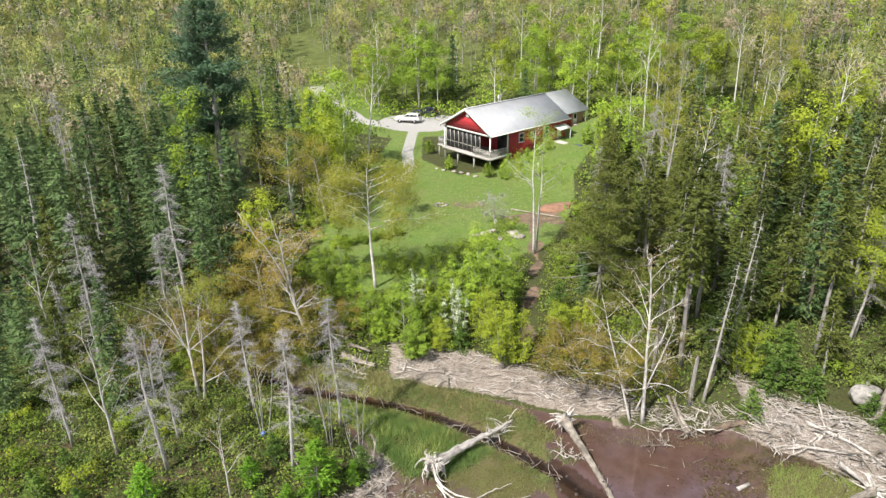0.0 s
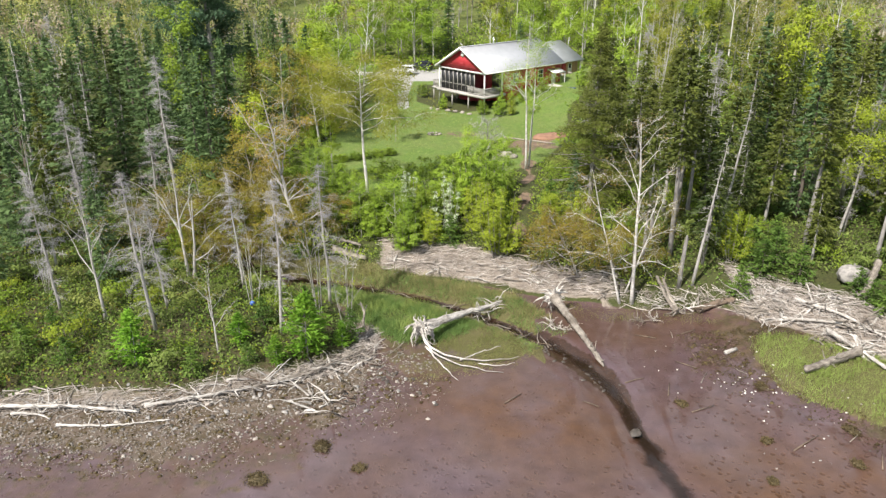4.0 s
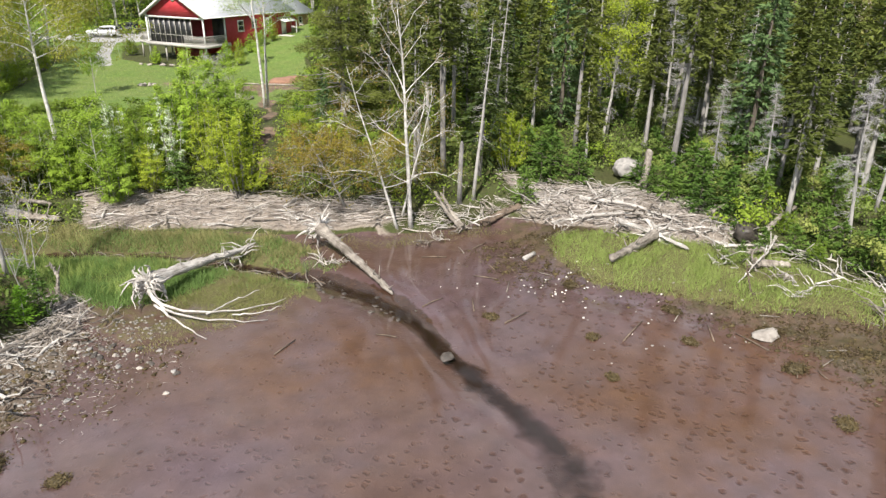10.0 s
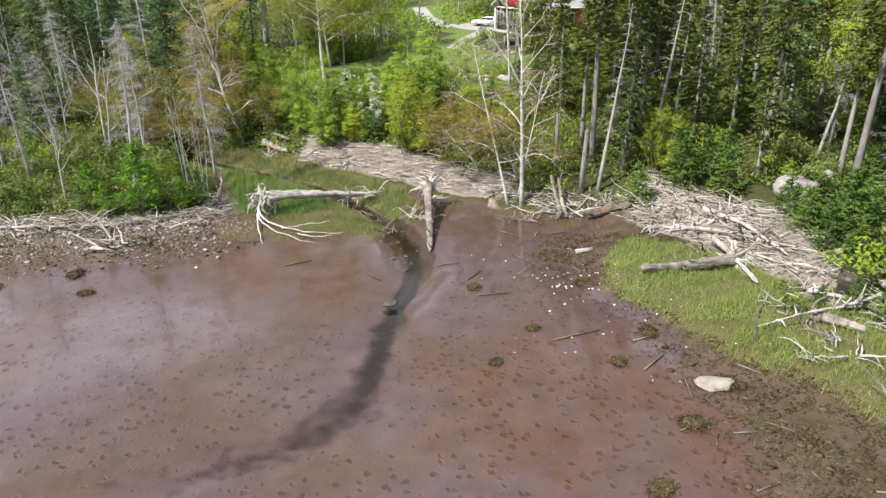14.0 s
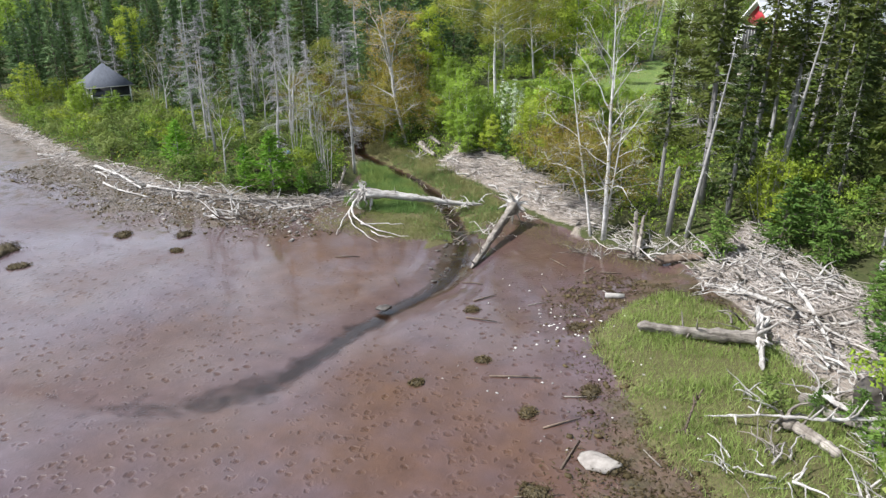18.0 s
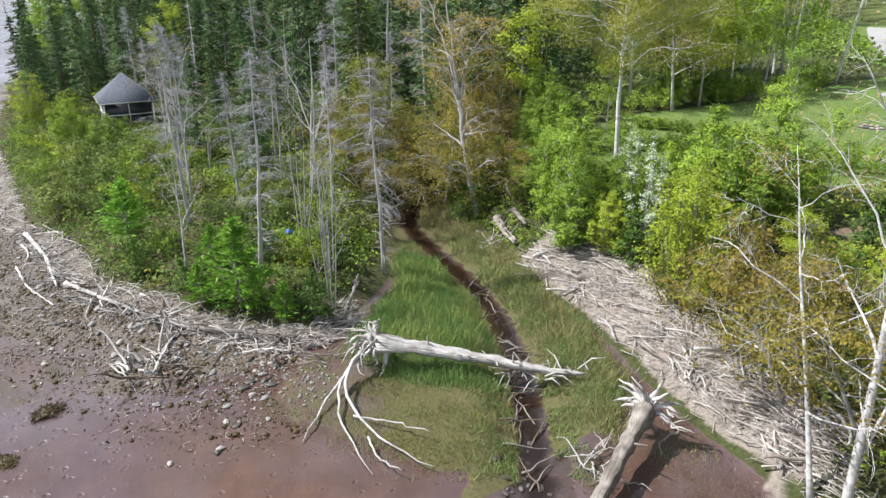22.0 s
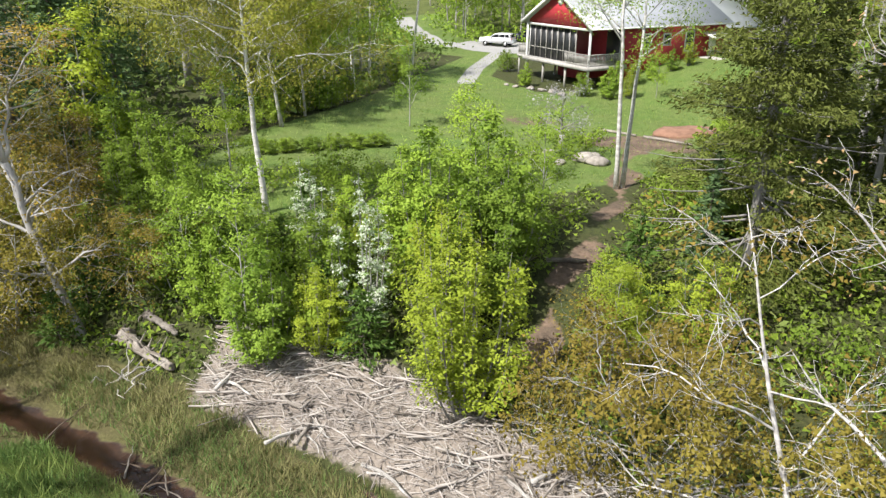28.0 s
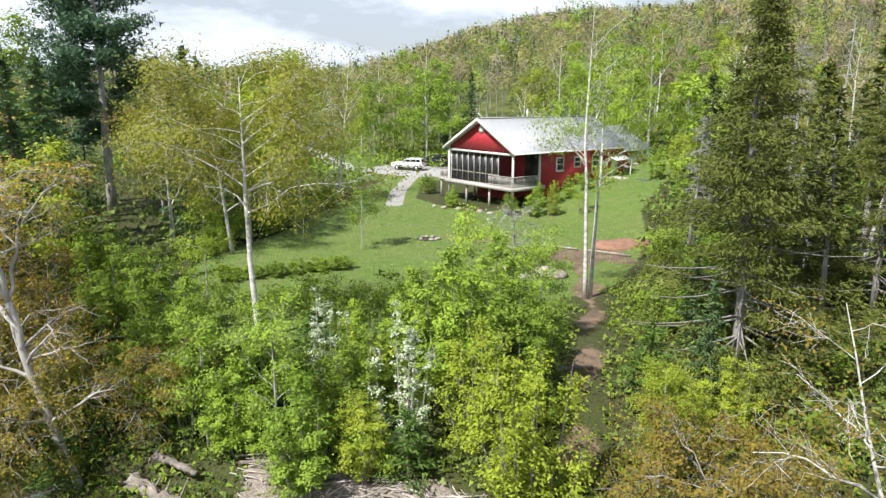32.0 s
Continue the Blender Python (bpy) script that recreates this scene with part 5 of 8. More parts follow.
plant("nleaf", -1.2, 13.6, 0.42, 60, label="young maple with yellow-green leaves beside the trail")
plant("bush2", -15.8, 18.4, 0.9, 100)
plant("bush2", -18.6, 17.6, 1.0, 190)
plant("bush0", -19.8, 20.6, 1.0, 30)
plant("sapling", -17.6, 16.8, 0.9, 200)
plant("bush1", 12.9, 9.2, 0.8, 0)
plant("seedling", 14.5, 7.0, 1.2, 100)
plant("seedling", 17.0, 6.2, 1.1, 200)
plant("seedling", 15.8, 8.0, 1.3, 20)
plant("bush2", -22.5, 24.0, 1.1, 20)
plant("bush2", -26.5, 26.5, 1.2, 80)
plant("leaf0", -26.0, 63.2, 1.25, 0)
plant("tallbare", -24.8, 62.0, 1.0, 0)
plant("tallbare", -21.8, 67.0, 1.02, 50, tilt=6, tilt_to=0)
plant("tallbare", -27.4, 64.5, 0.95, 120)
plant("leaf2", -25.0, 58.0, 0.75, 40)
plant("leaf1", -24.5, 45.0, 0.8, 10)
plant("ochre1", -24.6, 41.0, 0.8, 30)
plant("leaf1", 28.5, 33.0, 1.1, 0)
for i, (k, x, y, sc) in enumerate((("low0", -64.6, 6.6, 0.8), ("low1", -67.6, 4.9, 0.7), ("low0", -64.6, 11.0, 0.7))):
    plant(k, x, y, sc, 61 * i)
plant("bush0", -9.4, 63.0, 0.5, 0)
plant("bush2", -12.3, 71.0, 0.55, 50)
for i, (x, y, k, s) in enumerate(((-1.0, 60.4, "bush0", 0.55), (0.6, 60.8, "bush1", 0.42), (2.2, 61.8, "bush0", 0.5), (4.0, 63.4, "bush0", 0.45), (5.6, 64.6, "bush1", 0.4), (0.2, 57.2, "bush1", 0.4), (2.4, 56.6, "sapling", 0.6), (11.8, 66.4, "bush0", 0.7), (14.6, 68.4, "bush1", 0.8), (17.0, 71.0, "bush1", 0.9), (13.6, 62.0, "bush1", 0.8), (12.2, 57.0, "bush0", 0.8))):
    plant(k, x, y, s, 97 * i, label="bright green shrub beside the red house")
for i, (x, y) in enumerate(((-22.4, 33.6), (-21.2, 34.2), (-19.9, 34.9), (-18.6, 35.7), (-17.3, 36.2), (-16.0, 36.9))):
    plant("bush2", x, y, 0.52, 83 * i, sz=0.22, label="low dark clump of brush on the lawn")
plant("bush0", -1.5, 57.5, 0.62, 100)
plant("bush2", -3.8, 58.6, 0.5, 10)
for i, (x, y) in enumerate(((-20.5, 25.0), (-18.8, 26.4), (-17.0, 27.6), (-9.4, 29.6), (-8.2, 31.0), (-6.6, 31.8), (-5.4, 33.6), (-21.5, 29.0), (-16.2, 29.6), (-3.8, 36.4), (-2.4, 37.8), (-14.5, 27.5), (-12.8, 28.4), (-11.2, 28.8), (-15.6, 26.2), (-10.6, 26.6), (-13.6, 25.6))):
    plant("low1", x, y, 0.9, 70 * i)

for i, (k, x, y, s) in enumerate((("ochre1", -27.0, 19.5, 0.75), ("ochre0", -30.5, 14.5, 0.72), ("ochre1", -26.5, 21.5, 0.5), ("bush2", -24.6, 18.8, 0.9), ("bush2", -21.2, 19.4, 0.85), ("bush2", -29.0, 20.0, 1.0), ("bush1", -26.8, 17.4, 0.7), ("bush2", -31.5, 17.5, 1.0),
                                   ("bush2", -32.2, 12.4, 0.9), ("ochre_low", -24.4, 17.2, 0.8), ("ochre_low", -29.0, 12.0, 0.8), ("ochre_low", -20.6, 18.0, 0.7), ("leaf2", -21.4, 27.5, 0.42), ("bush2", -25.6, 24.4, 0.8), ("leaf1", -28.6, 26.0, 0.7), ("seedling", -22.8, 15.2, 0.9),
                                   ("bush0", -16.2, 16.4, 0.85), ("bush2", -9.6, 20.6, 0.75), ("bush1", -11.4, 14.9, 0.6), ("bush0", -12.8, 22.0, 0.6), ("dark0", 1.8, 18.4, 0.42), ("bush1", 1.6, 15.4, 0.65), ("bush0", 3.0, 25.0, 0.7), ("dark1", 4.8, 24.6, 0.4), ("dark0", 2.6, 23.0, 0.38))):
    plant(k, x, y, s, 77 * i)
for i, (x, y, s) in enumerate(((-23.6, 18.4, 0.95), (-25.8, 16.0, 1.0), (-27.6, 18.6, 1.1), (-30.4, 16.6, 1.05), (-33.0, 15.0, 1.0), (-29.4, 21.6, 1.15), (-27.2, 13.4, 0.75), (-35.4, 12.6, 0.9))):
    plant("ochre_low", x, y, s, 131 * i, label="layered young maple with bronze and ochre leaves")

for i, (k, x, y, s) in enumerate((("leaf1", -77.0, 16.0, 0.72), ("bush1", -74.0, 4.6, 0.6), ("dead1", -55.0, 10.5, 0.8), ("dead0", -52.0, 9.0, 0.8), ("spruce0", -78.5, 8.0, 0.5), ("dead1", 24.6, -3.4, 0.8), ("dead0", 25.8, -9.0, 0.85), ("dead1", 24.8, 1.4, 0.75), ("dead1", 26.4, -14.5, 0.8))):
    plant(k, x, y, s, 50 * i, tilt=3, tilt_to=90 * i)

# brush along the lawn's far edge
edge_rng = np.random.default_rng(77)
for (xa, ya), (xb, yb) in zip(LAWN[-4:-1], LAWN[-3:]):
    for k in range(9):
        f = (k + edge_rng.random()) / 9
        x, y = xa + (xb - xa) * f - edge_rng.uniform(0.2, 2.2), ya + (yb - ya) * f
        if y < 66:
            plant(edge_rng.choice(["low0", "low1", "low2", "bush2", "bush0"], p=[0.25, 0.3, 0.2, 0.15, 0.1]), x, y, edge_rng.uniform(0.6, 1.0), edge_rng.uniform(0, 360))

# woods set out by chance, thinned where the place is open
rng = np.random.default_rng(5)
taken = [(o.matrix_basis.translation.x, o.matrix_basis.translation.y) for o in scene.objects if o.parent is None and o.get("category") == "tree"]


GLADE = np.array([(-39.5, 53.5), (-24.5, 26.0)], float)


def clear(x, y, gap=1.6):
    p = np.array([(x, y)])
    if depth_in(p, LAWN)[0] > -1.2 or line_dist(p, DRIVE)[0] < 4.2 or line_dist(p, TRAIL)[0] < 2.6 or line_dist(p, WALKWAY)[0] < 2.5:
        return False
    if -34 < x < -18 and 67 < y < 97 or line_dist(p, GLADE)[0] < 3.2:
        return False
    if math.hypot(x + 14, y - 91) < 10 or (abs((x + 6.7) * 0.643 - (y - 63.85) * 0.766 + 1) < 11 and -4 < (x + 6.7) * 0.766 + (y - 63.85) * 0.643 < 33):
        return False
    if math.hypot(x + 68.5, y - 9) < 5.5 or (-68 < x < -52 and abs(y - 8.8 + (x + 68.6) * 0.31) < 4) or line_dist(p, CREEK)[0] < 2.2:
        return False
    return all((x - a) ** 2 + (y - b) ** 2 > gap * gap for a, b in taken)


def scatter(n, xs, ys, kinds, gap=2.2, size=(0.75, 1.15), ok=None, tries=12):
    names, weights = zip(*kinds)
    weights = np.array(weights, float) / sum(weights)
    done = 0
    for _ in range(n * tries):
        if done >= n:
            break
        x, y = rng.uniform(*xs), rng.uniform(*ys)
        if (ok and not ok(x, y)) or depth_in(np.array([(x, y)]), SHORE)[0] < 2.0 or not clear(x, y, gap):
            continue
        s = rng.uniform(*size)
        plant(rng.choice(names, p=weights), x, y, s, rng.uniform(0, 360), s * rng.uniform(0.9, 1.12), tilt=abs(rng.normal()) * 1.6, tilt_to=rng.uniform(0, 360))
        taken.append((x, y))
        done += 1


MIX_RIGHT = (("spruce0", 4), ("spruce1", 3.4), ("spruce2", 3), ("highcrown", 2.8), ("dead0", 0.6), ("snag", 1.3), ("tallbare", 0.2), ("dark1", 1.0))
scatter(92, (6, 50), (8, 40), MIX_RIGHT, 2.1, ok=lambda x, y: y > 10 - 0.1 * x or x > 24)
scatter(40, (22, 38), (-30, 14), (("highcrown", 4), ("snag", 1.4), ("dead0", 0.6), ("dead1", 0.5), ("dark1", 2), ("spruce1", 2)), 2.1)
scatter(44, (34, 62), (-30, 14), (("dark0", 2), ("dark1", 3), ("spruce1", 3), ("highcrown", 1)), 2.2)
scatter(40, (-4, 9), (24, 44), (("low0", 3), ("low1", 3), ("low2", 2), ("seedling", 1), ("bush2", 0.25)), 1.3, (0.6, 1.1))
scatter(80, (28, 80), (-12, 46), (("spruce0", 2), ("spruce1", 3), ("dark0", 2), ("dark1", 3), ("highcrown", 1.5)), 2.3)
scatter(48, (6, 62), (38, 100), (("spruce0", 3), ("spruce1", 3), ("tallbare", 3), ("leaf1", 2), ("leaf0", 2), ("ochre0", 2), ("dark0", 1), ("bare1", 1)), 3.0, ok=lambda x, y: x > 8 + max(0, (y - 45)) * 0.45)
MIX_LEFT = (("dark0", 5), ("dark1", 5), ("spruce0", 2), ("spruce2", 1), ("dead0", 1.3), ("snag", 1.0), ("leaf2", 0.4), ("leaf1", 0.15))
scatter(105, (-92, -27), (16, 62), MIX_LEFT, 2.6, ok=lambda x, y: y > 19 - 0.12 * (x + 27))
scatter(30, (-66, -24), (5, 20), (("dead1", 1.0), ("dead0", 0.8), ("spruce2", 2.4), ("dark0", 2.4), ("leaf2", 0.3), ("bare1", 1.0), ("bare0", 0.5), ("thin0", 1.0)), 2.4, (0.5, 0.85), ok=lambda x, y: y > 6 + 0.05 * (x + 24))
scatter(46, (-100, -58), (10, 34), (("dark0", 3), ("dark1", 2), ("spruce0", 3), ("dead0", 1.5), ("leaf1", 0.3)), 2.4, (0.6, 0.95), ok=lambda x, y: y > 12 - 0.05 * (x + 58))
scatter(34, (-126, -76), (2, 26), (("dark0", 3), ("dark1", 2), ("spruce0", 2), ("dead1", 1.4), ("snag", 1)), 2.3, (0.6, 0.95))
scatter(30, (-84, -56), (-2, 12), (("low0", 3), ("low1", 1), ("low2", 2), ("seedling", 1), ("bush1", 0.3)), 1.6, (0.6, 1.0))
scatter(46, (-150, -60), (4, 40), (("dark0", 3), ("spruce0", 2), ("snag", 1), ("leaf0", 1)), 2.8)
scatter(26, (-34, -21), (24, 84), (("leaf2", 3), ("ochre1", 2), ("leaf1", 2), ("dark0", 1), ("tallbare", 1)), 3.0, (0.6, 0.95))
scatter(46, (-30, 44), (88, 118), (("leaf0", 3), ("leaf2", 3), ("leaf1", 2), ("tallbare", 3), ("bare1", 1.5), ("dark0", 1)), 3.0, (0.8, 1.15))
scatter(60, (-52, -16), (-5, 14), (("low0", 6), ("low1", 1), ("low2", 0.7), ("seedling", 1.2)), 1.2, (0.6, 1.1), ok=lambda x, y: y < 9)
scatter(12, (-64, -46), (-4, 4), (("low0", 2), ("low1", 2), ("bush2", 1)), 1.6, (0.7, 1.1))
scatter(44, (-24, 30), (7, 22), (("low0", 3), ("low1", 1.5), ("low2", 0.7), ("seedling", 2)), 1.2, (0.7, 1.3), ok=lambda x, y: x > 6 or y > 14)
scatter(60, (20, 36), (-28, 10), (("low0", 3), ("low1", 0.4), ("seedling", 3)), 1.1, (0.7, 1.3))


# ---- the house: local x along the porch front, y along the ridge ----
HOUSE = Matrix(((0.643, 0.766, 0, -6.7), (-0.766, 0.643, 0, 63.85), (0, 0, 1, 0), (0, 0, 0, 1)))


def prism(poly, y0, y1):
    """A plate whose outline in x, z runs from y0 to y1."""
    n = len(poly)
    v = [(x, y0, z) for x, z in poly] + [(x, y1, z) for x, z in poly]
    side = [[i, (i + 1) % n, n + (i + 1) % n, n + i] for i in range(n)]
    return Geo().add(v, side, [list(range(n))[::-1]], [list(range(n, 2 * n))])


def slab_roof(half, rise_z, eave_z, y0, y1, x0=0.0, thick=0.14):
    left = prism([(x0, rise_z), (x0 - half, eave_z), (x0 - half, eave_z - thick), (x0, rise_z - thick)], y0, y1)
    right = prism([(x0, rise_z), (x0, rise_z - thick), (x0 + half, eave_z - thick), (x0 + half, eave_z)], y0, y1)
    return left, right


house = thing("house", "red clapboard house with pale metal roof and screened porch on posts", "house", at=HOUSE)
wall = part("wall", prism([(-4.9, 4.1), (4.9, 4.1), (4.9, 9.95), (0, 12.62), (-4.9, 9.95)], 4.0, 16.8), RED, house, "red clapboard walls")
part("gable_wall", prism([(-5.0, 9.45), (5.0, 9.45), (5.0, 9.9), (0, 12.6), (-5.0, 9.9)], 0.25, 0.45), RED, house, "red clapboard gable over the porch")
for g in slab_roof(5.55, 12.85, 9.72, -0.35, 17.1):
    roof = part("roof", g, ROOFING, house, "pale grey metal roof slope")
part("ridge_cap", Geo().box((0, 8.4, 12.88), (0.3, 17.5, 0.07)), ROOFING, house)
for s in (-1, 1):
    part("rake_board", prism([(s * 5.56, 9.76), (s * 5.56, 9.44), (0, 12.58), (0, 12.9)][::s], -0.42, -0.36), WHITE, house, "white rake board")
    part("gutter", Geo().box((s * 5.6, 8.4, 9.62), (0.12, 17.5, 0.14)), WHITE, house)
a = np.arange(14) * 2 * np.pi / 14
vent = prism([(0.36 * math.cos(t), 11.75 + 0.36 * math.sin(t)) for t in a], 0.16, 0.25)
part("gable_vent", vent, WHITE, house, "round white gable vent")
part("deck_floor", Geo().box((0, 2.0, 6.33), (10.4, 4.6, 0.08)), GREYWOOD, house)
part("deck_rim", Geo().box((0, -0.28, 6.17), (10.4, 0.06, 0.36)), GREYWOOD, house, "pale grey deck rim board")
part("deck_rim", Geo().box((5.22, 2.0, 6.17), (0.06, 4.5, 0.36)), GREYWOOD, house)
part("deck_rim", Geo().box((-5.22, 2.0, 6.17), (0.06, 4.5, 0.36)), GREYWOOD, house)
for x, y in ((-4.95, 0), (-2.0, 0), (1.6, 0), (4.95, 0), (4.95, 3.6), (-4.95, 3.6)):
    w = HOUSE @ Vector((x, y, 0))
    z0 = ground_z(w.x, w.y) - 0.3
    top = 9.6 if abs(x) > 4 else 6.0
    part("post", Geo().box((x, y + 0.05, (z0 + top) / 2), (0.17, 0.17, top - z0)), WHITE if abs(x) > 4 else GREYWOOD, house)
part("beam", Geo().box((0, 0.1, 9.5), (10.1, 0.16, 0.22)), WHITE, house)
for i in range(9):
    x = -4.86 + i * 0.93
    part("mullion", Geo().box((x, 0.32, 7.95), (0.07, 0.09, 3.1)), WHITE if i == 0 else GREYWOOD, house)
    if i < 8:
        part("screen", Geo().box((x + 0.465, 0.34, 7.92), (0.86, 0.02, 3.02)), SCREEN, house, "dark insect screen")
        part("mid_rail", Geo().box((x + 0.465, 0.31, 7.35), (0.86, 0.06, 0.06)), GREYWOOD, house)
part("porch_back", Geo().box((3.75, 3.93, 7.95), (2.3, 0.06, 3.1)), SCREEN, house)


def railing(x0, y0, x1, y1, z0, parent):
    n = max(2, int(math.hypot(x1 - x0, y1 - y0) / 0.16))
    d = Vector((x1 - x0, y1 - y0, 0))
    turn = Euler((0, 0, math.atan2(d.y, d.x))).to_matrix()
    mid = ((x0 + x1) / 2, (y0 + y1) / 2)
    part("top_rail", Geo().box((*mid, z0 + 1.0), (d.length, 0.12, 0.05), turn), GREYWOOD, parent)
    part("bottom_rail", Geo().box((*mid, z0 + 0.12), (d.length, 0.05, 0.08), turn), GREYWOOD, parent)
    base = Geo().box((0, 0, 0.55), (0.07, 0.035, 0.9), turn).mesh("baluster", GREYWOOD)
    for i in range(n):
        f = (i + 0.5) / n
        part("baluster", base, None, parent, at=pose(x0 + d.x * f, y0 + d.y * f, z0))


railing(1.6, -0.2, 5.1, -0.2, 6.38, house)
railing(5.1, -0.2, 5.1, 3.5, 6.38, house)
railing(-5.1, 0.1, -6.6, 0.1, 6.38, house)
railing(-6.6, 0.1, -6.6, 3.6, 6.38, house)
part("side_deck", Geo().box((-5.95, 1.9, 6.25), (1.5, 3.8, 0.22)), GREYWOOD, house)
part("stub_post", Geo().box((-6.5, 0.2, 5.2), (0.14, 0.14, 2.2)), GREYWOOD, house)


def window(y, z, w, h, x=4.9, parent=house, panes=2):
    win = part("window", Geo().box((x + 0.03, y, z), (0.06, w + 0.22, h + 0.22)), WHITE, parent, "white-framed sash window")
    for i in range(panes):
        hh = h / panes
        part("pane", Geo().box((x + 0.065, y, z - h / 2 + hh * (i + 0.5)), (0.03, w - 0.06, hh - 0.08)), GLASS, win)
    part("sill", Geo().box((x + 0.09, y, z - h / 2 - 0.12), (0.16, w + 0.3, 0.06)), WHITE, win)
    return win


window(6.6, 8.3, 0.9, 1.2)
window(9.2, 8.4, 0.8, 0.9)
window(12.1, 8.1, 1.0, 1.7, panes=3)
part("awning", prism([(4.9, 8.9), (6.3, 8.45), (6.3, 8.33), (4.9, 8.75)], 13.8, 16.4), WHITE, house, "white awning over the side door")
part("side_door", Geo().box((4.93, 15.2, 7.65), (0.06, 0.95, 2.05)), WHITE, house)
part("stoop", Geo().box((6.3, 15.0, 6.0), (2.6, 3.4, 1.2)), GREYWOOD, house, "grey wooden stoop")
part("stoop_post", Geo().box((6.2, 16.4, 7.0), (0.12, 0.12, 2.8)), WHITE, house)
part("stoop_step", Geo().box((8.0, 14.8, 6.1), (0.9, 2.0, 0.5)), GREYWOOD, house)
part("storage_box", Geo().box((9.4, 14.6, 6.3), (1.3, 0.8, 0.55)), TARP, house, "dark blue storage box beside the stoop")
part("chimney_pipe", Geo().tube([(-0.9, 7.5, 12.0), (-0.9, 7.5, 13.7)], [0.11, 0.11], 8), ALLOY, house)
part("aerial", Geo().tube([(0.0, 0.5, 12.8), (-0.5, 0.2, 13.35)], [0.03, 0.03], 4), WHITE, house)
# the lower wing
part("wing_wall", prism([(-10.0, 4.6), (-0.9, 4.6), (-0.9, 8.75), (-5.4, 11.1), (-10.0, 8.75)], 16.6, 28.3), TANWOOD, house, "tan boarded walls of the wing")
for g in slab_roof(5.5, 11.35, 8.6, 15.9, 28.8, -5.4):
    part("wing_roof", g, ROOFING, house, "pale grey metal roof of the wing")
part("wing_gable", prism([(-9.8, 8.8), (-1.0, 8.8), (-5.4, 11.15)], 16.4, 16.6), RED, house)
for y in (22.9, 26.2):
    door = part("door", Geo().box((-0.87, y, 7.05), (0.06, 1.0, 2.1)), WHITE, house, "white door with a dark glazed upper half")
    part("door_pane", Geo().box((-0.835, y, 7.6), (0.03, 0.55, 0.75)), GLASS, door)
    part("door_knob", Geo().box((-0.8, y + 0.4, 7.0), (0.07, 0.07, 0.07)), ALLOY, door)
part("wing_panel", Geo().box((-0.87, 24.6, 7.1), (0.05, 1.2, 2.6)), RED, house)
part("wing_post", Geo().box((-0.2, 28.2, 7.0), (0.16, 0.16, 3.2)), WHITE, house)
part("wing_post", Geo().box((-0.2, 20.4, 7.0), (0.16, 0.16, 3.2)), WHITE, house)


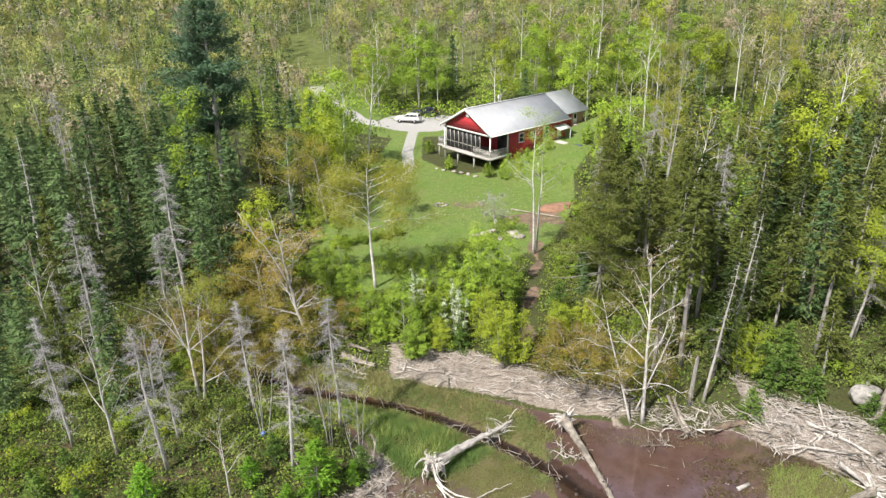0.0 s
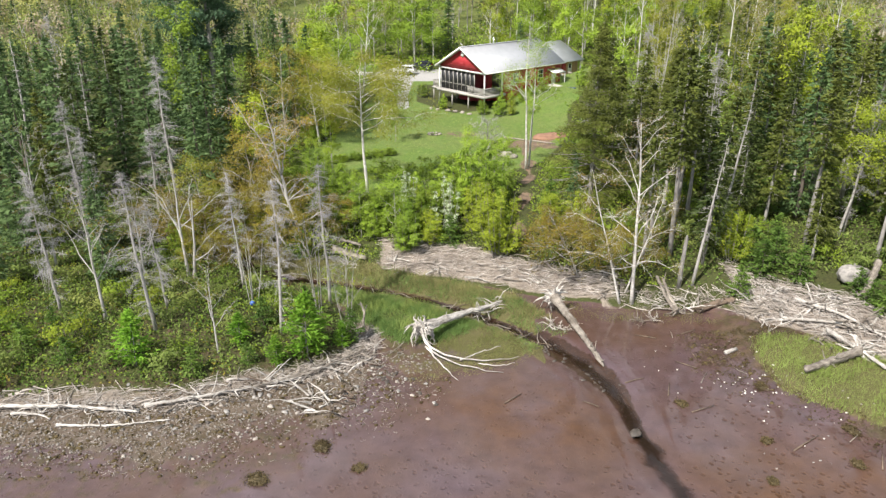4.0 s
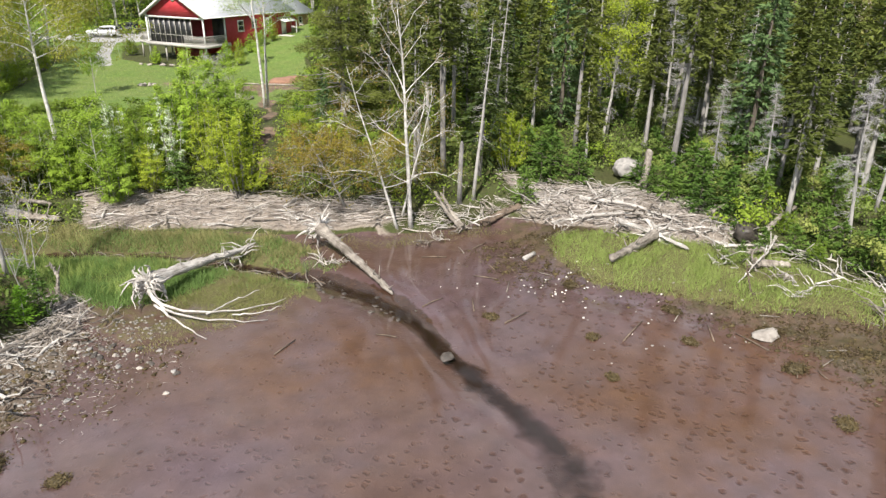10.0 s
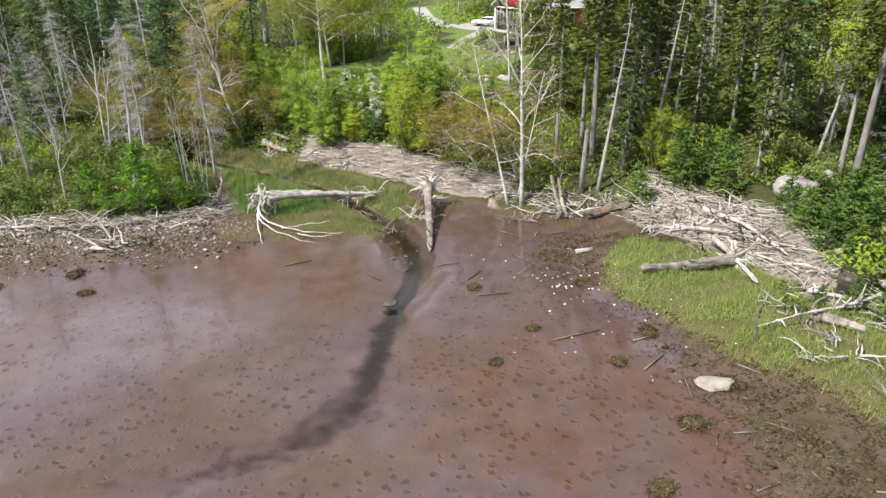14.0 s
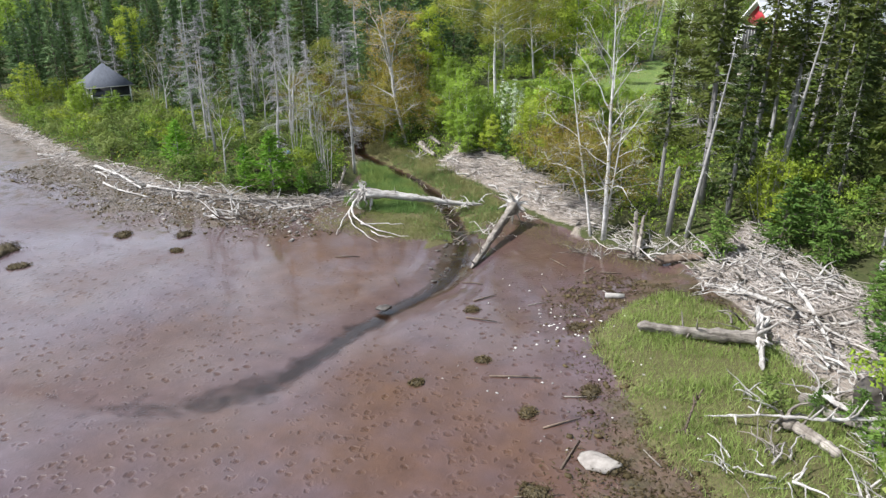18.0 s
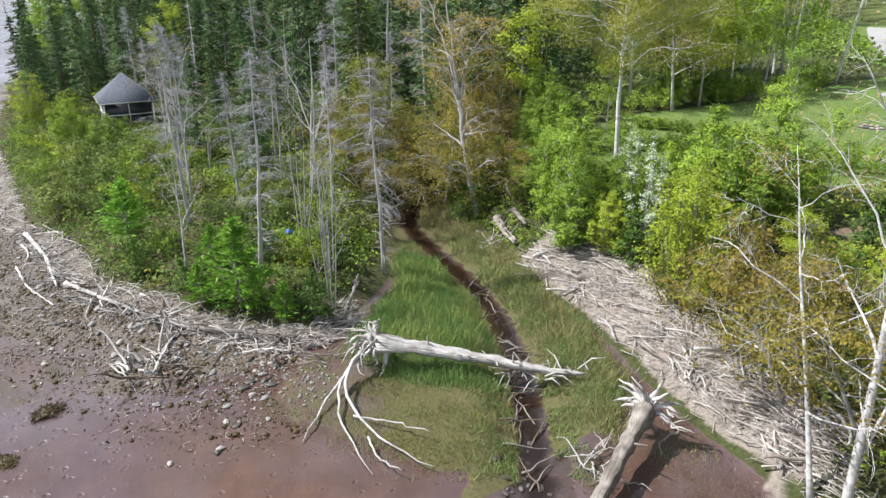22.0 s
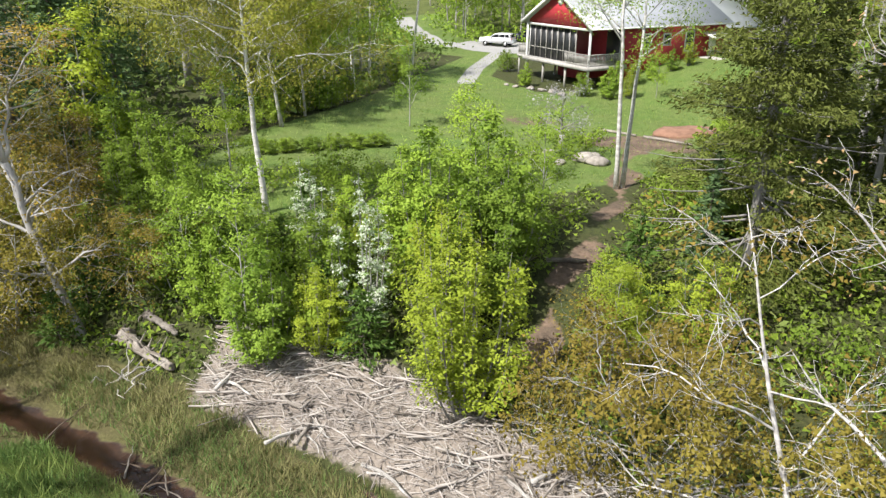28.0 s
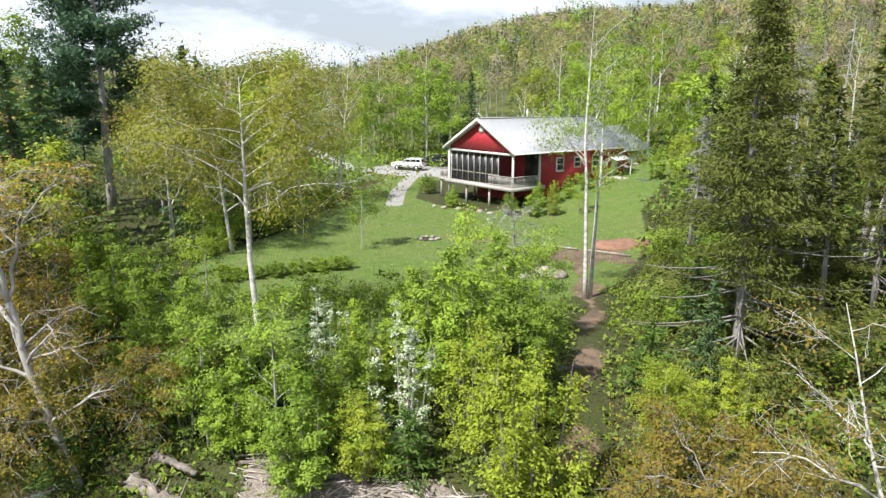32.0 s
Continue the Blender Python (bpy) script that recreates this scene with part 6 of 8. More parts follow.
# ---- cars ----
def car(name, paint, label, at, length=4.65, width=1.85, tall=1.68):
    ob = thing(name, label, "car", at=at)
    half = width / 2
    prof = [(-2.30, 0.45), (-2.32, 0.85), (-2.22, 1.02), (-1.15, 1.10), (-0.55, 1.12), (2.20, 1.12), (2.30, 0.95), (2.32, 0.45)]
    sx = length / 4.65
    body = Geo()
    lo = np.array([(x * sx, z) for x, z in prof])
    n = len(lo)
    rows = []
    for yy, zz, xx in ((-half, 0.0, 0.985), (-half * 0.97, 0.02, 1.0), (0, 0.05, 1.0), (half * 0.97, 0.02, 1.0), (half, 0.0, 0.985)):
        rows.append(np.column_stack([lo[:, 0] * xx, np.full(n, yy), lo[:, 1] + zz * (lo[:, 1] > 0.9)]))
    v = np.concatenate(rows)
    f = [[r * n + i, r * n + (i + 1) % n, (r + 1) * n + (i + 1) % n, (r + 1) * n + i] for r in range(4) for i in range(n)]
    body.add(v, f, [list(range(n))[::-1]], [list(range(4 * n, 5 * n))])
    part("body", body, paint, ob)
    cab = [(-0.95, 1.10), (-0.15, tall - 0.08), (0.3, tall), (1.55, tall), (2.0, tall - 0.1), (2.25, 1.10)]
    k = len(cab)
    cv = np.array([(x * sx, s * (half - 0.06 - 0.17 * (z - 1.1) / 0.58), z) for s in (-1, 1) for x, z in cab])
    part("cabin", Geo().add(cv, [[i, (i + 1) % k, k + (i + 1) % k, k + i] for i in range(k)], [list(range(k))[::-1]], [list(range(k, 2 * k))]), paint, ob)
    for s in (-1, 1):
        for x0, x1 in ((-0.55, 0.45), (0.52, 1.30), (1.37, 1.95)):
            q = [(x0 + (0.42 if x0 < 0 else 0), tall - 0.16), (x1 - (0.12 if x1 > 1.9 else 0), tall - 0.14), (x1, 1.17), (x0, 1.17)]
            ym = [half - 0.05 - 0.17 * (z - 1.1) / 0.58 for _, z in q]
            part("side_window", Geo().add([(x * sx, s * (yy + 0.012), z) for (x, z), yy in zip(q, ym)] + [(x * sx, s * (yy - 0.02), z) for (x, z), yy in zip(q, ym)], [[0, 1, 2, 3], [7, 6, 5, 4], [0, 4, 5, 1], [1, 5, 6, 2], [2, 6, 7, 3], [3, 7, 4, 0]]), GLASS, ob)
        for x in (-1.42, 1.42):
            wheel = part("wheel", Geo().tube([(x * sx, s * (half - 0.22), 0.34), (x * sx, s * (half + 0.01), 0.34)], [0.34, 0.34], 16), RUBBER, ob)
            part("rim", Geo().tube([(x * sx, s * (half - 0.01), 0.34), (x * sx, s * (half + 0.025), 0.34)], [0.21, 0.19], 10), ALLOY, wheel)
        part("tail_lamp", Geo().box((2.29 * sx, s * 0.72, 0.98), (0.08, 0.32, 0.18)), LAMP_RED, ob)
        part("headlight", Geo().box((-2.24 * sx, s * 0.68, 0.86), (0.12, 0.36, 0.16)), ALLOY, ob)
        part("mirror", Geo().box((-0.55 * sx, s * (half + 0.08), 1.16), (0.16, 0.2, 0.14)), paint, ob)
    part("rear_window", Geo().add([(2.00 * sx, -0.62, tall - 0.16), (2.00 * sx, 0.62, tall - 0.16), (2.24 * sx, 0.72, 1.18), (2.24 * sx, -0.72, 1.18), (2.05 * sx, -0.62, tall - 0.13), (2.05 * sx, 0.62, tall - 0.13), (2.29 * sx, 0.72, 1.18), (2.29 * sx, -0.72, 1.18)], [[4, 5, 6, 7], [3, 2, 1, 0], [0, 1, 5, 4], [2, 3, 7, 6], [1, 2, 6, 5], [3, 0, 4, 7]]), GLASS, ob)
    part("windscreen", Geo().add([(-0.90 * sx, -0.70, 1.15), (-0.90 * sx, 0.70, 1.15), (-0.2 * sx, 0.6, tall - 0.12), (-0.2 * sx, -0.6, tall - 0.12), (-0.95 * sx, -0.70, 1.17), (-0.95 * sx, 0.70, 1.17), (-0.25 * sx, 0.6, tall - 0.1), (-0.25 * sx, -0.6, tall - 0.1)], [[7, 6, 5, 4], [0, 1, 2, 3], [0, 4, 5, 1], [2, 6, 7, 3], [1, 5, 6, 2], [0, 3, 7, 4]]), GLASS, ob)
    part("bumper", Geo().box((2.3 * sx, 0, 0.55), (0.14, width - 0.1, 0.3)), paint, ob)
    part("rear_plate", Geo().box((2.36 * sx, 0, 0.75), (0.02, 0.5, 0.14)), WHITE, ob)
    return ob


car("white_suv", CAR_WHITE, "white SUV parked on the gravel apron", pose(-16.3, 91.3, ground_z(-16.3, 91.3), 0, 0, -14))
car("dark_suv", CAR_DARK, "dark grey SUV parked behind the white one", pose(-13.2, 96.6, ground_z(-13.2, 96.6), 0, 0, -10))

# ---- the gazebo on the point ----
GAZ_TURN = 79
gz0 = ground_z(-68.6, 8.8) - 0.25
gaz = thing("gazebo", "small open gazebo with slate-blue pyramid roof at the shore", "gazebo", at=pose(-68.6, 8.8, 0.15, 0, 0, GAZ_TURN))
part("roof", Geo().add([(-2.75, -2.75, 2.75), (2.75, -2.75, 2.75), (2.75, 2.75, 2.75), (-2.75, 2.75, 2.75), (0, 0, 5.35), (-2.75, -2.75, 2.6), (2.75, -2.75, 2.6), (2.75, 2.75, 2.6), (-2.75, 2.75, 2.6)],
                       [[0, 1, 4], [1, 2, 4], [2, 3, 4], [3, 0, 4]], [[0, 5, 6, 1], [1, 6, 7, 2], [2, 7, 8, 3], [3, 8, 5, 0], [8, 7, 6, 5]]), SHINGLE, gaz, "slate-blue shingled roof")
part("floor", Geo().box((0, 0, gz0 + 0.35), (4.8, 4.8, 0.15)), GREYWOOD, gaz)
for sx in (-1, 1):
    for sy in (-1, 1):
        part("post", Geo().box((sx * 2.3, sy * 2.3, (2.65 + gz0 - 0.3) / 2), (0.16, 0.16, 2.65 - gz0 + 0.3)), WHITE, gaz)
for k in range(4):
    t = Euler((0, 0, k * math.pi / 2)).to_matrix()
    part("screen_panel", Geo().box(np.array(t @ Vector((0, 2.3, (2.6 + gz0 + 0.4) / 2))), (4.4, 0.04, 2.2 - gz0), t), SCREEN, gaz)
    part("rail", Geo().box(np.array(t @ Vector((0, 2.34, gz0 + 1.15))), (4.4, 0.06, 0.1), t), WHITE, gaz)
    part("skirt", Geo().box(np.array(t @ Vector((0, 2.34, gz0 + 0.3))), (4.7, 0.05, 0.25), t), GREYWOOD, gaz)
    part("fascia", Geo().box(np.array(t @ Vector((0, 2.77, 2.67))), (5.5, 0.04, 0.10), t), GREYWOOD, gaz)
    part("mid_post", Geo().box(np.array(t @ Vector((0, 2.34, (2.6 + gz0) / 2))), (0.1, 0.1, 2.6 - gz0), t), WHITE, gaz)


# ---- driftwood ----
def zg(pts, lift=0.0):
    """Rest a polyline of (x, y, clearance) on the ground."""
    p = np.array(pts, float)
    p[:, 2] += height(p[:, :2]) + lift
    return p


def root_fan(ob, centre, way, rng, n, length, r0, mat, droop=0.12):
    """Splayed broken roots about the butt of a fallen tree, each a part."""
    way = np.asarray(way, float) / np.linalg.norm(way)
    for k in range(n):
        a = 2 * np.pi * (k + rng.random() * 0.7) / n
        u = np.cross(way, (0, 0, 1))
        u /= np.linalg.norm(u)
        w = np.cross(u, way)
        d = way * rng.uniform(-0.1, 0.7) + u * math.cos(a) + w * math.sin(a)
        d /= np.linalg.norm(d)
        l = length * rng.uniform(0.5, 1.2)
        p = [centre, centre + d * l * 0.4 + way * 0.05, centre + d * l * 0.75 + rng.normal(size=3) * 0.1 * l, centre + d * l + rng.normal(size=3) * 0.2 * l - np.array([0, 0, droop * l])]
        p = curve(p, 8, rng, 0.02 * l)
        p[:, 2] = np.maximum(p[:, 2], height(p[:, :2]) + 0.03)
        part("root", Geo().tube(p, np.linspace(r0 * rng.uniform(0.6, 1.1), 0.018, 8), 6), mat, ob, smooth=True)


def fallen(name, label, pts, r0, r1, mat, rng, fan=0, fan_len=1.0, stubs=5, group="fallen trees"):
    m, sides = 36, 18
    p = curve(zg(pts), m, rng, 0.016)
    ob = thing(name, label, "driftwood", group)
    rad = np.linspace(r0, r1, m) * (1 + 0.08 * np.sin(np.arange(m) * 1.1 + rng.random() * 6) + 0.05 * np.sin(np.arange(m) * 0.47 + rng.random() * 6))
    rad[:4] *= np.array([1.35, 1.25, 1.15, 1.06])
    rad[-2:] *= np.array([0.8, 0.35])
    g = Geo().tube(p, rad, sides)
    v = g.v[0].reshape(m, sides, 3)
    twist = np.arange(m)[:, None] * 0.06
    groove = 1 + 0.13 * np.sin(np.arange(sides)[None] * 1.05 + twist + rng.random() * 6) + 0.07 * np.sin(np.arange(sides)[None] * 2.45 - twist + rng.random() * 6) + 0.06 * rng.normal(size=(m, sides))
    g.v[0] = (p[:, None] + (v - p[:, None]) * groove[..., None]).reshape(-1, 3)
    part("trunk", g, mat, ob, smooth=True)
    if fan:
        root_fan(ob, p[0] + 0.0, p[0] - p[5], rng, fan, fan_len, r0 * (0.62 if fan > 20 else 0.5), DRIFT if fan > 20 else mat)
    for k in range(stubs):
        i = rng.integers(6, m - 2)
        d = rng.normal(size=3) + np.array([0, 0, 0.9])
        d /= np.linalg.norm(d)
        l = rng.uniform(0.2, 0.9)
        q = np.stack([p[i] + d * l * t + np.array([0, 0, 0.1 * l * t * t]) for t in (0, 0.5, 1)])
        q[:, 2] = np.maximum(q[:, 2], height(q[:, :2]) + 0.02)
        part("stub", Geo().tube(q, [0.06, 0.04, 0.015], 5), mat, ob)
    return ob


rng = np.random.default_rng(12)
log_a = fallen("fallen_spruce_log", "bleached fallen trunk with upturned roots on marsh grass", [(-11.75, 0.5, 1.2), (-10.4, 1.85, 1.05), (-8.6, 3.65, 0.85), (-7.0, 5.25, 0.75), (-5.75, 6.5, 0.28)], 0.33, 0.10, DRIFT, rng, 19, 1.0, 12)
for pts, r in (([(-11.9, 0.4, 1.2), (-12.0, -0.6, 0.85), (-11.0, -1.7, 0.45), (-8.8, -2.2, 0.2), (-6.6, -2.0, 0.25), (-5.4, -1.7, 0.3)], 0.09), ([(-11.9, 0.4, 1.0), (-11.8, -1.1, 0.6), (-9.9, -2.6, 0.2), (-7.8, -3.1, 0.12), (-6.6, -3.3, 0.06)], 0.08),
               ([(-11.7, -0.9, 0.5), (-10.6, -2.9, 0.2), (-9.6, -4.2, 0.06)], 0.08), ([(-9.4, -2.2, 0.2), (-7.6, -1.2, 0.35), (-6.6, -0.9, 0.45)], 0.05), ([(-8.2, -2.4, 0.2), (-6.8, -2.9, 0.3), (-5.8, -2.7, 0.4)], 0.045),
               ([(-12.0, 0.6, 1.2), (-12.5, 0.9, 1.6), (-12.4, 1.2, 1.85)], 0.14), ([(-11.4, 0.8, 1.0), (-11.2, 0.5, 0.5), (-11.1, 0.2, 0.0)], 0.17), ([(-11.9, 0.5, 1.1), (-12.3, 0.2, 0.6), (-12.5, 0.0, 0.0)], 0.16)):
    p = curve(zg(pts), 14, rng, 0.03)
    part("root", Geo().tube(p, np.linspace(r, 0.02, 14), 7), DRIFT, log_a, smooth=True)
for k in range(26):
    a = rng.uniform(0, 2 * math.pi)
    l = rng.uniform(0.4, 1.5)
    st = np.array([-11.9, 0.45, 1.05 + rng.normal() * 0.2])
    p = curve(zg([st, st + (math.cos(a) * l * 0.4, math.sin(a) * l * 0.4, rng.uniform(-0.2, 0.5)), st + (math.cos(a + 0.5) * l * 0.8, math.sin(a + 0.5) * l * 0.8, rng.uniform(-0.5, 0.5)), st + (math.cos(a + 0.9) * l, math.sin(a + 0.9) * l, rng.uniform(-0.65, 0.3))]), 9, rng, 0.03)
    p[:, 2] = np.maximum(p[:, 2], height(p[:, :2]) + 0.03)
    part("root", Geo().tube(p, np.linspace(rng.uniform(0.05, 0.13), 0.015, 9), 6), DRIFT, log_a, smooth=True)
for k in range(34):
    f = rng.random()
    c = np.array([-8.2 + 2.4 * f + rng.normal() * 0.2, 4.05 + 2.4 * f + rng.normal() * 0.2, 0])
    e = c + np.array([rng.normal() * 0.8, rng.normal() * 0.7, rng.uniform(-0.2, 1.0)])
    part("branch", Geo().tube(zg([c + (0, 0, 0.75 - 0.4 * f), (c + e) / 2 + (0, 0, 0.55), e + (0, 0, 0.25)]), [0.04, 0.03, 0.012], 4), DRIFT, log_a)
log_b = fallen("fallen_root_log", "grey fallen log with raised root plate lying over the mud", [(-2.0, 5.0, 1.35), (-1.55, 3.6, 1.1), (-0.75, 1.0, 0.6), (-0.05, -1.3, 0.22), (0.2, -2.3, 0.05)], 0.30, 0.14, DRIFT_GREY, rng, 26, 1.2, 9)
log_c = fallen("gnarled_log", "gnarled grey driftwood log lying in marsh grass", [(16.6, -3.2, 0.55), (15.6, -3.6, 0.42), (14.4, -4.1, 0.34), (13.2, -4.7, 0.34), (12.1, -5.2, 0.40)], 0.27, 0.23, DRIFT_GREY, rng, 24, 1.2, 8)
fallen("pale_log", "long pale driftwood log along the bank", [(-37.4, -7.2, 0.35), (-33, -7.1, 0.3), (-28.6, -7.6, 0.2)], 0.13, 0.06, DRIFT, rng, 6, 0.5, 4, "beach logs")
fallen("pale_log", "pale driftwood log along the bank", [(-28.4, -7.2, 0.3), (-24, -5.9, 0.3), (-19.4, -4.0, 0.2)], 0.11, 0.05, DRIFT, rng, 0, 0.5, 4, "beach logs")
fallen("pale_log", "pale driftwood log along the bank", [(-22.4, -5.3, 0.25), (-19, -3.6, 0.3), (-15.9, -0.9, 0.35)], 0.11, 0.05, DRIFT_GREY, rng, 5, 0.6, 4, "beach logs")
fallen("pale_log", "thin driftwood log on the shingle", [(-33.0, -8.6, 0.12), (-29.5, -8.7, 0.15), (-26.6, -8.2, 0.1)], 0.07, 0.03, DRIFT, rng, 0, 0.5, 3, "beach logs")
fallen("curved_stump", "grey curved dead stump at the bank edge", [(-16.0, 1.6, 0.0), (-16.2, 2.0, 0.8), (-16.1, 2.3, 1.6), (-16.4, 2.8, 2.2)], 0.11, 0.06, DRIFT_GREY, rng, 0, 0.6, 4)
fallen("upturned_log", "leaning grey log with tangled roots under the birch", [(7.2, 4.4, 0.25), (6.7, 5.4, 0.95), (6.1, 6.5, 1.7)], 0.15, 0.10, DRIFT_GREY, rng, 16, 1.0, 6)
fallen("dark_log", "dark rotten log at the foot of the bank", [(8.7, 4.4, 0.25), (10.2, 4.4, 0.22), (11.4, 4.1, 0.2)], 0.24, 0.2, ROOTWOOD, rng, 0, 0.6, 3)
fallen("leaning_log", "thick grey log propped against the bank beside a boulder", [(20.3, 3.0, 0.3), (21.4, 4.2, 1.0), (22.6, 5.6, 1.7)], 0.26, 0.22, DRIFT_GREY, rng, 8, 0.8, 2)
fallen("pale_log", "pale driftwood log on the wrack pile", [(15.6, 3.6, 0.3), (17.6, 0.6, 0.45), (19.4, -2.4, 0.35)], 0.11, 0.06, DRIFT, rng, 0, 0.6, 3, "beach logs")
fallen("pale_log", "pale driftwood log on the wrack pile", [(14.0, 1.8, 0.25), (16.8, 0.4, 0.3), (19.8, -1.6, 0.3)], 0.1, 0.05, DRIFT, rng, 5, 0.5, 3, "beach logs")
fallen("pale_log", "pale driftwood log at the grass edge", [(19.8, -5.6, 0.3), (22.2, -7.4, 0.3), (23.6, -10.2, 0.25)], 0.1, 0.05, DRIFT, rng, 6, 0.7, 4, "beach logs")
fallen("broken_plank_log", "broken weathered log under the shrubs", [(-19.9, 15.4, 0.4), (-18.5, 14.6, 0.36), (-16.9, 14.0, 0.2)], 0.27, 0.15, DRIFT_GREY, rng, 9, 0.7, 11, "beach logs")
fallen("broken_plank_log", "split weathered slab lying behind the broken log", [(-19.4, 16.2, 0.55), (-18.4, 15.7, 0.6), (-17.5, 15.3, 0.5)], 0.15, 0.11, DRIFT_GREY, rng, 5, 0.5, 2, "beach logs")
fallen("upturned_log", "grey split log propped beside the upturned one", [(7.4, 4.4, 0.2), (7.0, 5.5, 0.8), (6.6, 6.6, 1.4)], 0.14, 0.09, DRIFT_GREY, rng, 6, 0.7, 2)
fallen("pale_log", "straight pale barkless log propped on the wrack pile", [(15.9, -0.6, 0.75), (16.8, -3.0, 0.5), (17.6, -5.2, 0.2)], 0.14, 0.10, DRIFT, rng, 0, 0.5, 2, "beach logs")
fallen("thick_log", "thick grey log end buried in marsh grass", [(19.4, -8.4, 0.3), (20.4, -8.7, 0.25), (21.4, -9.1, 0.15)], 0.22, 0.17, DRIFT_GREY, rng, 8, 0.8, 2, "beach logs")
fallen("dead_sapling", "bare pale sapling fallen across the marsh grass", [(22.4, -6.9, 0.5), (20.6, -8.1, 0.75), (18.8, -9.0, 0.6), (17.0, -9.8, 0.15)], 0.07, 0.025, DRIFT, rng, 0, 0.5, 9, "beach logs")
fallen("pale_log", "grey log lying along the marsh bank", [(19.4, -6.4, 0.25), (20.8, -6.9, 0.3), (22.4, -7.4, 0.25)], 0.17, 0.13, DRIFT_GREY, rng, 0, 0.5, 3, "beach logs")
fallen("pale_log", "grey log running up under the trees", [(21.4, -2.6, 0.5), (22.8, -2.3, 0.6), (24.6, -2.0, 0.7)], 0.14, 0.11, DRIFT_GREY, rng, 0, 0.5, 3, "beach logs")
fallen("pale_log", "grey log running up under the trees", [(22.6, -5.9, 0.4), (24.2, -5.4, 0.5), (25.8, -5.0, 0.6)], 0.15, 0.12, DRIFT_GREY, rng, 0, 0.5, 3, "beach logs")
fallen("dark_roots", "small dark root stock with one upright stem in the marsh edge", [(16.8, -10.9, 0.1), (16.8, -10.6, 0.7), (16.95, -10.1, 1.5)], 0.05, 0.02, ROOTWOOD, rng, 12, 0.55, 2)
snag_post = solid("standing_snag", Geo().tube(zg([(8.1, 6.9, -0.3), (8.15, 6.95, 2.0), (8.25, 7.0, 4.0), (8.27, 7.02, 4.25)]), [0.19, 0.16, 0.14, 0.05], 9), BARK, "broken-off grey trunk standing on the bank", "snag", smooth=True)
chunk = solid("log_chunk", Geo().tube(zg([(8.6, -1.6, 0.12), (9.5, -1.25, 0.12)]), [0.15, 0.14], 9), DRIFT, "short pale log chunk on the mud", "driftwood", smooth=True)
for (x, y, a, l) in ((-6.3, -6.2, 40, 1.5), (3.6, -5.4, 70, 1.4), (5.0, -7.5, 20, 1.6), (-1.6, -6.8, 150, 1.0), (9.5, -11.0, 30, 2.2), (12.8, -12.6, 60, 1.6), (1.8, -4.2, 10, 1.3), (14.0, -14.0, 100, 1.8), (4.0, 1.2, 160, 1.5), (7.2, 1.6, 20, 1.2), (5.6, -2.6, 140, 1.4)):
    d = np.array([math.cos(radians(a)), math.sin(radians(a))]) * l / 2
    solid("mud_stick", Geo().tube(zg([(x - d[0], y - d[1], 0.03), (x, y, 0.06), (x + d[0], y + d[1], 0.05)]), [0.045, 0.04, 0.02], 5), ROOTWOOD, "dark wet stick lying on the mud", "driftwood", "mud sticks")


def in_wrack(p):
    """How thickly wrack lies at a place."""
    d = depth_in(p, SHORE)
    x, y = p.T
    beach = smooth((d - 0.1) / 0.9) * smooth((4.2 - d) / 1.2) * smooth((x + 16.2) / 1.6) * (x < 4) * (y > 4)
    middle = 0.34 * smooth((d + 0.3) / 0.5) * smooth((2.0 - d) / 0.8) * (x >= 4) * (x < 12)
    pile = smooth((d + 0.6) / 0.8) * smooth((5.6 - d) / 1.4) * (x >= 12) * (x < 23) * (0.12 + 0.88 * smooth((y + 5) / 3)) * (y > -12)
    spit = 0.42 * smooth((d + 1.6) / 0.8) * smooth((1.0 - d) / 0.5) * (x < -15) * (y < 3) * (x > -62)
    edge = 0.25 * smooth((d + 0.8) / 0.6) * smooth((2 - d) / 1) * (x > 22) * (y < -9) * (y > -30)
    return np.maximum.reduce([beach, middle, pile, spit, edge])


def wrack_points(n, rng):
    out = []
    while sum(len(o) for o in out) < n:
        p = np.concatenate([np.stack([rng.uniform(-20, 24, 3000), rng.uniform(-9, 17, 3000)], 1), np.stack([rng.uniform(-62, -15, 2200), rng.uniform(-10, 3, 2200)], 1), np.stack([rng.uniform(20, 34, 500), rng.uniform(-30, -8, 500)], 1)])
        out.append(p[rng.random(len(p)) < in_wrack(p)])
    p = np.concatenate(out)
    rng.shuffle(p)
    return p[:n]


def shore_angle(p):
    best, ang = np.full(len(p), 1e9), np.zeros(len(p))
    for a, b in zip(SHORE[:-1], SHORE[1:]):
        ab = b - a
        t = np.clip(((p - a) @ ab) / (ab @ ab), 0, 1)
        d = np.hypot(*(p - a - t[:, None] * ab).T)
        ang = np.where(d < best, math.atan2(ab[1], ab[0]), ang)
        best = np.minimum(best, d)
    return ang


rng = np.random.default_rng(21)
heap = Geo()
pts = wrack_points(3500, rng)
angs = shore_angle(pts) + rng.normal(size=len(pts)) * 0.75
hs = height(pts)
for (x, y), a, z in zip(pts, angs, hs):
    l = rng.choice([rng.uniform(0.25, 0.8), rng.uniform(0.7, 2.0)], p=[0.6, 0.4])
    r = 0.010 + 0.024 * l * rng.random()
    d = np.array([math.cos(a), math.sin(a), rng.normal() * 0.10]) * l / 2
    c = np.array([x, y, z + 0.03 + abs(rng.normal()) * 0.12])
    heap.tube([c - d, c + rng.normal(size=3) * 0.05 * l, c + d], [r, r * 0.85, r * 0.4], 4, False)
straw = Geo()
pts = wrack_points(16000, rng)
angs = shore_angle(pts) + rng.normal(size=len(pts)) * 0.9
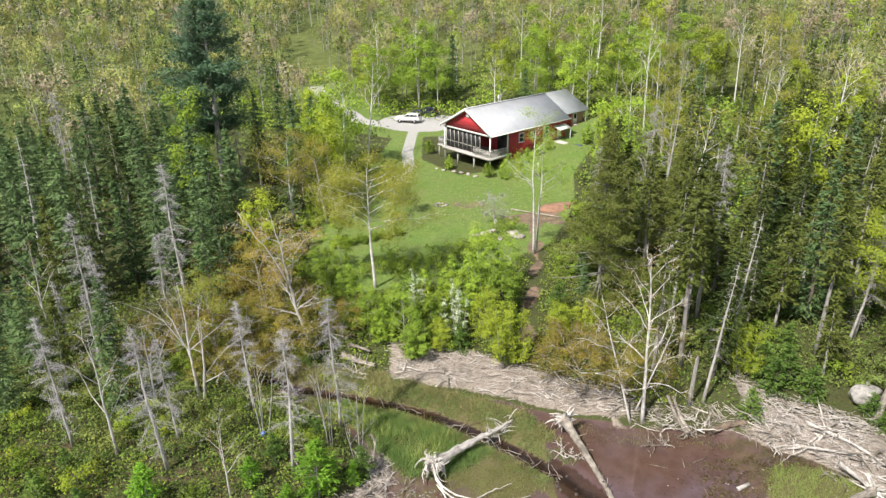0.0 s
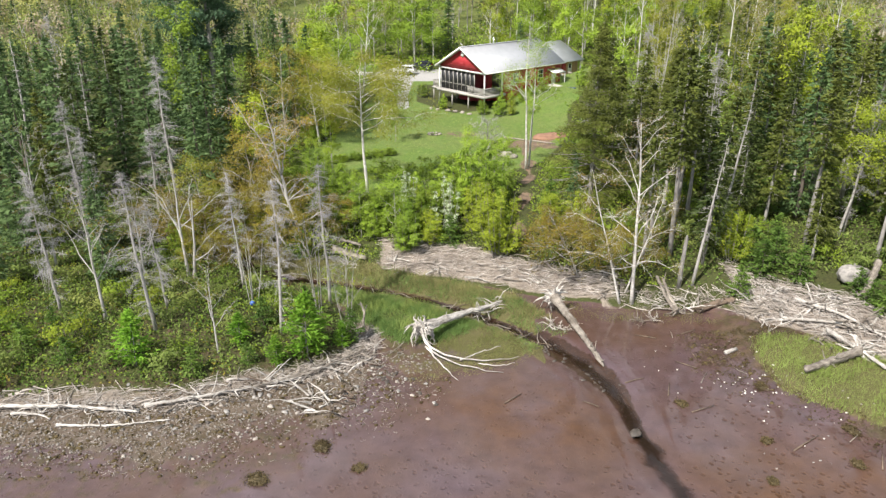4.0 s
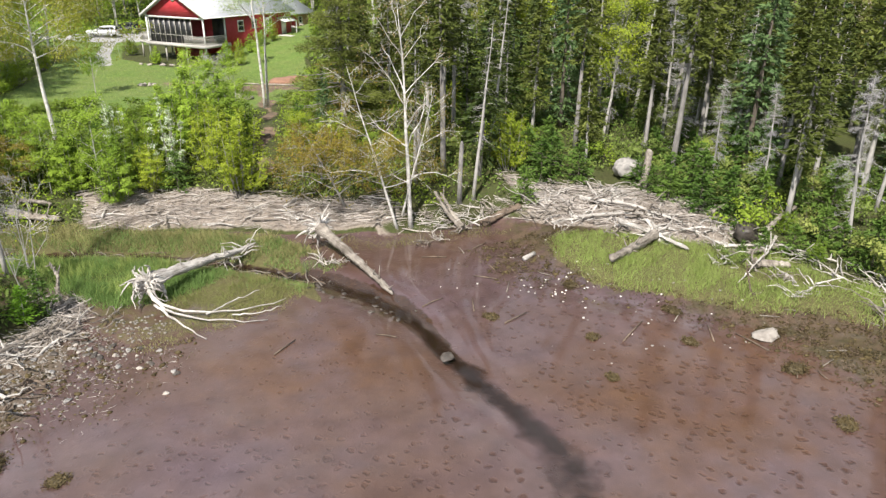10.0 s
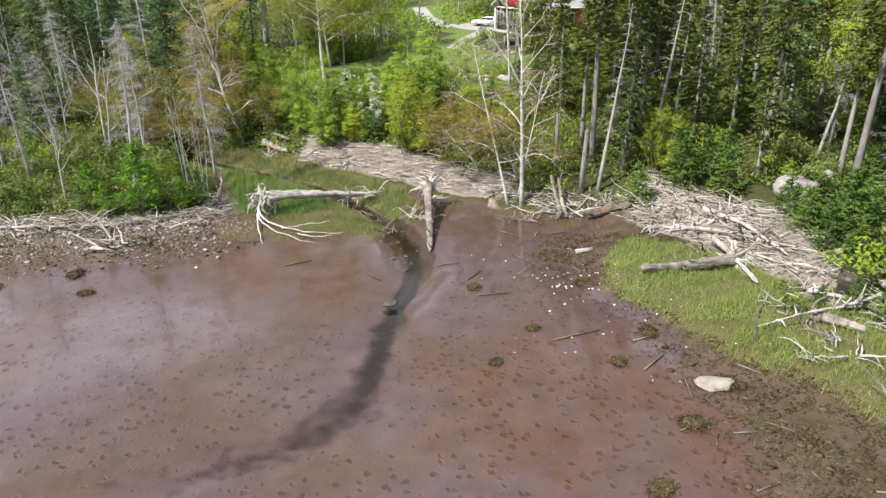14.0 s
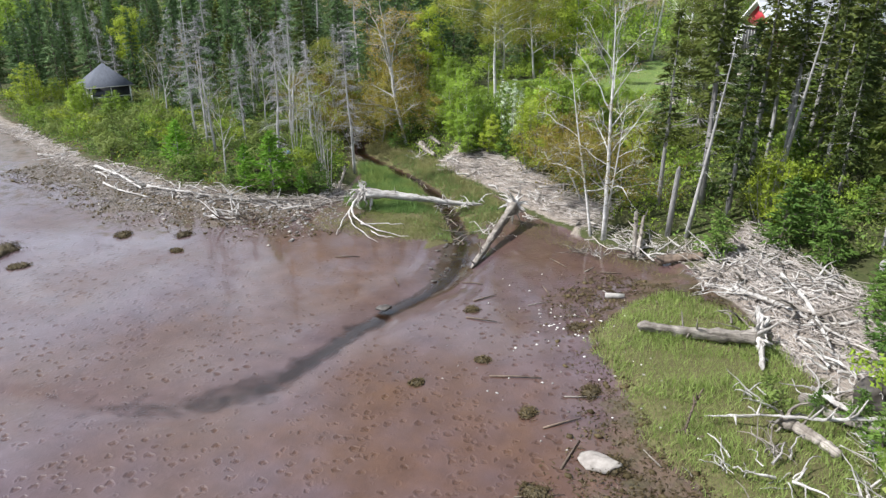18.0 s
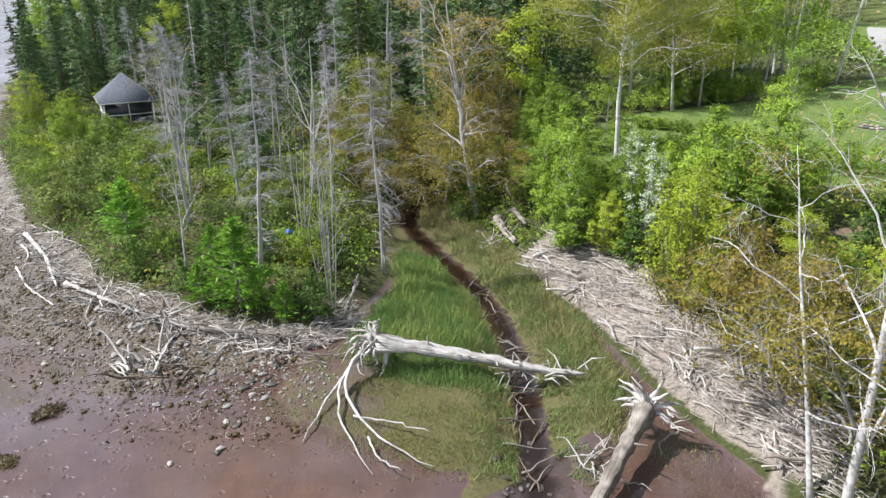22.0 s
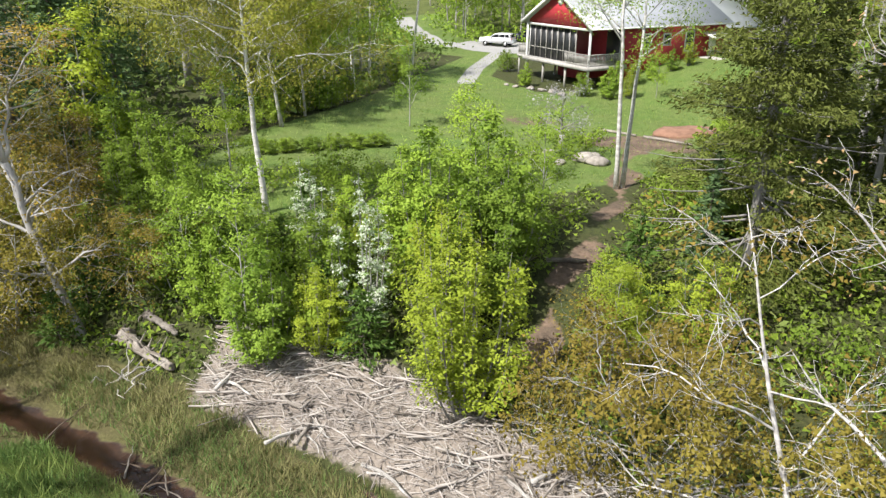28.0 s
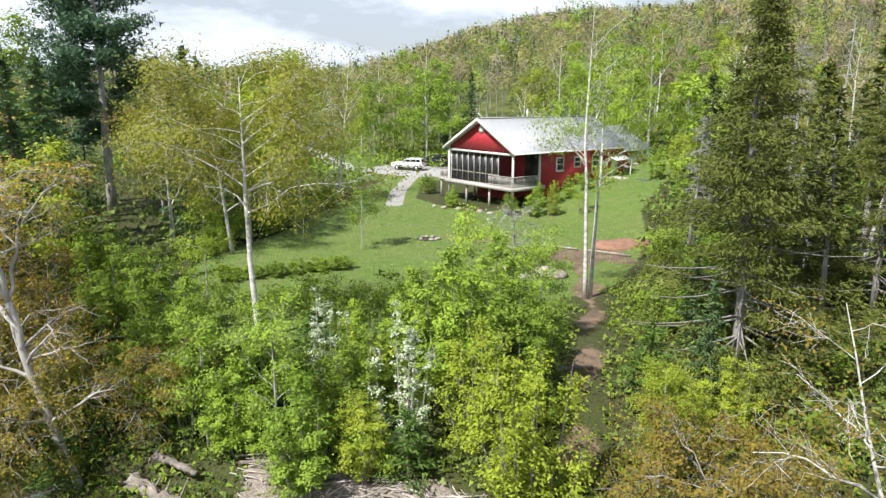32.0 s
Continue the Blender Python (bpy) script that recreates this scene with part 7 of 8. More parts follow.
c = np.column_stack([pts, height(pts) + 0.03 + np.abs(rng.normal(size=len(pts))) * 0.06])
straw.leaves(c, 0.5, rng, up=2.5, aspect=0.06, way=np.column_stack([np.cos(angs), np.sin(angs), rng.normal(size=len(pts)) * 0.12]))
wrack = thing("wrack_line", "matted straw and bleached driftwood sticks along the shore", "wrack", kind="stuff")
tagged(part("stick_mat", heap, STICK, wrack), kind="stuff")
tagged(part("straw_mat", straw, STICK, wrack), kind="stuff")
sticks = []
for k in range(5):
    r = np.random.default_rng(300 + k)
    l = 2.0
    p = curve([(-l / 2, 0, 0), (-0.3, r.normal() * 0.12, 0.06), (0.4, r.normal() * 0.12, 0.05), (l / 2, r.normal() * 0.2, 0.02)], 9, r, 0.015)
    g = Geo().tube(p, np.linspace(0.075, 0.03, 9) * (1 + 0.1 * r.normal(size=9)), 7)
    if k % 2:
        i = 4
        g.tube([p[i], p[i] + (0.25, 0.22, 0.12), p[i] + (0.5, 0.3, 0.16)], [0.03, 0.022, 0.01], 4)
    sticks.append(g.mesh("driftwood_stick", DRIFT if k < 3 else DRIFT_GREY, True))
pts = np.concatenate([wrack_points(165, rng), (lambda q: q[(q[:, 0] > -16) & (q[:, 0] < 3.5) & (q[:, 1] > 4)][:40])(wrack_points(900, rng))])
angs = np.degrees(shore_angle(pts) + rng.normal(size=len(pts)) * 0.9)
for (x, y), a in zip(pts, angs):
    ob = new("driftwood_stick", sticks[rng.integers(0, 5)])
    tagged(ob, "bleached driftwood stick lying in the wrack", "driftwood", "driftwood sticks")
    ob.matrix_basis = at_scale(x, y, ground_z(x, y) + 0.10, a, rng.choice([rng.uniform(0.25, 0.6), rng.uniform(0.6, 1.2)], p=[0.7, 0.3])) @ pose(0, 0, 0, 0, rng.normal() * 6, 0)

# tangles of upturned roots and broken boughs
TANGLES = ((17.4, 2.2, 1.0), (19.4, -1.2, 1.0), (21.2, -4.2, 0.9), (14.6, 3.4, 0.8), (9.6, 5.3, 0.9), (7.2, 5.9, 0.8), (-2.4, 9.0, 0.8), (-13.8, -0.6, 0.8), (-20.2, -4.4, 0.9), (-24.0, -5.6, 0.8), (-17.8, -2.9, 1.0), (22.6, -8.6, 0.9), (23.6, -13.0, 1.0), (22.9, -18.0, 1.0), (-1.8, 6.6, 0.7),
           (12.9, 1.6, 0.8), (-31.8, -6.8, 0.8), (-38.0, -7.6, 1.0), (-44.0, -7.0, 1.1), (26.0, -8.4, 1.1), (24.6, -16.0, 1.0), (16.4, -0.4, 0.8), (5.6, 6.4, 0.6), (-5.2, 10.6, 0.6), (15.6, 1.2, 1.5), (17.8, 0.2, 1.5), (16.6, 2.8, 1.4), (19.8, -3.4, 1.4), (14.0, 2.4, 1.2), (18.6, -7.6, 0.9), (20.2, -11.2, 1.0), (21.4, -15.0, 1.0), (8.4, 5.0, 1.2), (6.2, 5.6, 1.0), (4.2, 3.4, 0.7), (5.2, 3.5, 0.6), (20.0, -5.6, 1.1), (20.4, -5.2, 0.9), (-1.6, 2.4, 0.6), (-2.6, 2.9, 0.7), (12.0, 3.0, 1.2), (13.0, 4.2, 1.2), (14.8, 5.0, 1.2), (15.4, -1.4, 1.0), (18.0, 3.6, 1.1), (23.0, -10.6, 0.9), (19.6, -10.4, 0.7), (18.6, -12.2, 0.6), (-21.6, -4.9, 1.2), (-15.6, -2.0, 1.1), (-18.9, 13.4, 0.9), (-27.5, -6.3, 0.9), (-29.6, -6.9, 1.0), (-19.6, -3.6, 0.9), (-25.6, -6.0, 1.0), (-22.0, -4.6, 0.8), (-34.4, -7.2, 0.9), (-16.4, -1.6, 0.8), (-18.3, -6.7, 1.3), (-17.0, -6.0, 1.3), (-18.6, -6.2, 0.9))
for k, (x, y, s) in enumerate(TANGLES):
    r = np.random.default_rng(700 + k)
    mat = (DRIFT, DRIFT_GREY, DRIFT, ROOTWOOD)[k % 4] if x < -14 else (DRIFT, DRIFT_GREY, DRIFT)[k % 3]
    ob = thing("root_tangle", "bleached tangle of roots and broken boughs on the shore", "driftwood", "root tangles")
    c0 = np.array([x, y, ground_z(x, y) + 0.15])
    for j in range(11):
        a = r.uniform(0, 2 * np.pi)
        l = s * r.uniform(0.5, 1.9)
        d = np.array([math.cos(a), math.sin(a), r.uniform(-0.05, 0.75)])
        st = c0 + r.normal(size=3) * np.array([0.4, 0.4, 0.05]) * s
        p = curve([st, st + d * l * 0.4 + r.normal(size=3) * 0.08, st + d * l * 0.75 + r.normal(size=3) * 0.16, st + d * l + np.array([0, 0, -0.25 * l * r.random()])], 8, r, 0.02)
        p[:, 2] = np.maximum(p[:, 2], height(p[:, :2]) + 0.02)
        part("root", Geo().tube(p, np.linspace(0.055 * s * r.uniform(0.5, 1.3), 0.01, 8), 5, False), mat, ob, smooth=True)

# ---- marsh grass, undergrowth, seaweed ----
def poly_points(poly, n, rng, margin=0.0):
    lo, hi = poly.min(0), poly.max(0)
    p = rng.uniform(lo, hi, (n * 5, 2))
    d = depth_in(p, poly) + margin
    p = p[(d > 0) & (rng.random(len(p)) < 0.25 + smooth(d / 1.0))]
    return p[:n]


def blades(poly, n, tall, mat, name, label, seed, aspect=0.07):
    rng = np.random.default_rng(seed)
    p = poly_points(poly, n, rng, 0.25)
    p = p[line_dist(p, CREEK) > 0.62 + 0.3 * waves(p, 0.7, seed)]
    patch = 0.75 + 0.45 * waves(p, 1.3, seed)
    hgt = tall * np.clip(patch, 0.35, 1.4)
    way = np.column_stack([rng.normal(size=(len(p), 2)) * 0.35 + 0.15 * np.stack([waves(p, 2.0, 1), waves(p, 2.3, 4)], 1), np.full(len(p), 1.0)])
    c = np.column_stack([p, height(p)]) + way * (hgt * 0.42)[:, None]
    g = Geo()
    for lo, hi in ((0, 0.7), (0.7, 1.1), (1.1, 9)):
        m = (hgt / tall >= lo) & (hgt / tall < hi)
        if m.any():
            g.leaves(c[m], tall * (0.55 if hi < 1 else 0.9 if hi < 2 else 1.2), rng, up=0.0, aspect=aspect, way=way[m])
    return solid(name, g, mat, label, "grass", kind="stuff")


blades(np.array([(-21.5, 8.8), (-19.2, 10.2), (-14, 8.3), (-10.8, 6.0), (-8.6, 4.4), (-7.4, 3.2), (-9, 1.5), (-11, 0.2), (-13.6, 0.2), (-15.2, 2), (-18, 6)], float), 17000, 0.55, MARSH_DEEP, "creek_marsh_grass", "deep green marsh grass beside the creek", 31)
blades(np.array([(-11.5, 0.4), (-8, 1.6), (-4.8, 1.4), (-4, 0.1), (-5.5, -1.6), (-8.2, -2.5), (-10.8, -3.4)], float), 5200, 0.28, MARSH_OLIVE, "short_marsh_grass", "thin olive marsh grass around the fallen trunk", 36)
blades(np.array([(-21.0, 8.6), (-19, 9.8), (-14, 8.0), (-11.2, 5.8), (-9.4, 4.2), (-12, 1.2), (-15, 2.2), (-17.8, 6)], float), 3200, 0.85, MARSH, "tall_marsh_tufts", "taller light green tufts in the creek marsh", 40, 0.05)
blades(np.array([(-15.5, 9.2), (-11.5, 7.0), (-8.4, 4.4), (-5.2, 2.2), (-6.2, 1.2), (-9.6, 3.6), (-12.4, 5.8), (-16.5, 8.0)], float), 3800, 0.5, MARSH_DRY, "brown_creek_grass", "brownish old grass along the creek's edge", 42)
blades(GRASS_B, 24000, 0.42, MARSH, "shore_marsh_grass", "light green marsh grass on the muddy shore", 32)
blades(GRASS_C, 5000, 0.42, MARSH_DEEP, "bank_marsh_grass", "green tufts of marsh grass on the creek bank", 37)
blades(GRASS_C, 7000, 0.5, MARSH_DRY, "dry_marsh_grass", "dull olive marsh grass between creek and wrack", 33)
blades(np.array([(-12.5, -4.6), (-6, -2.6), (-3.4, 0.4), (-5, 1.0), (-9, -1.6), (-13, -2.6)], float), 3500, 0.25, MARSH_DRY, "trampled_marsh_grass", "flattened yellowish grass at the mud's edge", 34)
blades(np.array([(-28, 13.6), (-20.5, 11.9), (-18, 13.0), (-22, 15.6), (-27, 17.2)], float), 5000, 0.45, MARSH_DRY, "inlet_grass", "olive grass at the head of the creek", 38)
bank_rng = np.random.default_rng(39)
cd = CREEK[3:10]
seg = bank_rng.integers(0, len(cd) - 1, 9000)
bf = bank_rng.random((9000, 1))
bp = cd[seg] * (1 - bf) + cd[seg + 1] * bf
bn = (cd[seg + 1] - cd[seg])[:, ::-1] * np.array([-1, 1])
bn = bn / np.linalg.norm(bn, axis=1, keepdims=True)
bo = (0.66 + np.abs(bank_rng.normal(size=9000)) * 0.75) * bank_rng.choice([-1, 1], 9000)
bp = bp + bn * bo[:, None]
bp = bp[(waves(bp, 0.8, 3) > -0.25) & (line_dist(bp, CREEK) > 0.6)]
lean_out = np.column_stack([bank_rng.normal(size=(len(bp), 2)) * 0.5, np.ones(len(bp))])
for half, (mt, nm, lab) in enumerate(((MARSH_DRY, "bank_dry_grass", "brownish dry grass overhanging the creek"), (MARSH_DEEP, "bank_green_grass", "green grass tufts overhanging the creek"))):
    sel = slice(half, None, 2)
    solid(nm, Geo().leaves(np.column_stack([bp, height(bp) + 0.12])[sel], 0.36, bank_rng, up=0.0, aspect=0.09, way=lean_out[sel]), mt, lab, "grass", kind="stuff")
for k in range(36):
    i = bank_rng.integers(0, len(cd) - 1)
    x, y = cd[i] + (cd[i + 1] - cd[i]) * bank_rng.random() + bank_rng.normal(size=2) * 0.4
    a, l = bank_rng.uniform(0, math.pi), bank_rng.uniform(0.8, 2.4)
    d = np.array([math.cos(a), math.sin(a)]) * l / 2
    p = curve(zg([(x - d[0], y - d[1], 0.05), (x, y, 0.22), (x + d[0], y + d[1], 0.08)]), 7, bank_rng, 0.03)
    solid("creek_stick", Geo().tube(p, np.linspace(0.04, 0.012, 7), 5), (ROOTWOOD, DRIFT_GREY)[k % 2], ("dark wet branch lying across the creek", "grey dead branch lying across the creek")[k % 2], "driftwood", "creek sticks")
blades(np.array([(-2, 7), (4, 5.2), (9, 4.6), (10, 2.5), (4, 3.2), (-1.5, 4.2)], float), 1800, 0.3, MARSH_DRY, "sparse_shore_grass", "sparse dull grass below the wrack", 35)

rng = np.random.default_rng(41)
def clumps(n, xs, ys, keep, size, per, spread):
    p = np.stack([rng.uniform(*xs, n * 4), rng.uniform(*ys, n * 4)], 1)
    p = p[keep(p)][:n]
    z = height(p)
    c = np.repeat(np.column_stack([p, z]), per, 0)
    m = len(c)
    top = np.repeat(rng.uniform(0.25, 1.0, len(p)), per)
    c = c + rng.normal(size=(m, 3)) * np.array([spread, spread, 0]) + np.array([0, 0, 1])[None] * (np.abs(rng.normal(size=m)) * 0.45 * top + 0.08)[:, None]
    return c


def wooded(p, lo=1.2):
    return (depth_in(p, SHORE) > lo) & (in_wrack(p) < 0.15) & (depth_in(p, LAWN) < -0.6) & (line_dist(p, CREEK) > 1.8) & (line_dist(p, DRIVE) > 3.5) & (line_dist(p, TRAIL) > 1.0) & (np.hypot(p[:, 0] - 20.9, p[:, 1] - 5.0) > 2.6)


cover = thing("undergrowth", "low ferns, saplings and brush under the trees", "undergrowth", kind="stuff")
sets = ((900, (-92, -56), (-4, 26), 0.24, 9, 0.4, SHRUB), (160, (-92, -56), (-4, 22), 0.22, 8, 0.4, LEAF_OCHRE), (200, (-92, -56), (-4, 22), 0.22, 9, 0.4, FIR_YOUNG), (3000, (-62, -15), (-6, 24), 0.20, 11, 0.32, SHRUB), (900, (-62, -15), (-6, 24), 0.19, 9, 0.32, LEAF_DEEP), (330, (-62, -15), (-6, 16), 0.17, 8, 0.3, LEAF_OCHRE), (1100, (-66, -15), (-6, 18), 0.19, 9, 0.3, FIR_YOUNG),
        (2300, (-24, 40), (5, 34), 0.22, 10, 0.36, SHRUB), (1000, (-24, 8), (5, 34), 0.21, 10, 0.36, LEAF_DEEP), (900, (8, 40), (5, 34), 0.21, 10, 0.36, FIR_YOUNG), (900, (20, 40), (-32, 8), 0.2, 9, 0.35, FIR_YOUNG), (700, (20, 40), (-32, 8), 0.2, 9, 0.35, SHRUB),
        (1900, (5, 60), (30, 100), 0.48, 7, 0.7, SHRUB), (1500, (5, 60), (30, 100), 0.48, 7, 0.7, LEAF), (2000, (-95, -20), (20, 100), 0.5, 7, 0.8, SHRUB), (1500, (-60, 50), (84, 125), 0.5, 10, 0.8, LEAF))
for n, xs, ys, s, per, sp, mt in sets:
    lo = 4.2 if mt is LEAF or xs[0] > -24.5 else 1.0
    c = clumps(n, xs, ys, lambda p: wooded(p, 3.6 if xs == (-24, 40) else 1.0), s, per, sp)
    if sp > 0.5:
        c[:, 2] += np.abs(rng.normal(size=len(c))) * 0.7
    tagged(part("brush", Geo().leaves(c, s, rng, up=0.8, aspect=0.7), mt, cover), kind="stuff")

lawn_pts = poly_points(LAWN, 9000, rng)
lc = np.column_stack([lawn_pts, height(lawn_pts) + 0.05])
g = Geo().leaves(lc, 0.28, rng, up=0.0, aspect=0.16, way=np.tile([0, 0, 1.0], (len(lc), 1)) + rng.normal(size=(len(lc), 3)) * 0.4)
solid("lawn_grass", g, MARSH, "tufts of rough mown lawn grass", "grass", kind="stuff")

WEED_MAT = plain("matted_seaweed", (0.030, 0.024, 0.012), (0.13, 0.10, 0.05), 5.0, 0.75, bump=0.8, fine=14.0)
WEEDS = ((-23.4, -19.6, 1.6), (-20, -19.8, 0.7), (-25.4, -20.7, 0.9), (-17.9, -22.3, 0.8), (-15.2, -12.4, 0.5), (-20.4, -13.2, 0.8), (-17.4, -10.6, 0.7), (7.5, -10.6, 0.45), (15.4, -13.6, 0.8), (14.2, -16.4, 0.7),
         (6.4, -13.8, 0.4), (12.6, -10.0, 0.6), (11.4, -12.8, 0.5), (9.4, -5.6, 0.6), (3.9, -6.9, 0.5), (13.0, -20.0, 0.6))
for x, y, s in WEEDS:
    r = np.random.default_rng(int(abs(x * 100 + y * 7)))
    v, f = BALL3
    lump = np.array([noise.noise(Vector((p[0] * 3 + x, p[1] * 3 + y, p[2] * 3))) + 0.6 * noise.noise(Vector((p[0] * 8 + x, p[1] * 8, p[2] * 8 + y))) for p in v])
    wide = np.array([noise.noise(Vector((p[0] * 1.6 + x, p[1] * 1.6 + y, 0))) for p in v])
    body = v * (1 + 0.28 * lump + 0.45 * wide)[:, None] * np.array([0.66 * s, 0.52 * s, 0.20 * s])
    clump = thing("seaweed_clump", "dark brown seaweed clump on the mud flat", "seaweed", "seaweed clumps", at=pose(x, y, ground_z(x, y), 0, 0, r.uniform(0, 180)))
    part("mat", Geo().add(body, f), WEED_MAT, clump, smooth=True)
    n = int(1500 * s)
    c = body[r.integers(0, len(body), n)] * np.array([1.12, 1.12, 1]) + r.normal(size=(n, 3)) * np.array([0.13, 0.13, 0.03]) * s + np.array([0, 0, 0.02])
    c = c[c[:, 2] > 0]
    tagged(part("fronds", Geo().leaves(c, 0.12, r, up=1.2, aspect=0.35), WEED, clump), kind="stuff")

# thin scum of rotting weed, bark and twigs on the upper mud
rng = np.random.default_rng(47)
sp = np.stack([rng.uniform(5, 21, 150000), rng.uniform(-24, 1.5, 150000)], 1)
sd = -depth_in(sp, SHORE)
lay = smooth((10.5 - sd) / 4) * smooth((sd - 0.3) / 0.8) * (depth_in(sp, GRASS_B) < 0.4) * smooth((sp[:, 0] - 5) / 3) * np.clip(0.28 + 0.75 * waves(sp, 0.75, 2) * waves(sp, 1.9, 5) + 0.3 * waves(sp, 0.4, 7), 0, 1)
sp = sp[rng.random(len(sp)) < lay][:14000]
litter = thing("shore_litter", "dark rotting weed, bark and twigs strewn on the upper mud", "litter", kind="stuff")
half_n = len(sp) * 3 // 4
lc = np.column_stack([sp, height(sp) + 0.012 + np.abs(rng.normal(size=len(sp))) * 0.02])
tagged(part("weed_litter", Geo().leaves(lc[:half_n], 0.15, rng, up=2.2, aspect=0.45), WEED, litter), kind="stuff")
tw = rng.normal(size=(len(sp) - half_n, 3)) * np.array([1, 1, 0.06])
tagged(part("twig_litter", Geo().leaves(lc[half_n:], 0.3, rng, up=1.5, aspect=0.07, way=tw), ROOTWOOD, litter), kind="stuff")
lp = np.stack([rng.uniform(-44, -10, 90000), rng.uniform(-13, 3, 90000)], 1)
ld = -depth_in(lp, SHORE)
lay = smooth((9 - ld) / 5) * smooth((ld + 0.2) / 0.6) * (depth_in(lp, GRASS_A) < 0.1) * np.clip(0.3 + 0.7 * waves(lp, 0.9, 1) * waves(lp, 2.3, 4) + 0.3 * waves(lp, 0.45, 9), 0, 1)
lp = lp[rng.random(len(lp)) < lay][:12000]
half_l = len(lp) * 2 // 3
lc = np.column_stack([lp, height(lp) + 0.012 + np.abs(rng.normal(size=len(lp))) * 0.02])
tagged(part("weed_litter", Geo().leaves(lc[:half_l], 0.14, rng, up=2.2, aspect=0.5), WEED, litter), kind="stuff")
tw = rng.normal(size=(len(lp) - half_l, 3)) * np.array([1, 1, 0.06])
tagged(part("twig_litter", Geo().leaves(lc[half_l:], 0.3, rng, up=1.5, aspect=0.07, way=tw), STICK, litter), kind="stuff")
clods = Geo()
for x, y in np.concatenate([sp[rng.integers(0, len(sp), 420)], lp[rng.integers(0, len(lp), 520)]]):
    s = rng.uniform(0.05, 0.17)
    v = BALL1[0] * (1 + 0.35 * rng.normal(size=(len(BALL1[0]), 1))) * np.array([s, s * rng.uniform(0.6, 1), s * 0.5])
    clods.add(v + (x, y, ground_z(x, y) + s * 0.1), BALL1[1])
tagged(part("mud_clods", clods, WEED, litter), kind="stuff")
for k in range(30):
    x, y = sp[rng.integers(0, len(sp))]
    a, l = rng.uniform(0, math.pi), rng.uniform(0.5, 1.7)
    d = np.array([math.cos(a), math.sin(a)]) * l / 2
    solid("mud_stick", Geo().tube(zg([(x - d[0], y - d[1], 0.03), (x + rng.normal() * 0.06, y, 0.06), (x + d[0], y + d[1], 0.05)]), [0.03, 0.025, 0.012], 5), (ROOTWOOD, DRIFT_GREY)[k % 2], ("dark wet stick lying on the mud", "grey stick lying on the muddy shore")[k % 2], "driftwood", "mud sticks")

# ---- stones ----
solid("boulder", rock_geo(3, (1.5, 1.0, 0.85), base=BALL3), STONE, "big pale grey boulder under the trees", "boulder", smooth=True, at=pose(20.9, 5.6, ground_z(20.9, 5.6) + 0.6, 0, 0, 20))
solid("boulder", rock_geo(4, (0.8, 0.7, 0.75), base=BALL3), STONE_DARK, "dark boulder among young firs", "boulder", smooth=True, at=pose(21.6, -5.5, ground_z(21.6, -5.5) + 0.45, 0, 0, 70))
solid("flat_rock", rock_geo(11, (0.8, 0.55, 0.2), 0.3, base=BALL3), STONE_PALE, "flat pale rock on the mud", "rock", at=pose(15.0, -13.8, ground_z(15.0, -13.8) + 0.12, 0, 0, 10))
solid("channel_rock", rock_geo(6, (0.42, 0.3, 0.14), base=BALL3), STONE_DARK, "grey-brown rock in the muddy channel", "rock", smooth=True, at=pose(0.35, -9.7, 0.02, 0, 0, 40))
protos = [rock_geo(50 + k, (1, 0.72, 0.42), 0.45, base=BALL2).mesh("beach_stone", (STONE_PALE, STONE, STONE_DARK)[k % 3], False) for k in range(6)]
rng = np.random.default_rng(61)
for k in range(330):
    if k >= 270:
        f = rng.uniform(0, 1)
        x, y = -16 + 14 * f + rng.normal() * 0.35, 9.6 - 9.6 * f + rng.normal() * 0.35
        s = rng.uniform(0.05, 0.14)
        m = protos[rng.choice([2, 5])]
    elif k >= 150:
        x, y = rng.uniform(-30, -11), 0.0
        y = float(np.interp(x, (-30, -20, -15, -11), (-7.2, -4.8, -2.2, -4.6))) - abs(rng.normal()) * 1.3
        s = rng.uniform(0.07, 0.26)
        m = protos[rng.choice([0, 1, 2, 4, 5])]
    elif k < 70:
        x, y = rng.uniform(5, 16), rng.uniform(-14, 0)
        s = rng.uniform(0.03, 0.09)
        m = protos[rng.choice([0, 1, 4, 2])]
    elif k < 120:
        x, y = rng.uniform(-36, -13), rng.uniform(-11.5, -4.5)
        s = rng.uniform(0.07, 0.2)
        m = protos[rng.integers(0, 6)]
    else:
        f = rng.uniform(0, 1)
        x, y = -5 + 5.4 * f + rng.normal() * 0.6, 2.6 - 8 * f + rng.normal() * 0.6
        s = rng.uniform(0.08, 0.2)
        m = protos[rng.choice([2, 5])]
    ob = tagged(new("beach_stone", m), ("pale" if m.materials[0] is STONE_PALE else "grey" if m.materials[0] is STONE else "dark wet") + " stone lying on the mud", "stone", "beach stones")
    ob.matrix_basis = at_scale(x, y, ground_z(x, y) + s * 0.15, rng.uniform(0, 360), s)
SHELL = plain("white_shell", (0.55, 0.53, 0.48), (0.78, 0.76, 0.70), 6.0, 0.6, bump=0.2)
shell_mesh = rock_geo(71, (1, 0.7, 0.35), 0.35, base=BALL1).mesh("shell", SHELL)
shell_rng = np.random.default_rng(72)
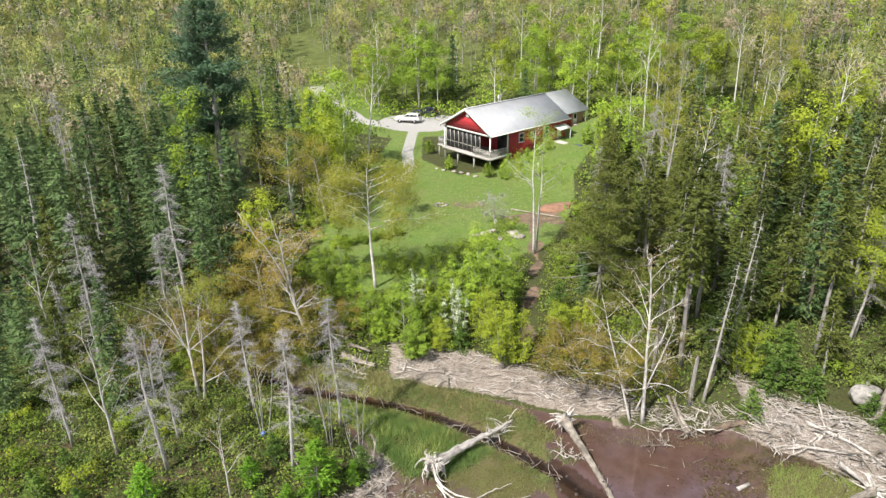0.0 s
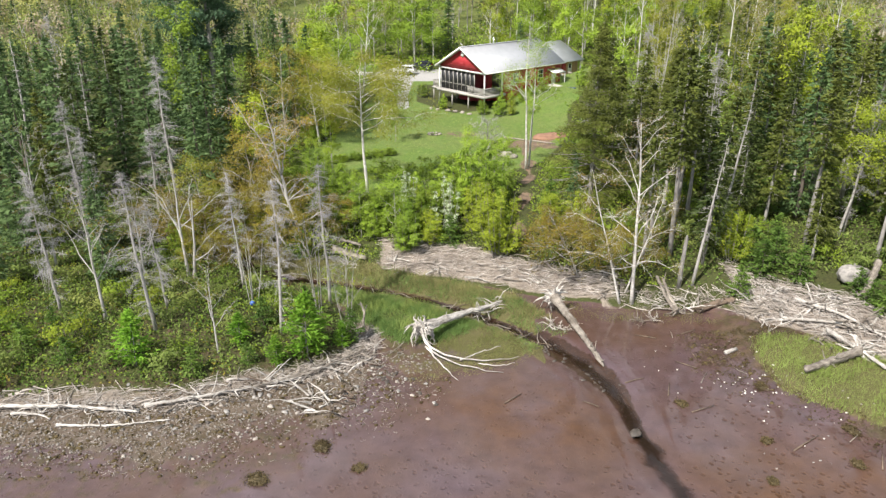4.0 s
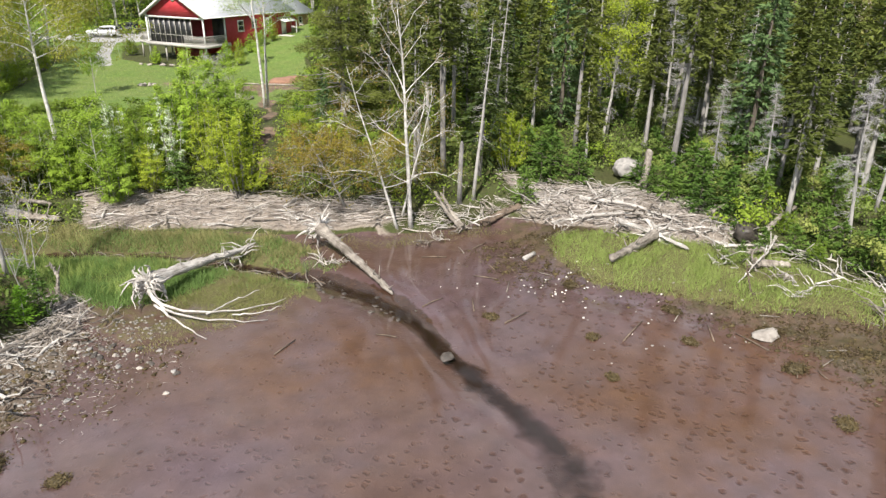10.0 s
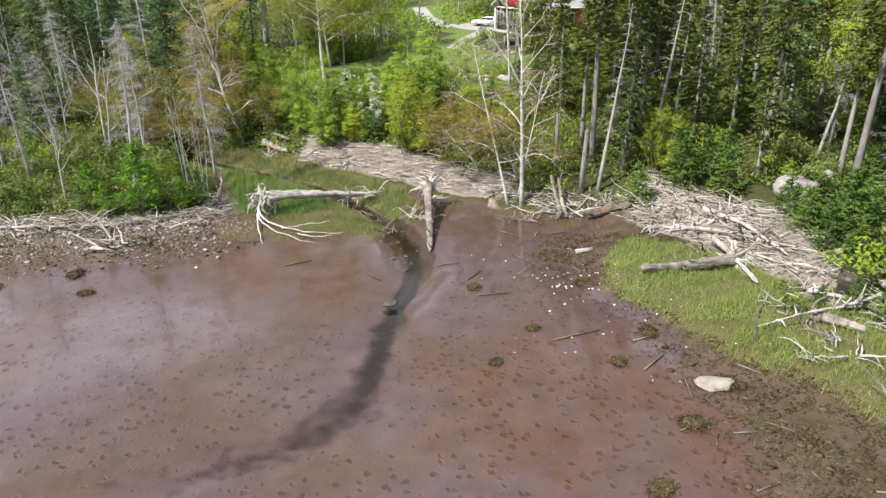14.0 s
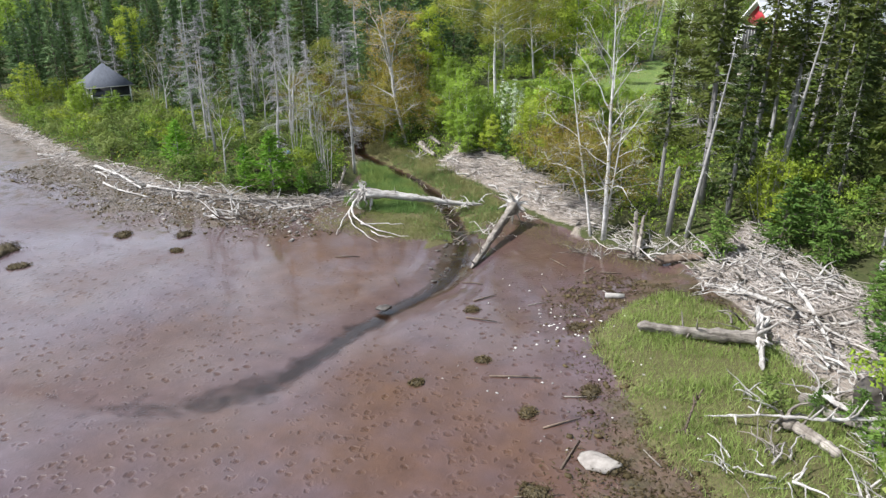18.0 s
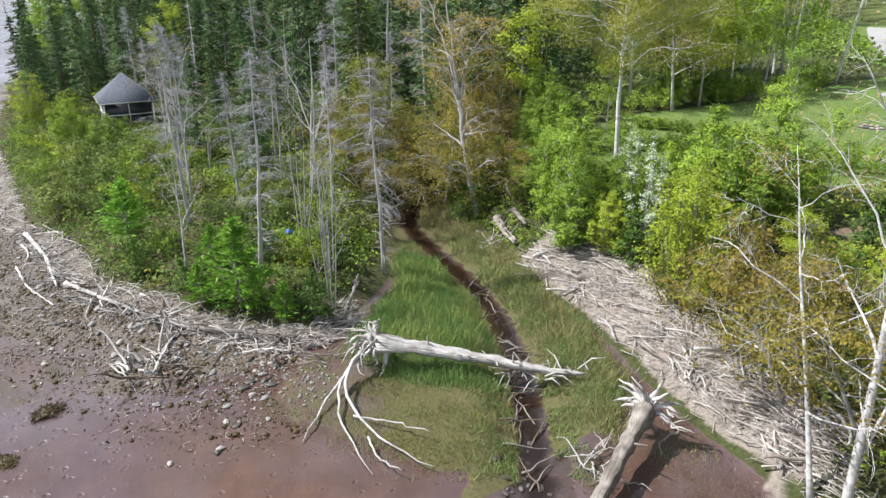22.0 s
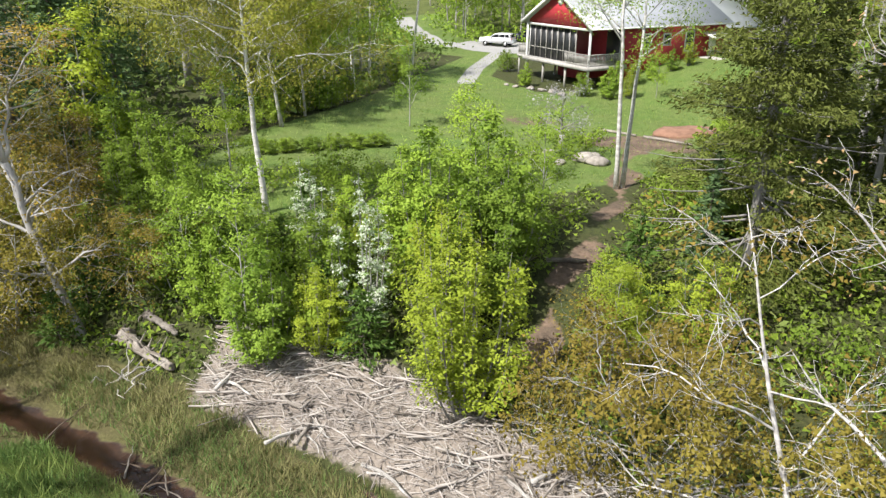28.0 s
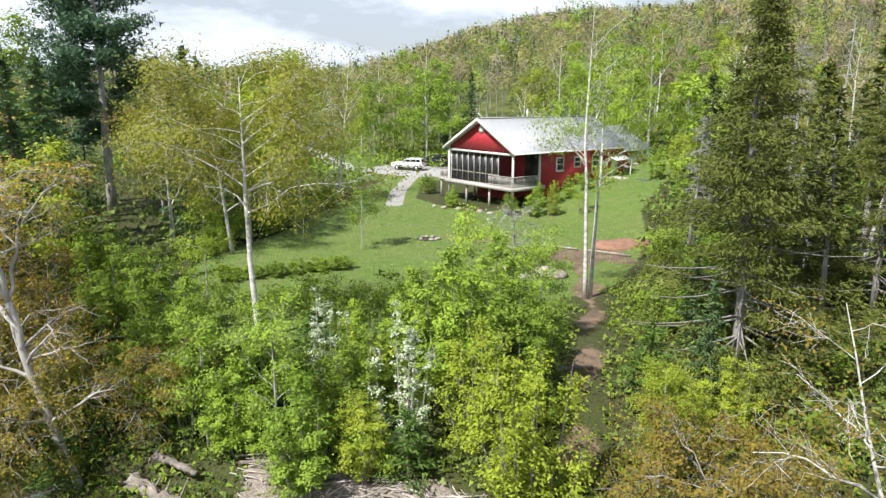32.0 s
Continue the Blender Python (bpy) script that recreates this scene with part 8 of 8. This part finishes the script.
for k in range(56):
    f = shell_rng.random()
    x, y = (9.2 + shell_rng.normal() * 1.6, -5.6 + shell_rng.normal() * 1.6) if k < 30 else (3.5 + 13 * f + shell_rng.normal() * 0.8, -2.5 - 9 * f + shell_rng.normal() * 1.2)
    ob = tagged(new("shell", shell_mesh), "small white shell lying on the mud", "shell", "shells")
    ob.matrix_basis = at_scale(x, y, ground_z(x, y) + 0.015, shell_rng.uniform(0, 360), shell_rng.uniform(0.05, 0.12))
peb = Geo()
pp = np.stack([rng.uniform(-44, -11, 11000), rng.uniform(-14, -1, 11000)], 1)
dd = -depth_in(pp, SHORE)
pp = pp[(dd > 0.2) & (rng.random(len(pp)) < smooth((7 - dd) / 5))][:3000]
zz = height(pp)
for (x, y), z in zip(pp, zz):
    s = rng.uniform(0.03, 0.1)
    peb.add(BALL1[0][:, :] * s * np.array([1, rng.uniform(0.6, 1), 0.6]) + (x, y, z + s * 0.2), BALL1[1])
solid("pebbles", peb, PEBBLE, "grey and tan pebbles on the upper beach", "pebbles", kind="stuff")
ring = thing("fire_ring", "ring of pale stones for a fire on the lawn", "fire ring", at=pose(-10.8, 46.9, ground_z(-10.8, 46.9)))
for k in range(10):
    a = k * 0.63
    part("stone", protos[(k * 2) % 3 if k % 2 else 0], None, ring, at=at_scale(0.75 * math.cos(a), 0.6 * math.sin(a), 0.1, k * 50, 0.26))
for k, (x, y, s) in enumerate(((-6.9, 36.2, 0.5), (-6.1, 36.6, 0.45), (-5.3, 37.1, 0.5), (-4.7, 37.6, 0.42), (-4.2, 35.0, 0.45), (-2.9, 36.1, 0.9), (-2.0, 35.5, 0.8), (-2.3, 36.6, 0.6), (-8.7, 61.4, 0.5), (-7.6, 60.8, 0.45), (-6.6, 60.0, 0.5), (-10.2, 62.2, 0.4), (-5.6, 59.0, 0.45), (-11.2, 63.0, 0.35), (10.5, 75.8, 0.6), (12.0, 76.4, 0.5))):
    ob = tagged(new("garden_rock", protos[k % 2 * 3]), "pale landscaping rock at the lawn's edge", "rock", "garden rocks")
    ob.matrix_basis = at_scale(x, y, ground_z(x, y) + s * 0.2, k * 63, s)
solid("soil_mound", rock_geo(9, (3.0, 1.5, 0.55), 0.3, BALL3), SOIL, "mound of bare red-brown soil", "soil mound", smooth=True, at=pose(4.0, 45.2, ground_z(4.0, 45.2) - 0.12, 0, 0, 25))
for k, (x0, y0, x1, y1) in enumerate(((-2.0, 44.7, 0.4, 43.4), (0.9, 43.1, 3.9, 41.4), (-3.4, 42.6, -2.0, 41.2), (-3.8, 20.6, -2.2, 20.9), (-3.4, 25.6, -2.7, 27.0))):
    solid("timber_log", Geo().tube(zg([(x0, y0, 0.09), ((x0 + x1) / 2, (y0 + y1) / 2, 0.10), (x1, y1, 0.08)]), [0.11, 0.10, 0.08], 8), DRIFT_GREY, "cut log laid along the path", "log", "path logs", smooth=True)
stump = solid("stump", Geo().tube(zg([(-4.4, 39.0, -0.2), (-4.4, 39.0, 0.5), (-4.38, 39.0, 0.85)]), [0.3, 0.22, 0.2], 9), BARK_PALE, "short pale stump at the lawn's edge", "stump", smooth=True)
bucket = thing("blue_bucket", "bright blue plastic bucket caught in the shrubs", "bucket", at=pose(-24.4, 3.7, ground_z(-24.4, 3.7) + 0.55, 65, 30, 0))
part("pail", Geo().tube([(0, 0, 0), (0, 0, 0.03), (0, 0, 0.33), (0, 0, 0.35)], [0.13, 0.14, 0.17, 0.18], 14), BLUE, bucket)
part("bail", Geo().tube([(0.175, 0, 0.33), (0.14, 0, 0.46), (0, 0, 0.52), (-0.14, 0, 0.46), (-0.175, 0, 0.33)], [0.008] * 5, 5), ALLOY, bucket)


# ---- the far woods: thousands of crowns nobody could count ----
def far_crowns(seed, n, xs, ys, mats, name, label, keep):
    rng = np.random.default_rng(seed)
    geos = [Geo() for _ in mats]
    stems = Geo()
    x, y = rng.uniform(*xs, n * 3), rng.uniform(*ys, n * 3)
    p = np.stack([x, y], 1)
    ok = keep(x, y) & (depth_in(p, SHORE) > 3) & (depth_in(p, LAWN) < -3) & (line_dist(p, DRIVE) > 4.5)
    p = p[ok][:n]
    z = height(p)
    kind = rng.choice(len(mats), len(p), p=np.array([w for _, w, _ in mats]) / sum(w for _, w, _ in mats))
    for (a, b), g, k in zip(p, z, kind):
        far = math.hypot(a, b)
        h = rng.uniform(8, 14)
        conifer = mats[k][2]
        m = 190 if far < 200 else 84
        s = 0.47 if far < 200 else 0.78
        if conifer:
            f = rng.uniform(0.05, 1, m)
            r = 2.2 * (1 - f) ** 0.8 * np.sqrt(rng.uniform(0.1, 1, m)) + 0.05
            an = rng.uniform(0, 2 * np.pi, m)
            c = np.stack([a + r * np.cos(an), b + r * np.sin(an), g + f * h], 1)
            geos[k].leaves(c, s * 1.1, rng, up=1.4, aspect=0.45, way=np.stack([np.cos(an), np.sin(an), np.full(m, -0.35)], 1))
        else:
            cc = rng.normal(size=(5, 3)) * np.array([1.3, 1.3, 1.5]) + np.array([a, b, g + h * 0.68])
            c = cc[rng.integers(0, 5, m)] + rng.normal(size=(m, 3)) * 0.75
            away = c - cc.mean(0)
            geos[k].leaves(c, s * 0.85, rng, up=0.9, aspect=0.8, face=4.0 * away / (np.linalg.norm(away, axis=1, keepdims=True) + 1e-9))
            if rng.random() < 0.7:
                lean = rng.normal(size=2) * 0.5
                stems.tube([(a, b, g - 0.3), (a + lean[0], b + lean[1], g + h * 0.95)], [0.13, 0.03], 3, False)
                for q in range(3):
                    an = rng.uniform(0, 6.28)
                    zz = g + h * rng.uniform(0.45, 0.75)
                    stems.tube([(a + lean[0] * 0.5, b + lean[1] * 0.5, zz), (a + np.cos(an) * 1.7, b + np.sin(an) * 1.7, zz + 2.3)], [0.06, 0.02], 3, False)
    ob = thing(name, label, "woods", kind="stuff")
    for (mt, _, con), g in zip(mats, geos):
        if g.n:
            part("needle_crowns" if con else "leaf_crowns", g, mt, ob)
    if stems.n:
        part("stems", stems, BARK_PALE, ob)
    return ob


HILL = ((FAR_GREEN, 2.5, False), (FAR_OLIVE, 3.8, False), (FAR_HAZE, 4.8, False), (LEAF_DEEP, 1.2, False), (FAR_DARK, 1.8, True))
LEFTW = ((FAR_DARK, 4.5, True), (FAR_OLIVE, 3, False), (FAR_GREEN, 2.4, False), (FAR_HAZE, 1.6, False))
far_crowns(101, 2400, (-40, 190), (112, 330), HILL, "hill_woods", "mixed spring woods on the hillside behind the house", lambda x, y: y > 112)
far_crowns(102, 2800, (-300, -36), (62, 330), LEFTW, "valley_woods", "mixed spruce and broadleaf woods behind the cove", lambda x, y: (y > 62 + 0.35 * (x + 100)) & (y > 62))
far_crowns(103, 600, (48, 140), (-20, 112), HILL, "side_woods", "mixed spring woods beside the cove", lambda x, y: x > 50)
far_crowns(104, 500, (-420, 420), (320, 520), HILL, "skyline_woods", "far spring woods along the skyline", lambda x, y: y > 320)
